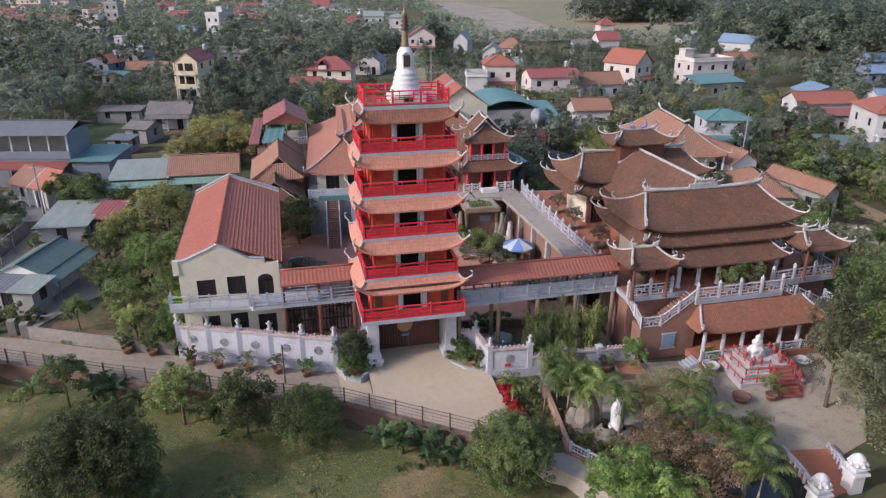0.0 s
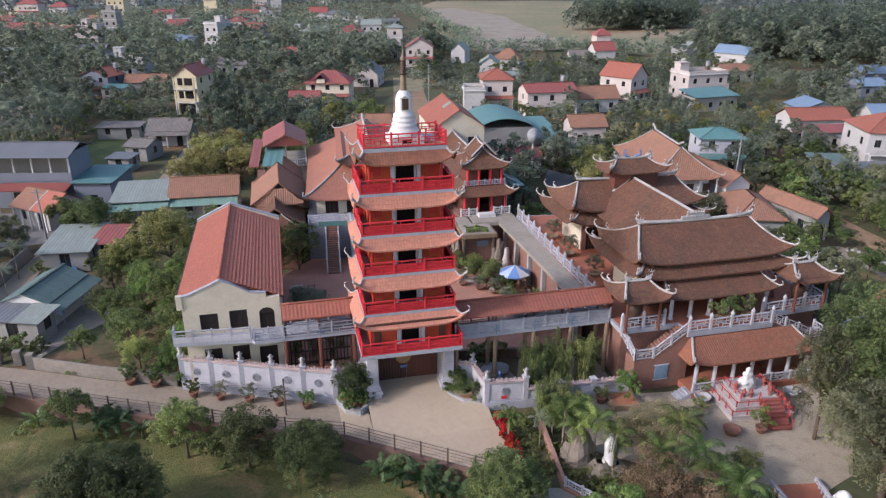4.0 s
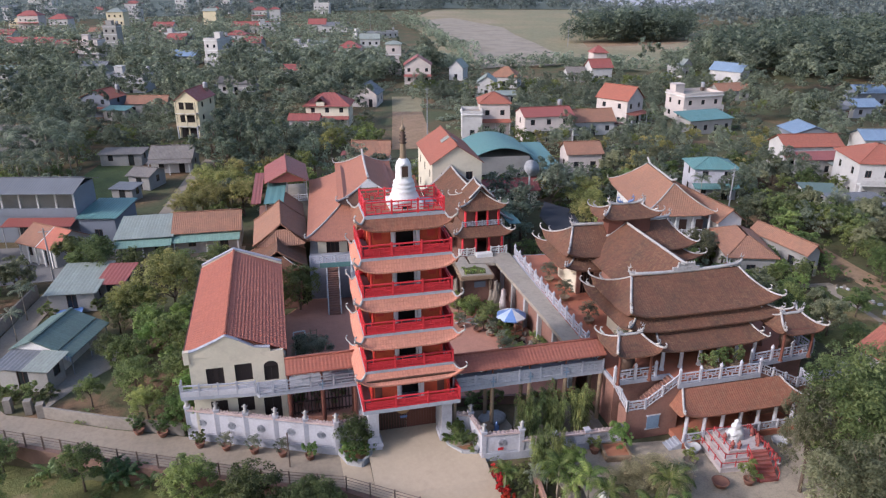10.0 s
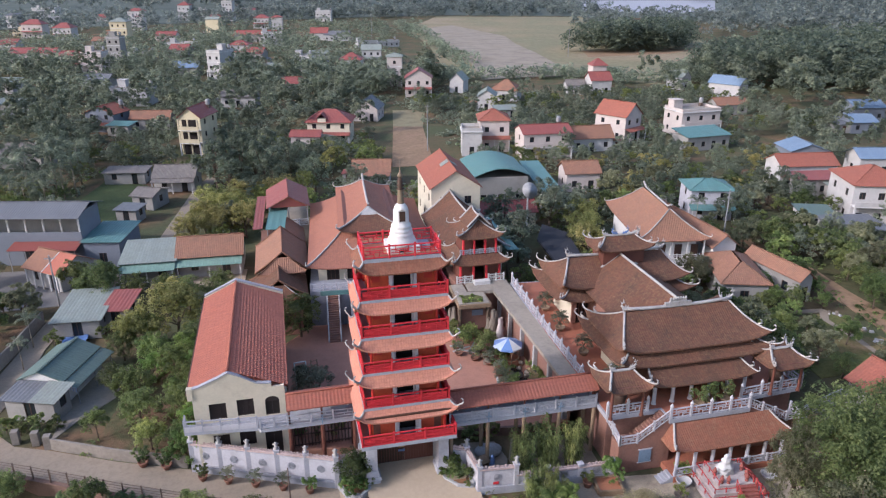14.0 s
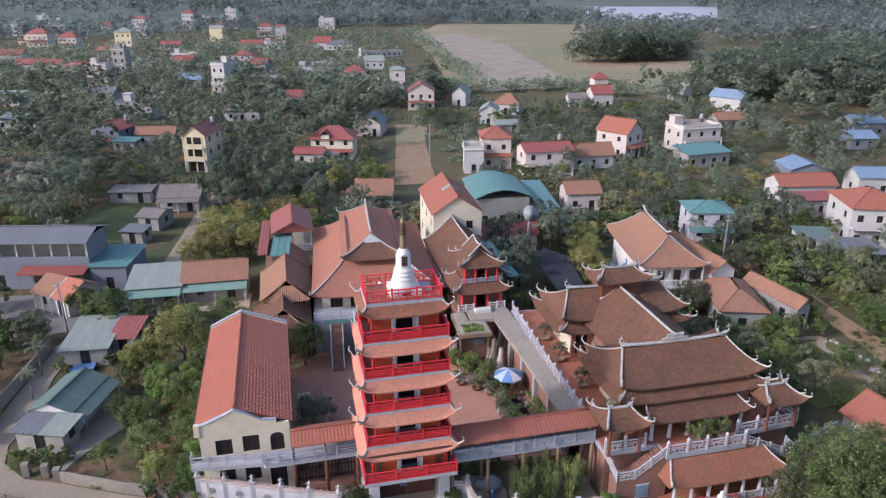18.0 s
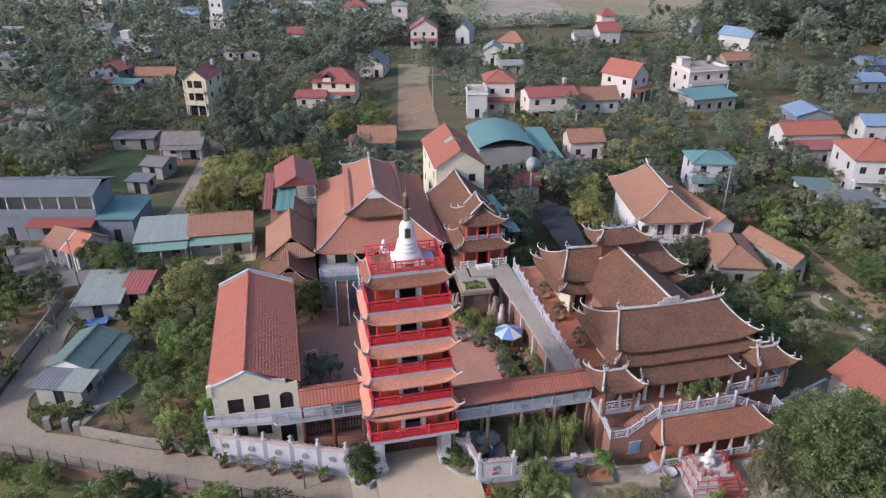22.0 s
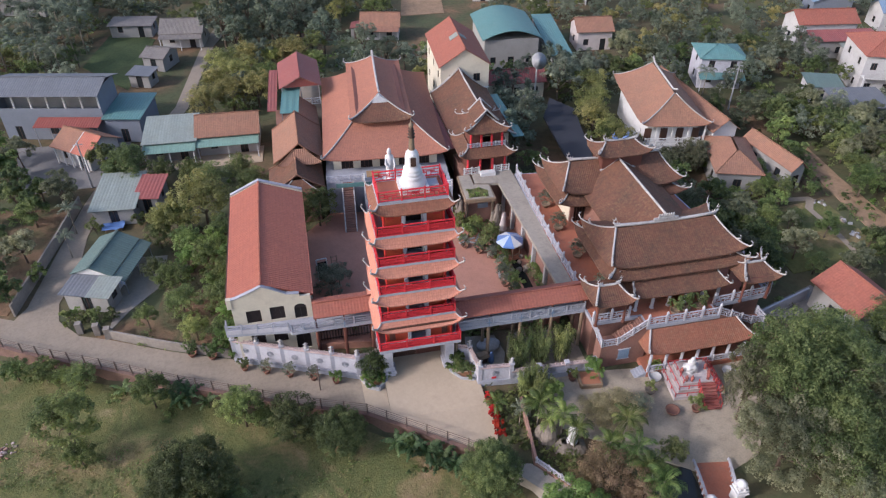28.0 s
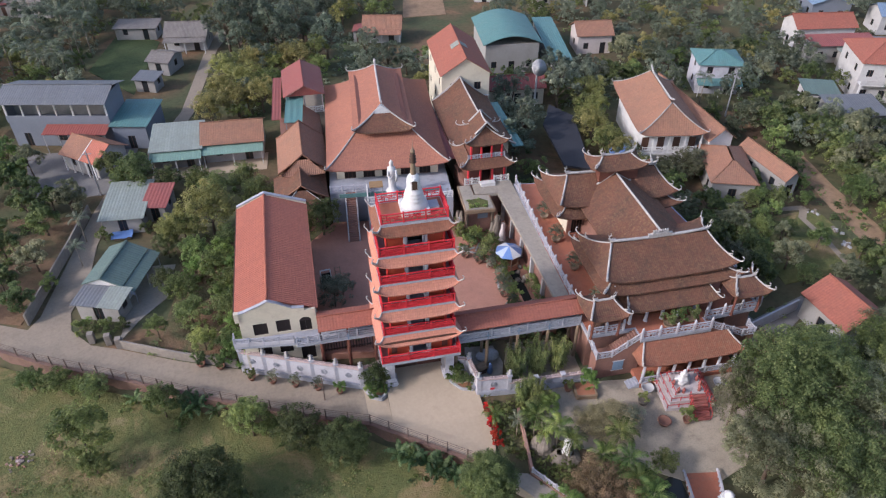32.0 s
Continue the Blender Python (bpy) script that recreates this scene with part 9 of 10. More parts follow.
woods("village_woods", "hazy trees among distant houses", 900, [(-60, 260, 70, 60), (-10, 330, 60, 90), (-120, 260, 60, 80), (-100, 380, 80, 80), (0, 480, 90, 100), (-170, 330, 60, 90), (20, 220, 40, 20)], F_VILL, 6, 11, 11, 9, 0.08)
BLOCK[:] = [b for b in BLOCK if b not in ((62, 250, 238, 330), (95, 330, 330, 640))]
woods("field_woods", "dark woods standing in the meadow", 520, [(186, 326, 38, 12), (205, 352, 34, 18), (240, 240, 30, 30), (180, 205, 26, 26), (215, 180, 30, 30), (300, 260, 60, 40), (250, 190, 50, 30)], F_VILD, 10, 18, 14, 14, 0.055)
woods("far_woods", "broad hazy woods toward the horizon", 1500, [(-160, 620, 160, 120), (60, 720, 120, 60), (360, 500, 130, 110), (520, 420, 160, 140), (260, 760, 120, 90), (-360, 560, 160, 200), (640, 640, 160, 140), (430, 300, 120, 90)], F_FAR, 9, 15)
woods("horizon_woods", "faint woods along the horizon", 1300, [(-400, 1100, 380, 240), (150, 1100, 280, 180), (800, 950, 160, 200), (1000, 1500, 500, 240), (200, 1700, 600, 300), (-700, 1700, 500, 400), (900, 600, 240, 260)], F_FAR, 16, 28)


# ---- palms and bananas ----
def palm_meshes(h, n, length, mat):
    q = []
    for i in range(n):
        a = 2.4 * i + rng.normal() * 0.15
        el = 0.5 + 0.95 * (i / n)
        d = np.array([math.cos(a), math.sin(a), 0])
        side = np.array([-math.sin(a), math.cos(a), 0])
        steps = 13
        L = length * (0.85 + 0.3 * rng.random())
        pts, ang, p = [], el, np.array([0, 0, h])
        for j in range(steps + 1):
            pts.append(p)
            p = p + (d * math.cos(ang) + np.array([0, 0, math.sin(ang)])) * L / steps
            ang -= (0.55 + 1.5 * j / steps) / steps * 1.7
        for j in range(2, steps):
            f = pts[j + 1] - pts[j - 1]
            f /= np.linalg.norm(f)
            ll = L * 0.27 * math.sin(math.pi * (0.15 + 0.72 * j / steps)) ** 0.7
            for sgn in (-1, 1):
                for o in (0.0, 0.5):
                    b0 = pts[j] + (pts[j + 1] - pts[j]) * o
                    dr = ll * (0.35 + 0.5 * rng.random())
                    e = b0 + side * sgn * ll * 0.75 + f * ll * 0.6 - np.array([0, 0, dr])
                    c = b0 + side * sgn * ll * 0.45 + f * ll * 0.35 - np.array([0, 0, dr * 0.2])
                    w = f * 0.032
                    q.append([b0 - w, c - w, e, c + w])
        for j in range(steps):
            w = side * 0.025
            q.append([pts[j] - w, pts[j] + w, pts[j + 1] + w, pts[j + 1] - w])
    return quads_mesh("fronds", np.array(q), mat)


class Palm:
    def __init__(self, label, h, n, length, mat=F_PALM):
        self.leaf = palm_meshes(h, n, length, mat)
        m = Mesh().tube([(0, 0, -0.2), (0.05, 0.02, h * 0.5), (0, 0, h + 0.1)], [0.11, 0.075, 0.07], 8)
        m.smooth = True
        self.wood = m.data("trunk")
        self.wood.materials.append(M_PALMBARK)
        self.label, self.first = label, None

    def put(self, x, y, z=0.0, s=1.0):
        m = pose(x, y, z, 0, 0, rng.random() * 360) @ Matrix.Diagonal((s, s, s, 1))
        if self.first is None:
            self.first = thing("palm_tree", self.label, "palm")
            part("trunk", self.wood, None, self.first)
            part("fronds", self.leaf, None, self.first)
            self.first.matrix_basis = m
            return
        o = copy_thing(self.first, Matrix.Identity(4))
        o.matrix_basis = m


P1 = Palm("areca palm with arching green fronds", 3.2, 12, 1.7)
P2 = Palm("tall slender areca palm", 5.0, 12, 2.2, F_VILD)
P3 = Palm("young areca palm with short green fronds", 2.1, 10, 1.5)
for x, y, s in ((9.2, -7.6, 1.0), (10.8, -9.2, 1.0), (11.5, -10.7, 0.95), (15.8, -11.1, 1.08), (13.6, -12.6, 0.9), (15.5, -13.8, 1.05), (15.4, -15.9, 1.05), (16.0, -17.4, 1.1), (15.4, -19.2, 1.05), (9.6, -9.0, 0.85), (16.6, -15.2, 0.85)):
    P1.put(x, y, 0.0, s)
for x, y, s in ((5.9, -5.7, 0.9), (14.3, -13.2, 0.9), (14.6, -11.6, 0.8), (9.0, -6.2, 0.8), (12.2, -9.8, 0.7)):
    P3.put(x, y, 0.0, s)
for x, y, s in ((-57.0, 84.0, 1.5), (-54.5, 90.0, 1.6), (-51.5, 86.0, 1.5), (-50.0, 96.0, 1.6), (-47.5, 104.0, 1.5), (-60.0, 92.0, 1.6), (-56.0, 98.0, 1.6), (-62.0, 80.0, 1.5), (-50.2, 79.4, 1.3), (-46.8, 78.6, 1.3), (-49.2, 82.4, 1.4), (-53.0, 82.0, 1.4), (-46.6, 88.5, 1.4), (-55.5, 99.1, 1.5), (-46.4, 95.0, 1.4), (-52.4, 104.0, 1.6), (-58.6, 108.0, 1.6), (-64.0, 98.0, 1.6), (-66.0, 88.0, 1.5), (-59.0, 76.0, 1.3), (-37.0, 33.0, 0.7), (-36.6, 28.0, 0.6), (66.0, 58.0, 0.9), (58.0, 52.0, 0.9), (7.6, -7.2, 0.5)):
    P2.put(x, y, 0.0, s)


def banana():
    q = []
    for i in range(9):
        a = 2.4 * i + rng.normal() * 0.3
        d, side = np.array([math.cos(a), math.sin(a), 0]), np.array([-math.sin(a), math.cos(a), 0])
        L = 1.5 + 0.7 * rng.random()
        ang = 0.7 + 0.75 * i / 9
        p = np.array([0, 0, 1.0])
        steps = 12
        tilt = rng.normal() * 0.35
        for j in range(steps):
            n = p + (d * math.cos(ang) + np.array([0, 0, math.sin(ang)])) * L / steps
            ang -= (0.4 + 1.3 * j / steps) / steps * 1.6
            t = (j + 0.5) / steps
            if j > 0:
                for sgn in (-1, 1):
                    w = 0.3 * math.sin(math.pi * min(1.0, 0.1 + t * 0.9)) ** 0.6 * (0.75 + 0.35 * rng.random())
                    dz = np.array([0, 0, -w * (0.25 + 0.5 * rng.random()) + sgn * tilt * w])
                    off = side * sgn * w + dz
                    lag = (n - p) * 0.9 * rng.random()
                    q.append([p, n * 0.97 + p * 0.03, n * 0.9 + p * 0.1 + off + lag, p + off * 0.97 + lag])
            p = n
    return quads_mesh("leaves", np.array(q), F_BANANA)


bl = banana()
bt = Mesh().tube([(0, 0, -0.1), (0, 0, 1.1)], [0.14, 0.09], 8).data("stem")
bt.materials.append(F_BANANA)
b0 = thing("banana_plant", "banana plant with broad ragged leaves", "banana plant", group="bananas below the wall")
part("stem", bt, None, b0)
part("leaves", bl, None, b0)
b0.matrix_basis = pose(-3.3, -6.6, LOW, 0, 0, 20)
for x, y, s in ((-2.2, -7.4, 1.0), (-1.0, -8.0, 1.05), (0.2, -8.9, 1.0), (1.2, -9.8, 0.9), (-0.3, -9.2, 0.8), (-23.4, 3.9, 1.0), (-21.8, 3.2, 1.05), (-22.6, 2.8, 0.9), (-20.0, 2.2, 0.8), (-14.6, -0.9, 0.75), (-28.0, 5.6, 0.7), (2.2, -10.6, 0.8)):
    o = copy_thing(b0, Matrix.Identity(4))
    o.matrix_basis = pose(x, y, ground_z(x, y) - 0.02, 0, 0, rng.random() * 360) @ Matrix.Diagonal((s, s, s, 1))


# ---- garden things ----
def pot(x, y, z, r, h, mat, plant, ps, label, cat="potted plant"):
    o = thing("potted_plant", label, cat, x, y, z)
    m = Mesh().lathe([(r * 0.55, 0.0), (r * 0.7, 0.05), (r, h * 0.75), (r * 1.12, h), (r * 0.95, h), (r * 0.9, h * 0.85)], 14)
    m.smooth = True
    part("pot", m, mat, o)
    if plant:
        part("foliage", plant.leaf, None, o, place=Matrix.Translation((0, 0, h * 0.6)) @ Matrix.Diagonal((ps, ps, ps, 1)))
        part("stem", plant.wood, None, o, place=Matrix.Translation((0, 0, h * 0.6)) @ Matrix.Diagonal((ps, ps, ps, 1)))
    return o


d = Vector((-5.7 + 17.3, 1.75 - 6.6, 0)).normalized()
for i, k in enumerate((0.1, 0.28, 0.47, 0.66, 0.84)):
    x, y = lerp(-17.3, -5.7, k) - d.y * -0.9, lerp(6.6, 1.75, k) - 0.95
    pot(x, y, 0.02, 0.36, 0.5, M_DARKPOT, (BUSH[0], GREYT, GREYT, GREYT, BUSH[2])[i], (0.9, 0.28, 0.28, 0.28, 0.95)[i], "bonsai in a brown pot before the ornate wall")
pot(-19.6, 7.4, 0.02, 0.42, 0.5, M_DARKPOT, BUSH[0], 1.25, "dark rounded shrub in a brown pot by the road")
pot(-21.6, 8.2, 0.02, 0.42, 0.5, M_DARKPOT, BUSH[0], 1.15, "dark rounded shrub in a brown pot by the road")


def bed(name, pts, label, plants):
    o = thing(name, label, "planting bed", kind="structure")
    m = Mesh()
    for a, b in zip(pts, pts[1:] + pts[:1]):
        m.beam((*a, 0.62), (*b, 0.62), 0.22, 0.7)
    part("kerb", m, M_STONE, o)
    part("soil", Mesh().slab(pts, -0.2, 0.5), M_SOIL, o)
    for t, x, y, s in plants:
        t.put(x, y, 0.45, s)


bed("planting_bed", [(-5.6, 1.6), (-5.0, 0.2), (-4.0, -0.3), (-3.2, 0.4), (-3.0, 1.6)], "stone-edged bed of shrubs beside the gate", [(BUSH[2], -4.6, 0.5, 1.25), (BUSH[2], -4.0, 0.4, 1.15), (BUSH[1], -3.6, 1.0, 1.0), (NEAR[0], -4.4, 1.2, 0.62), (BUSH[2], -5.0, 0.8, 0.9)])
bed("planting_bed", [(2.9, 1.5), (3.0, 0.2), (3.9, -0.9), (5.0, -1.2), (5.1, 0.9)], "stone-edged bed of shrubs beside the gate", [(BUSH[1], 3.6, 0.6, 1.1), (BUSH[0], 4.2, 0.0, 1.0), (BUSH[1], 4.6, -0.6, 0.9), (NEAR[2], 3.9, 0.9, 0.35), (BUSH[2], 3.3, 0.2, 0.8)])
# red flower hedge and low wall east of the forecourt
fl = Tree("flower_bush", "bush of bright red blossom", F_REDFL, 0.9, 0.5, 16, 34, 0.08, "round", 0.0, 0.03)
for i in range(8):
    fl.put(lerp(5.9, 5.7, i / 7), lerp(-3.4, -8.0, i / 7), 0.0, 0.9 + 0.2 * (i % 2))
sw = thing("low_wall", "low pinkish wall running down from the garden", "wall", kind="structure")
part("wall", Mesh().beam((8.6, -4.6, 0.9), (7.9, -11.2, 0.5), 0.25, 1.6), M_PINKWALL, sw)
part("balustrade_base", Mesh().beam((7.9, -11.25, 0.16), (10.1, -14.3, 0.16), 0.26, 1.3), M_PINKWALL, sw)
railing(sw, (7.9, -11.25), (10.1, -14.3), 0.16, 0.6, M_LILAC, 1.2, 0.05, 0.16, style="stick")


# shrine platform with red railings
def shrine():
    o = thing("shrine_platform", "stained white stepped shrine platform with red railings", "shrine", 25.3, -5.6, 0.0, -6)
    for i, (a, h0, h1) in enumerate(((2.45, 0.0, 0.5), (2.0, 0.5, 1.0), (1.5, 1.0, 1.4))):
        m = Mesh().box(-a, -a * 0.85, h0, a, a * 0.85, h1 - 0.08, 0.03)
        tier = part("tier", m, M_SHRINE, o)
        part("tier_rim", Mesh().box(-a - 0.05, -a * 0.85 - 0.05, h1 - 0.08, a + 0.05, a * 0.85 + 0.05, h1), M_SHRINE, tier)
        b = a - 0.05
        for p, q in (((-b, -b * 0.85), (-b, b * 0.85)), ((-b, -b * 0.85), (-0.1, -b * 0.85)), ((1.6 if i < 2 else 1.3, -b * 0.85), (b, -b * 0.85)), ((b, -b * 0.85), (b, b * 0.85)), ((-b, b * 0.85), (b, b * 0.85))):
            if i == 2 and p[1] == q[1]:
                continue
            hr = h1 + 0.42
            r = part("handrail", Mesh().beam((*p, hr), (*q, hr), 0.05, 0.06), M_SHRINERED, o)
            n = max(1, round(math.dist(p, q) / 0.95))
            for k in range(n + 1):
                x, y = lerp(p[0], q[0], k / n), lerp(p[1], q[1], k / n)
                part("baluster", Mesh().box(x - 0.035, y - 0.035, h1 + 0.002, x + 0.035, y + 0.035, hr + 0.08), M_SHRINERED, r)
    st = Mesh().stair(lambda a, w, z: (w, -3.5 + a, z), 8, 0.26, 0.0, 0.175, -0.05, 1.5, 0.0)
    part("steps", st, M_REDSTEP, o, "wide worn red steps")
    for x in (-0.08, 1.58):
        r = part("stair_rail", Mesh().beam((x, -3.4, 0.65), (x, -1.4, 2.0), 0.045, 0.05), M_SHRINERED, o)
        for k in range(4):
            y, z = lerp(-3.35, -1.45, k / 3), lerp(0.68, 1.97, k / 3)
            part("baluster", Mesh().box(x - 0.03, y - 0.03, z - 0.7, x + 0.03, y + 0.03, z + 0.04), M_SHRINERED, r)
    # offerings: red urns and little lamps round the statue
    for x, y, z in ((1.0, -1.0, 1.402), (1.3, -0.4, 1.402), (1.25, 0.3, 1.402), (1.75, -1.2, 1.002), (1.8, -0.3, 1.002), (-1.1, -1.0, 1.402), (-1.2, 0.0, 1.402), (2.2, -1.8, 0.502), (1.75, 0.6, 1.002), (-0.6, -1.1, 1.402)):
        u = Mesh().lathe([(0.1, z), (0.16, z + 0.05), (0.09, z + 0.15), (0.19, z + 0.4), (0.12, z + 0.55), (0.05, z + 0.75)], 9, x, y)
        part("offering_urn", u, M_REDSTEP, o, "red offering urn")
    return o


shrine()
# seated figure: knees, body and shoulders swelling out of one mesh
sm = Mesh()
sm.smooth = True


def seated(u, v):
    a = 2 * math.pi * u
    z = v
    r = lerp(0.95, 0.9, z / 0.3) if z < 0.3 else (lerp(0.9, 0.55, (z - 0.3) / 0.2) if z < 0.5 else (lerp(0.55, 0.5, (z - 0.5) / 0.22) if z < 0.72 else (lerp(0.5, 0.2, (z - 0.72) / 0.08) if z < 0.8 else (0.27 if z < 0.93 else 0.27 * (1 - (z - 0.93) / 0.07)))))
    r *= 0.66
    k = 1 + 0.5 * noise.noise(Vector((math.cos(a) * 2.2, math.sin(a) * 2.2, z * 7))) + (0.18 * abs(math.cos(a)) if z < 0.5 else 0.12 * abs(math.cos(a)))
    return (25.15 + r * k * math.cos(a), -5.3 + r * k * 0.8 * math.sin(a), 1.4 + 1.75 * z)


sm.grid(seated, 20, 22)
single("statue", sm, M_STATUE, "white seated statue on the shrine platform", "statue")
for i, (x, y, r, h) in enumerate(((21.8, -8.7, 0.6, 0.5), (24.0, -9.0, 0.4, 0.5), (18.2, -6.4, 0.45, 0.45), (20.9, -6.0, 0.5, 0.5), (22.0, -4.6, 0.6, 0.6), (22.4, -3.6, 0.5, 0.6), (29.4, -5.4, 0.6, 0.5), (14.3, -2.9, 0.4, 0.6))):
    pot(x, y, 0.02, r, h, (M_DARKPOT, M_DARKPOT, M_ROCK, M_ROCK, M_STONE, M_DARKPOT, M_STONE, M_DARKPOT)[i], (None, BUSH[1], BUSH[0], BUSH[1], None, BUSH[2], None, BUSH[0])[i], (0, 1.0, 0.5, 0.7, 0, 0.9, 0, 0.8)[i],
        "round planter with greenery in the gravel yard" if i not in (0, 4, 6) else "empty round stone basin in the gravel yard", "planter")
o = thing("square_planter", "square tan planter with reddish soil and an egg-shaped shrub", "planter", 15.9, -3.2, 0.0, -8)
for p, q in (((-1.0, -1.1), (1.0, -1.1)), ((-1.0, 0.7), (1.0, 0.7)), ((-1.0, -1.0), (-1.0, 0.6)), ((1.0, -1.0), (1.0, 0.6))):
    part("side_wall", Mesh().beam((*p, 0.5), (*q, 0.5), 0.2, 0.5), M_TANPIER, o)
part("soil", Mesh().box(-0.9, -1.0, 0, 0.9, 0.6, 0.4), M_TERRA, o, "reddish soil")
part("foliage", BRIGHT.leaf, None, o, place=Matrix.Translation((0.3, -0.1, 0.1)) @ Matrix.Diagonal((0.42, 0.42, 0.55, 1)))

# rockery garden with pond and umbrella canopy in the sunken court
rk = thing("rockery", "grey-brown rockery heaped around a narrow pond", "rockery")
for i in range(34):
    a = rng.random()
    x, y = (14.6 + rng.normal() * 0.35, 6.5 + 19 * a) if i % 3 else (11.0 + 2.2 * rng.random(), 9.0 + 16 * a)
    r = 0.25 + 0.35 * rng.random()
    m = Mesh()
    m.grid(lambda u, v: ((lambda k: (r * k * math.sin(math.pi * v) * math.cos(2 * math.pi * u), r * k * math.sin(math.pi * v) * math.sin(2 * math.pi * u), r * 0.9 * k * math.cos(math.pi * v)))(1 + 0.35 * noise.noise(Vector((math.cos(2 * math.pi * u) * 1.6 + i, math.sin(2 * math.pi * u) * 1.6, v * 3))))), 8, 5)
    part("rock", m, M_ROCK, rk, place=pose(x if x < 15.4 else 15.0, y, 0.85 + 0.2 * rng.random(), 0, 0, rng.random() * 360))
for x, y, h in ((13.6, 21.6, 3.8), (14.1, 22.2, 3.2), (9.6, 23.6, 3.6), (9.4, 24.6, 3.0), (13.2, 22.0, 2.6)):
    m = Mesh()
    m.grid(lambda u, v: ((0.5 + 0.25 * noise.noise(Vector((u * 6, v * 4, x)))) * (1.05 - 0.7 * v) * math.cos(2 * math.pi * u), (0.5 + 0.25 * noise.noise(Vector((u * 6, v * 4, y)))) * (1.05 - 0.7 * v) * math.sin(2 * math.pi * u), h * v), 10, 8)
    part("standing_rock", m, M_ROCK, rk, place=pose(x, y, 0.75))
wfl = Tree("flower_bush", "bush with pale whitish blossom beside the pond", F_TWIG, 1.5, 0.7, 26, 34, 0.07, "round", 0.05, 0.03)
for x, y, k in ((15.0, 7.6, 1.0), (15.1, 9.4, 0.8), (15.0, 11.2, 1.0), (15.1, 13.0, 0.75), (12.9, 8.4, 0.8), (12.8, 11.8, 0.7)):
    wfl.put(x, y, 0.78, k)
sheet("pond", [(13.7, 8.0), (14.7, 8.0), (14.5, 15.5), (13.5, 15.5)], M_WATER, "narrow dark pond in the rockery", "water", 0.82, 0.5)
for x, y, t, s in ((12.3, 9.2, BUSH[0], 1.2), (12.8, 10.8, BUSH[1], 1.1), (12.0, 12.6, GREYT, 0.4), (15.4, 10.2, BUSH[1], 1.0), (15.6, 12.4, BUSH[1], 1.0), (11.2, 18.0, BUSH[0], 1.6), (12.4, 19.6, NEAR[0], 0.45), (9.8, 20.6, BUSH[1], 1.4), (11.0, 22.0, NEAR[1], 0.45), (15.4, 8.4, BUSH[0], 0.9), (12.6, 7.6, BUSH[0], 1.2), (12.8, 15.8, BUSH[1], 1.2), (9.4, 24.2, BUSH[0], 1.4)):
    t.put(x, y, 0.75, s)
cn = thing("canopy_pavilion", "small octagonal kiosk under a patterned blue and white canopy", "pavilion", 13.75, 16.6, 0.78)
for i in range(8):
    a0, a1 = 2 * math.pi * i / 8, 2 * math.pi * (i + 1) / 8
    m = Mesh()
    R = 1.62
    m.face([(R * math.cos(a0), R * math.sin(a0), 2.05), (R * math.cos(a1), R * math.sin(a1), 2.05), (0, 0, 2.8)])
    m.face([(R * math.cos(a1), R * math.sin(a1), 1.9), (R * math.cos(a0), R * math.sin(a0), 1.9), (0, 0, 2.73)])
    m.face([(R * math.cos(a0), R * math.sin(a0), 1.9), (R * math.cos(a1), R * math.sin(a1), 1.9), (R * math.cos(a1), R * math.sin(a1), 2.05), (R * math.cos(a0), R * math.sin(a0), 2.05)])
    m.weld = True
    part("canopy_segment", m, (M_PALEBLUE, M_TARP, M_STATUE, M_BLUESTONE)[i % 4], cn)
    part("post", Mesh().lathe([(0.06, 0), (0.05, 1.92)], 8, 1.3 * math.cos(a0), 1.3 * math.sin(a0)), M_TANPIER, cn)
    part("side_rail", Mesh().beam((1.3 * math.cos(a0), 1.3 * math.sin(a0), 0.75), (1.3 * math.cos(a1), 1.3 * math.sin(a1), 0.75), 0.06, 0.12), M_TANPIER, cn)
part("kiosk_base", Mesh().lathe([(1.5, 0.0), (1.5, 0.2), (1.35, 0.25), (1.3, 0.35)], 8), M_TERRA, cn)
# grassy platform before the pagoda, on a brick face with rocks under it
lp = thing("lawn_platform", "raised grassy platform with a tan edge before the pagoda", "platform", kind="structure")
part("slab", Mesh().slab([(9.9, 22.8), (13.7, 22.6), (13.78, 25.7), (11.85, 26.2), (11.95, 28.5), (10.2, 28.5)], TZ - 0.5, TZ - 0.06), M_TANPIER, lp)
part("paving", Mesh().slab([(10.1, 23.0), (13.5, 22.8), (13.6, 25.6), (11.75, 26.05), (11.8, 28.4), (10.4, 28.4)], TZ - 0.3, TZ + 0.02), M_GREYC, lp)
part("turf", Mesh().slab([(10.5, 23.3), (12.9, 23.1), (13.2, 24.4), (12.3, 25.2), (10.8, 25.0)], TZ - 0.2, TZ + 0.05), G_FIELD, lp)
part("brick_face", Mesh().box(10.1, 23.3, 0.8, 13.6, 23.5, TZ - 0.5), M_BRICK, lp)
part("blue_sheet", Mesh().box(11.6, 23.2, 3.2, 12.9, 23.26, 3.9), M_BLUEW, lp, "faded blue sheet on the brick face")
for x in (10.1, 13.4):
    part("support", Mesh().tube([(x, 23.0, 0.7), (x + 0.1, 23.1, 2.6), (x, 22.95, TZ - 0.5)], [0.34, 0.2, 0.28], 8), M_BARK, lp)
for x, y, s in ((10.8, 23.3, 0.8), (11.6, 23.6, 0.7), (12.5, 23.2, 0.6), (10.7, 24.6, 0.6), (12.0, 24.8, 0.5)):
    BUSH[2].put(x, y, TZ, s * 0.6)
m = Mesh()
m.smooth = True
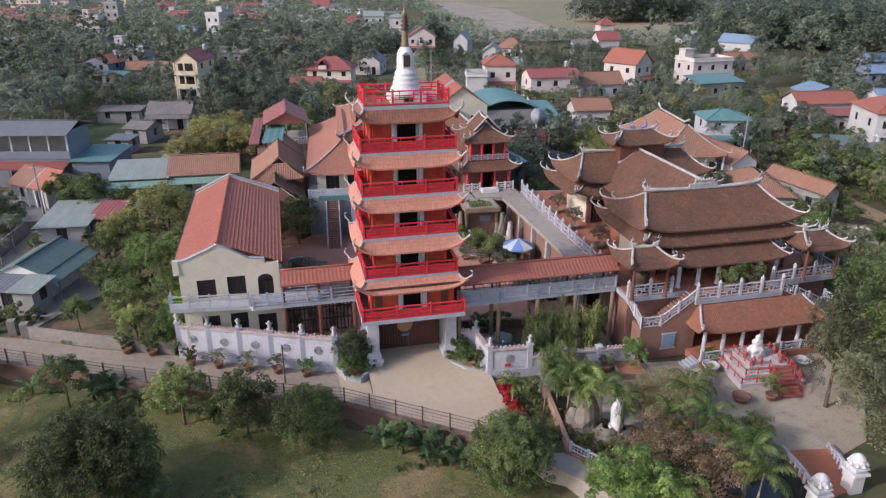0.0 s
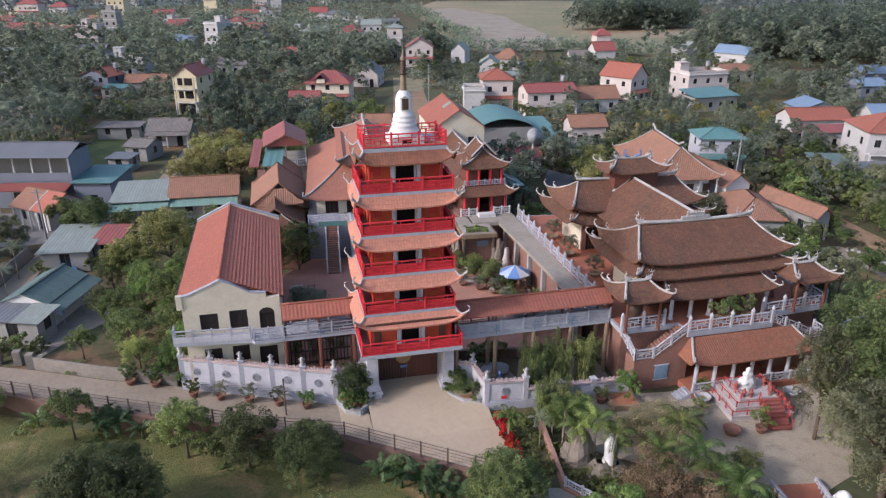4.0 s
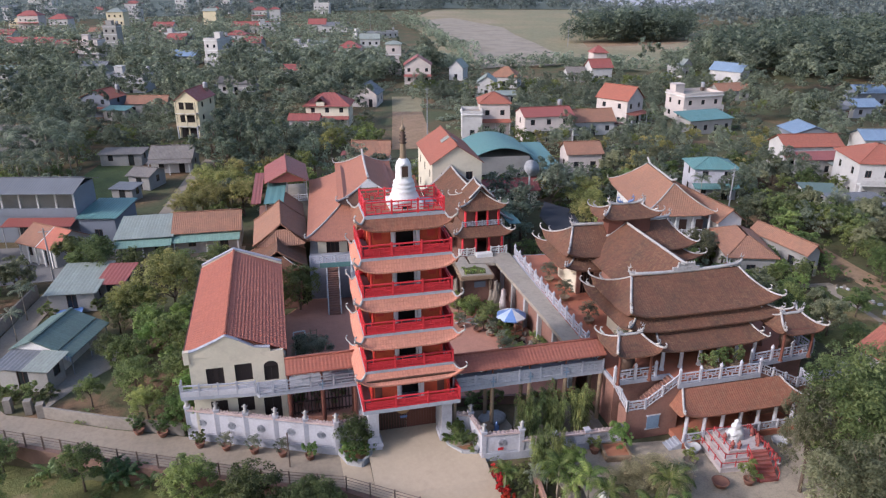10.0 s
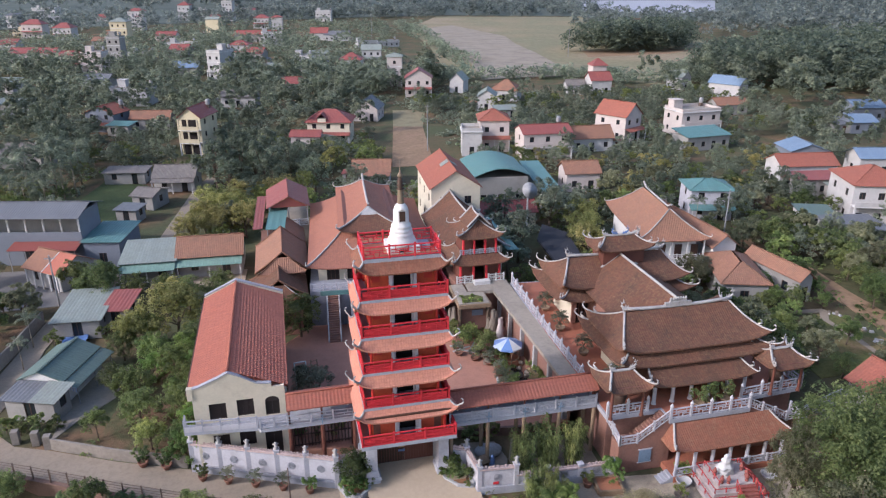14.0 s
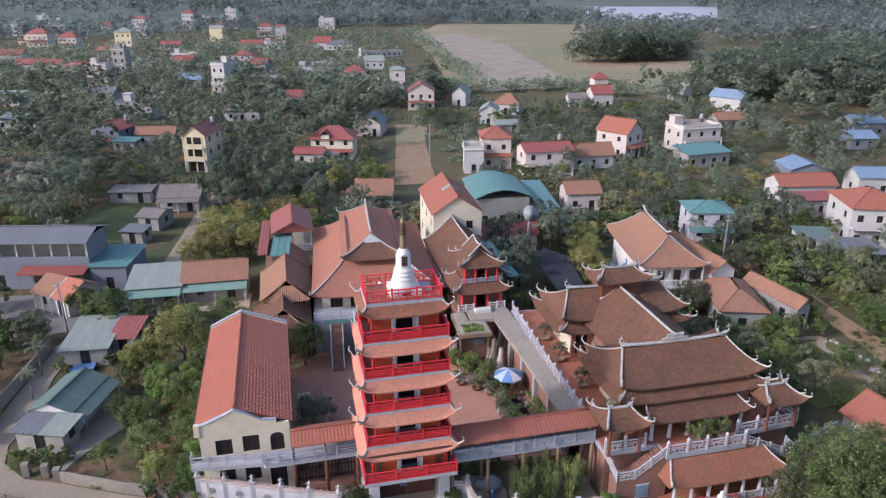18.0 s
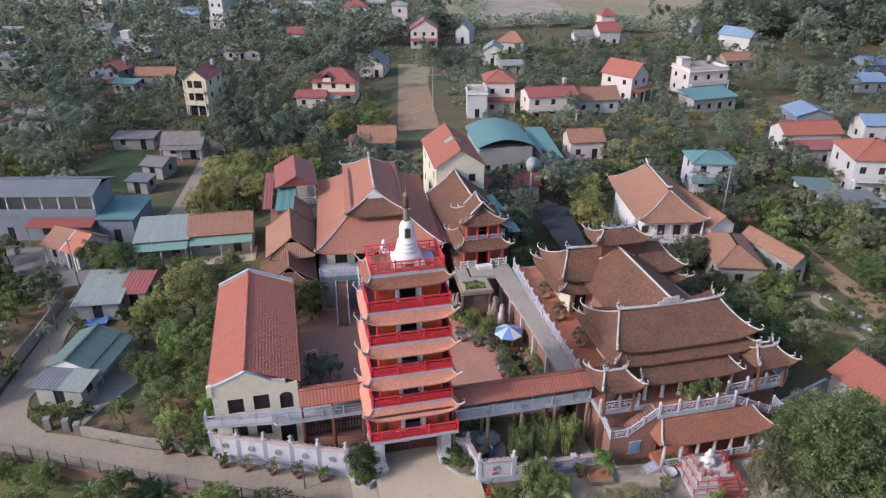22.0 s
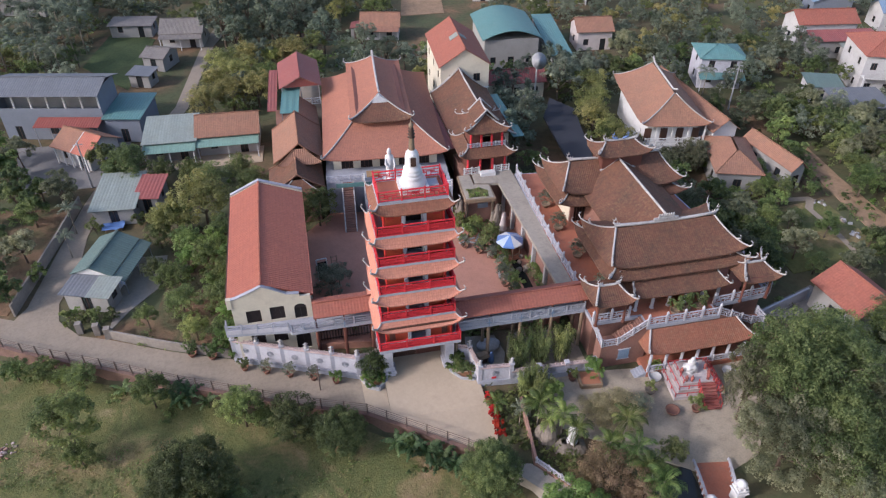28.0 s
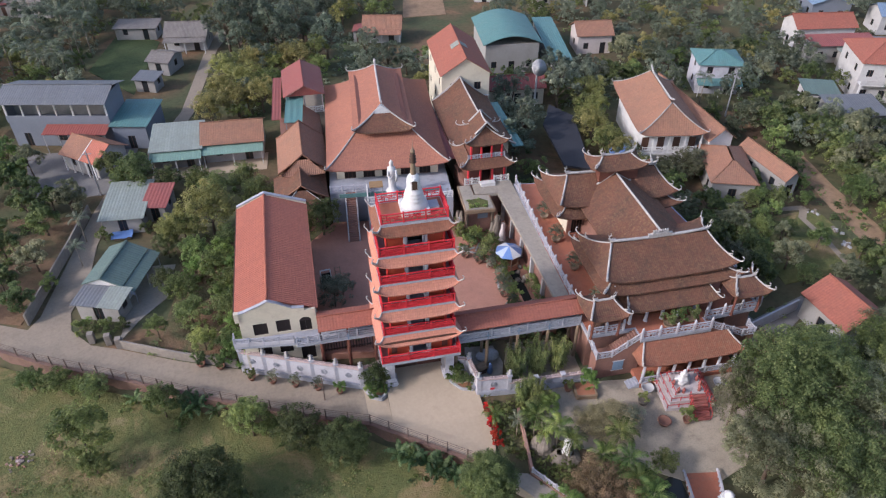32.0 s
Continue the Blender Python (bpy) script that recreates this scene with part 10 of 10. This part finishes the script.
m.grid(lambda u, v: (14.2 + (0.55 - 0.35 * v + 0.16 * noise.noise(Vector((math.cos(6.28 * u) * 1.5, math.sin(6.28 * u) * 1.5, v * 5)))) * math.cos(6.2832 * u), 20.8 + (0.5 - 0.3 * v) * math.sin(6.2832 * u), 0.7 + 3.1 * v), 12, 14)
single("scholar_rock", m, M_SHRINE, "pale standing rock beside the pond", "rock")
# boards, trays and bonsai lying about the court
for x, y, a, l in ((9.6, 20.2, 20, 2.2), (10.2, 19.6, -35, 1.8), (11.0, 20.6, 60, 1.6), (9.2, 21.0, -10, 1.4), (11.6, 13.2, 80, 1.2)):
    pl = thing("plank", "grey weathered board lying in the court", "board", x, y, 0.79, a)
    part("board", Mesh().box(-l / 2, -0.12, 0.0, l / 2, 0.12, 0.08), M_STONE, pl)
for x, y, s in ((11.7, 11.2, 0.3), (12.1, 14.0, 0.34), (11.6, 16.4, 0.3), (12.2, 9.4, 0.3), (10.4, 17.6, 0.3), (12.4, 17.4, 0.28), (9.0, 19.0, 0.3)):
    pot(x, y, 0.79, 0.42, 0.35, M_DARKPOT, GREYT, s, "bonsai in a brown tray in the court", "planter")
for x, y, t, s in ((12.6, 12.0, BUSH[0], 1.0), (12.7, 13.4, BUSH[1], 1.1), (12.5, 14.8, BUSH[0], 1.0), (15.6, 14.4, BUSH[2], 0.9), (15.7, 9.2, BUSH[2], 0.9), (15.6, 11.2, BUSH[1], 1.0), (10.4, 21.6, BUSH[0], 1.3), (11.4, 21.0, BUSH[1], 1.1), (9.6, 22.4, BUSH[1], 1.4), (13.0, 16.4, BUSH[1], 1.0), (12.9, 21.6, BUSH[0], 1.1)):
    t.put(x, y, 0.76, s)
# greenery and clutter under the long gallery
for x, y, t, s in ((6.4, 5.0, BUSH[0], 1.3), (8.0, 4.9, BUSH[1], 1.3), (12.0, 4.0, BUSH[0], 1.3), (15.0, 3.2, BUSH[0], 1.3), (5.2, 2.6, BUSH[0], 1.0)):
    t.put(x, y, 0.05, s)
br = thing("boulder", "pale grey boulder under the gallery", "rock", 7.6, 3.0, 0.05)
m = Mesh()
m.smooth = True
m.grid(lambda u, v: ((1.25 + 0.25 * noise.noise(Vector((u * 6, v * 3, 1)))) * math.sin(math.pi * v) * math.cos(6.2832 * u), 0.9 * math.sin(math.pi * v) * math.sin(6.2832 * u), 0.9 * (1 + math.cos(math.pi * v)) / 2 - 0.05), 14, 8)
part("rock", m, M_STONE, br)
gn = thing("garden_shelter", "small brown hooded shelter under the gallery", "shelter", 6.4, 1.2, 0.05, 15)
part("hood", Mesh().face([(-0.7, -0.5, 0.9), (0.7, -0.5, 0.9), (0.5, 0.4, 1.25), (-0.5, 0.4, 1.25)]) or Mesh().box(-0.7, -0.5, 0.85, 0.7, 0.5, 1.15, 0.2), M_TANPIER, gn)
part("body", Mesh().box(-0.45, -0.3, 0.0, 0.45, 0.35, 0.85), M_DARKWOOD, gn)
bf = Mesh()
bf.smooth = True
bf.lathe([(0.25, 0.05), (0.3, 0.4), (0.2, 0.8), (0.24, 1.0), (0.12, 1.2), (0.15, 1.35), (0.03, 1.5)], 10, 7.3, 1.0)
single("blue_urn", bf, M_BLUESTONE, "blue glazed urn under the gallery", "urn")
single("wall_plaque", Mesh().box(6.5, -1.93, 0.9, 6.95, -1.9, 1.15), M_RAIL, "small red plaque on the garden wall", "plaque")
# a leaning door frame and a ladder in the west court
df = thing("door_frame", "white door frame leaning in the courtyard", "door frame", -7.8, 16.4, 0.79, 8)
for a, b in (((-0.55, 0, 0), (-0.55, 0.5, 2.6)), ((0.55, 0, 0), (0.55, 0.5, 2.6))):
    part("stile", Mesh().tube([a, b], 0.07, 6), M_WHITE, df)
part("head", Mesh().tube([(-0.55, 0.5, 2.6), (0.55, 0.5, 2.6)], 0.07, 6), M_WHITE, df)
part("panel", Mesh().face([(-0.5, 0.0, 0.02), (0.5, 0.0, 0.02), (0.5, 0.48, 2.55), (-0.5, 0.48, 2.55)]) or Mesh().box(-0.5, 0.2, 0.05, 0.5, 0.24, 2.4), M_DARK, df)
ld = thing("ladder", "bamboo ladder leaning in the courtyard", "ladder", -6.4, 16.6, 0.79, 5)
for x in (-0.3, 0.3):
    part("rail", Mesh().tube([(x, 0, 0), (x, 0.9, 2.4)], 0.045, 6), M_TANPIER, ld)
for k in range(6):
    part("rung", Mesh().tube([(-0.3, 0.15 * k + 0.1, 0.4 * k + 0.27), (0.3, 0.15 * k + 0.1, 0.4 * k + 0.27)], 0.03, 6), M_TANPIER, ld)

# utility poles and masts
for x, y, h in ((26.3, 116.4, 11.0), (140.6, 304.3, 14.0), (264.1, 261.8, 14.0), (60.0, 47.0, 8.0), (-37.0, 44.0, 7.0), (-50.0, 40.0, 8.0), (56.0, 430.0, 16.0), (-9.5, 1.0, 3.2)):
    o = thing("utility_pole", "slim grey utility pole", "pole", x, y, 0.0)
    part("shaft", Mesh().lathe([(0.14, 0.0), (0.08, h)] if h > 4 else [(0.06, 0.0), (0.05, h)], 8), M_POLE if h > 4 else M_FENCE, o)
    if h > 4:
        part("crossarm", Mesh().box(-0.6, -0.05, h - 0.5, 0.6, 0.05, h - 0.4), M_POLE, o)
# satellite dish
o = thing("satellite_dish", "large white satellite dish on a mast", "satellite dish", 30.4, 57.5, 1.5, 0)
part("mast", Mesh().lathe([(0.2, -1.5), (0.15, 4.6)], 8), M_WHITE, o)
m = Mesh()
m.smooth = True
m.lathe([(1.35, 0.45), (0.95, 0.2), (0.5, 0.05), (0.05, 0.0), (0.05, -0.05), (0.5, 0.0), (0.95, 0.15), (1.36, 0.42)], 24)
part("dish", m, M_STONE, o, place=pose(0, -0.3, 5.3, 62, 0, 10))
# plants and a blue tarpaulin round the sheds by the lane
for x, y, t, s in ((-34.6, 16.0, BUSH[1], 1.1), (-33.2, 15.4, BUSH[0], 1.2), (-31.6, 15.0, BUSH[1], 1.3), (-30.2, 15.6, BUSH[0], 1.1), (-34.2, 17.0, BUSH[2], 0.9), (-29.6, 33.4, BUSH[0], 1.3), (-34.6, 32.6, BUSH[1], 1.2)):
    t.put(x, y, 0.0, s)
tp = thing("tarpaulin", "crumpled blue tarpaulin before the low hut", "tarpaulin", -32.6, 33.0, 0.05)
m = Mesh()
m.smooth = True
m.grid(lambda u, v: (lerp(-1.3, 1.3, u), lerp(-0.8, 0.8, v), 0.5 + 0.25 * noise.noise(Vector((u * 4, v * 3, 2.0)))), 10, 6)
m.grid(lambda u, v: (lerp(-1.3, 1.3, u), lerp(-0.8, 0.8, v), 0.46 + 0.25 * noise.noise(Vector((u * 4, v * 3, 2.0)))), 10, 6, flip=True)
part("sheet", m, M_TARP, tp)
part("crate", Mesh().box(-1.0, -0.5, -0.05, 1.0, 0.5, 0.3), M_TANPIER, tp)
# garden walls along the lane and road
gw = thing("garden_wall", "grey rendered garden wall along the road", "wall", kind="structure")
part("wall", Mesh().beam((-17.9, 7.2, 1.1), (-24.0, 9.7, 1.1), 0.2, 1.2).beam((-24.0, 9.7, 1.1), (-30.1, 12.7, 1.1), 0.2, 1.2), M_WALLC, gw)
for x, y in ((-30.2, 12.8), (-31.4, 13.6), (-33.2, 14.2)):
    part("gate_pier", Mesh().box(x - 0.3, y - 0.3, 0, x + 0.3, y + 0.3, 1.35), M_WALLC, gw)
gw = thing("garden_wall", "weathered dark wall along the lane", "wall", kind="structure")
part("wall", Mesh().beam((-40.6, 18.4, 1.5), (-38.5, 32.0, 1.5), 0.2, 1.6).beam((-38.5, 32.0, 1.5), (-37.6, 39.5, 1.5), 0.2, 1.6), M_WALLC, gw)

# garden bridge with white lotus posts at the south-east
gb = thing("garden_bridge", "small red-decked garden bridge with pale railings", "bridge", 22.0, -16.2, 0.0)
part("deck", Mesh().slab([(-2.0, -2.4), (0.8, -1.95), (2.1, 1.55), (-0.95, 2.05)], -0.5, 0.06), M_YARD, gb)
for p0, p1 in (((-0.95, 2.0), (-2.02, -2.0)), ((2.05, 1.5), (0.78, -1.6))):
    n = 7
    for i in range(n):
        a, b = Vector(p0).lerp(Vector(p1), i / n), Vector(p0).lerp(Vector(p1), (i + 1) / n)
        ha, hb2 = 0.42 + 0.55 * math.sin(math.pi * 0.5 * i / n), 0.42 + 0.55 * math.sin(math.pi * 0.5 * (i + 1) / n)
        part("top_rail", Mesh().beam((*a, ha), (*b, hb2), 0.16, 0.12), M_LILAC, gb)
        part("lower_rail", Mesh().beam((*a, ha - 0.26), (*b, hb2 - 0.26), 0.09, 0.08), M_LILAC, gb)
        part("baluster", Mesh().box(b.x - 0.06, b.y - 0.06, 0.062, b.x + 0.06, b.y + 0.06, hb2 - 0.12), M_LILAC, gb)
    x, y = p0
    part("end_scroll", Mesh().tube([(x, y, 0.4), (x + 0.05, y + 0.22, 0.34), (x + 0.06, y + 0.28, 0.18), (x + 0.04, y + 0.18, 0.08)], 0.07, 6), M_LILAC, gb)
for x, y, h in ((-2.05, -2.35, 1.1), (0.72, -1.85, 1.6)):
    p = Mesh().box(x - 0.42, y - 0.42, -0.6, x + 0.42, y + 0.42, h - 0.35, 0.03).box(x - 0.56, y - 0.56, h - 0.35, x + 0.56, y + 0.56, h - 0.2, 0.04)
    p.box(x - 0.36, y - 0.36, h - 0.2, x + 0.36, y + 0.36, h + 0.05).box(x - 0.5, y - 0.5, h + 0.05, x + 0.5, y + 0.5, h + 0.14, 0.05)
    p.lathe([(0.26, h + 0.14), (0.4, h + 0.26), (0.44, h + 0.46), (0.38, h + 0.66), (0.2, h + 0.84), (0.05, h + 0.92)], 14, x, y)
    post = part("lotus_post", p, M_STATUE, gb, "white gatepost crowned by a lotus bud")
    pet = Mesh()
    for j in range(8):
        t = 2 * math.pi * j / 8
        pet.tube([(x + 0.3 * math.cos(t), y + 0.3 * math.sin(t), h + 0.16), (x + 0.5 * math.cos(t), y + 0.5 * math.sin(t), h + 0.34), (x + 0.46 * math.cos(t), y + 0.46 * math.sin(t), h + 0.54)], [0.09, 0.11, 0.02], 5)
    part("lotus_petals", pet, M_STATUE, post)
sheet("stream", [(12.5, -17.0), (20.6, -13.8), (20.2, -19.8), (14.5, -22.0)], M_WATER, "dark shaded stream below the garden bridge", "water", -0.02, -0.5)
sheet("garden_path", [(20.4, -26.0), (25.5, -26.0), (26.5, -19.6), (20.2, -19.9)], M_YARD, "red-tiled garden path beyond the bridge", "path", 0.03)
cl = thing("rock_outcrop", "pale craggy rocks behind the garden statue", "rocks")
for x, y, h, r in ((9.7, -9.2, 2.6, 0.75), (10.3, -8.7, 2.2, 0.7), (10.8, -10.2, 0.9, 0.9), (11.8, -10.3, 0.7, 0.9), (9.2, -8.6, 1.6, 0.6)):
    m = Mesh()
    m.grid(lambda u, v: ((r + 0.4 * r * noise.noise(Vector((math.cos(2 * math.pi * u) * 2, math.sin(2 * math.pi * u) * 2, v * 3 + x)))) * (1.1 - 0.75 * v * v) * math.cos(2 * math.pi * u), (r + 0.4 * r * noise.noise(Vector((math.cos(2 * math.pi * u) * 2, math.sin(2 * math.pi * u) * 2, v * 3 + y)))) * (1.1 - 0.75 * v * v) * math.sin(2 * math.pi * u), h * v), 12, 8)
    part("rock", m, M_ROCK, cl, place=pose(x, y, -0.1))
sm = Mesh()
sm.smooth = True
sm.lathe([(0.45, 0.5), (0.5, 0.65), (0.36, 0.75), (0.38, 1.3), (0.42, 1.9), (0.36, 2.35), (0.15, 2.5), (0.19, 2.7), (0.15, 2.88), (0.04, 2.98)], 16, 11.5, -10.1)
single("statue", sm, M_STATUE, "pale standing statue among garden palms", "statue")
sheet("soil_strip", [(59.2, 8.6), (63.8, 13.6), (63.7, 17.5), (64.0, 24.5), (65.0, 33.9), (62.2, 32.0), (60.6, 23.2), (59.8, 15.9)], G_DIRT, "strip of bare reddish-brown soil through the orchard", "ground", 0.03)
# greenery and planters on the terrace
for x, y, t, s in ((25.0, -0.9, BUSH[0], 1.1), (26.2, -0.8, BUSH[1], 1.0), (27.6, -0.7, BUSH[0], 1.2)):
    pot(x, y, TZ, 0.45, 0.4, M_TANPIER, t, s, "shrub in a tan planter on the terrace", "planter")
for x, y in ((18.7, 14.7), (19.0, 9.5), (18.9, 19.5), (19.4, 3.6)):
    pot(x, y, TZ, 0.5, 0.45, M_TANPIER, GREYT, 0.42, "bonsai tree in a tan planter on the terrace", "planter")


# hazy town beyond the fields, thinning out with distance
tr = random.Random(11)
for i in range(44):
    x, y = tr.uniform(-270, 70), tr.uniform(210, 760)
    x -= y * 0.12
    if not free(x, y, 6):
        continue
    rf = tr.choice(["hip", "gable", "gable", "flat", "mono"])
    far_house(x, y, tr.uniform(7, 12), tr.uniform(6, 9), tr.choice([3.4, 3.6, 6.4, 7.0, 9.6]), tr.uniform(-25, 5), rf, None if rf == "flat" else tr.choice([T_REDSH, T_REDSH, T_BROWN, T_PALET, T_GREY]), tr.choice([M_WHITE, M_WHITE, M_PINK, M_GREYW, M_YELLOW]), 1 if rf == "mono" else tr.choice([1, 2]), tr.uniform(1.2, 2.4), "x")

# heap of pinkish rubble on the field
rb = thing("rubble_heap", "low heap of pinkish rubble and litter on the grass", "rubble", -37.7, 0.7, LOW)
for i in range(30):
    a, d = tr.uniform(0, 6.283), 1.2 * tr.random() ** 0.7
    l, w2, h2 = tr.uniform(0.06, 0.2), tr.uniform(0.05, 0.14), tr.uniform(0.05, 0.15)
    part("rubble_piece", Mesh().box(-l, -w2, -0.05, l, w2, h2, 0.03), tr.choice((M_PINKWALL, M_ROCK, M_BRICK, M_SCALLOP)), rb, place=pose(d * math.cos(a), d * math.sin(a), 0.12 * (1.5 - d), 0, 0, tr.uniform(0, 360)))
# pale stones thrown down beside the bare soil
for cx, cy in ((57.4, 19.4), (57.6, 15.0), (57.1, 12.0)):
    st = thing("stone_heap", "small heap of pale stones on the bare soil", "stones", cx, cy, 0.0)
    for i in range(9):
        a, d = tr.uniform(0, 6.283), 0.9 * tr.random()
        l = tr.uniform(0.12, 0.34)
        part("stone", Mesh().box(-l, -l * 0.7, -0.05, l, l * 0.7, l * 0.8, l * 0.25), tr.choice((M_ROCK, M_STONE, M_TRIM)), st, place=pose(d * math.cos(a), d * math.sin(a), 0.0, 0, 0, tr.uniform(0, 360)))
# pale garden wall half hidden by the east trees
single("garden_wall", Mesh().beam((38.4, -3.9, 1.9), (37.5, -9.6, 1.9), 0.2, 2.0), M_CREAM, "pale weathered garden wall between the trees", "wall", "structure")
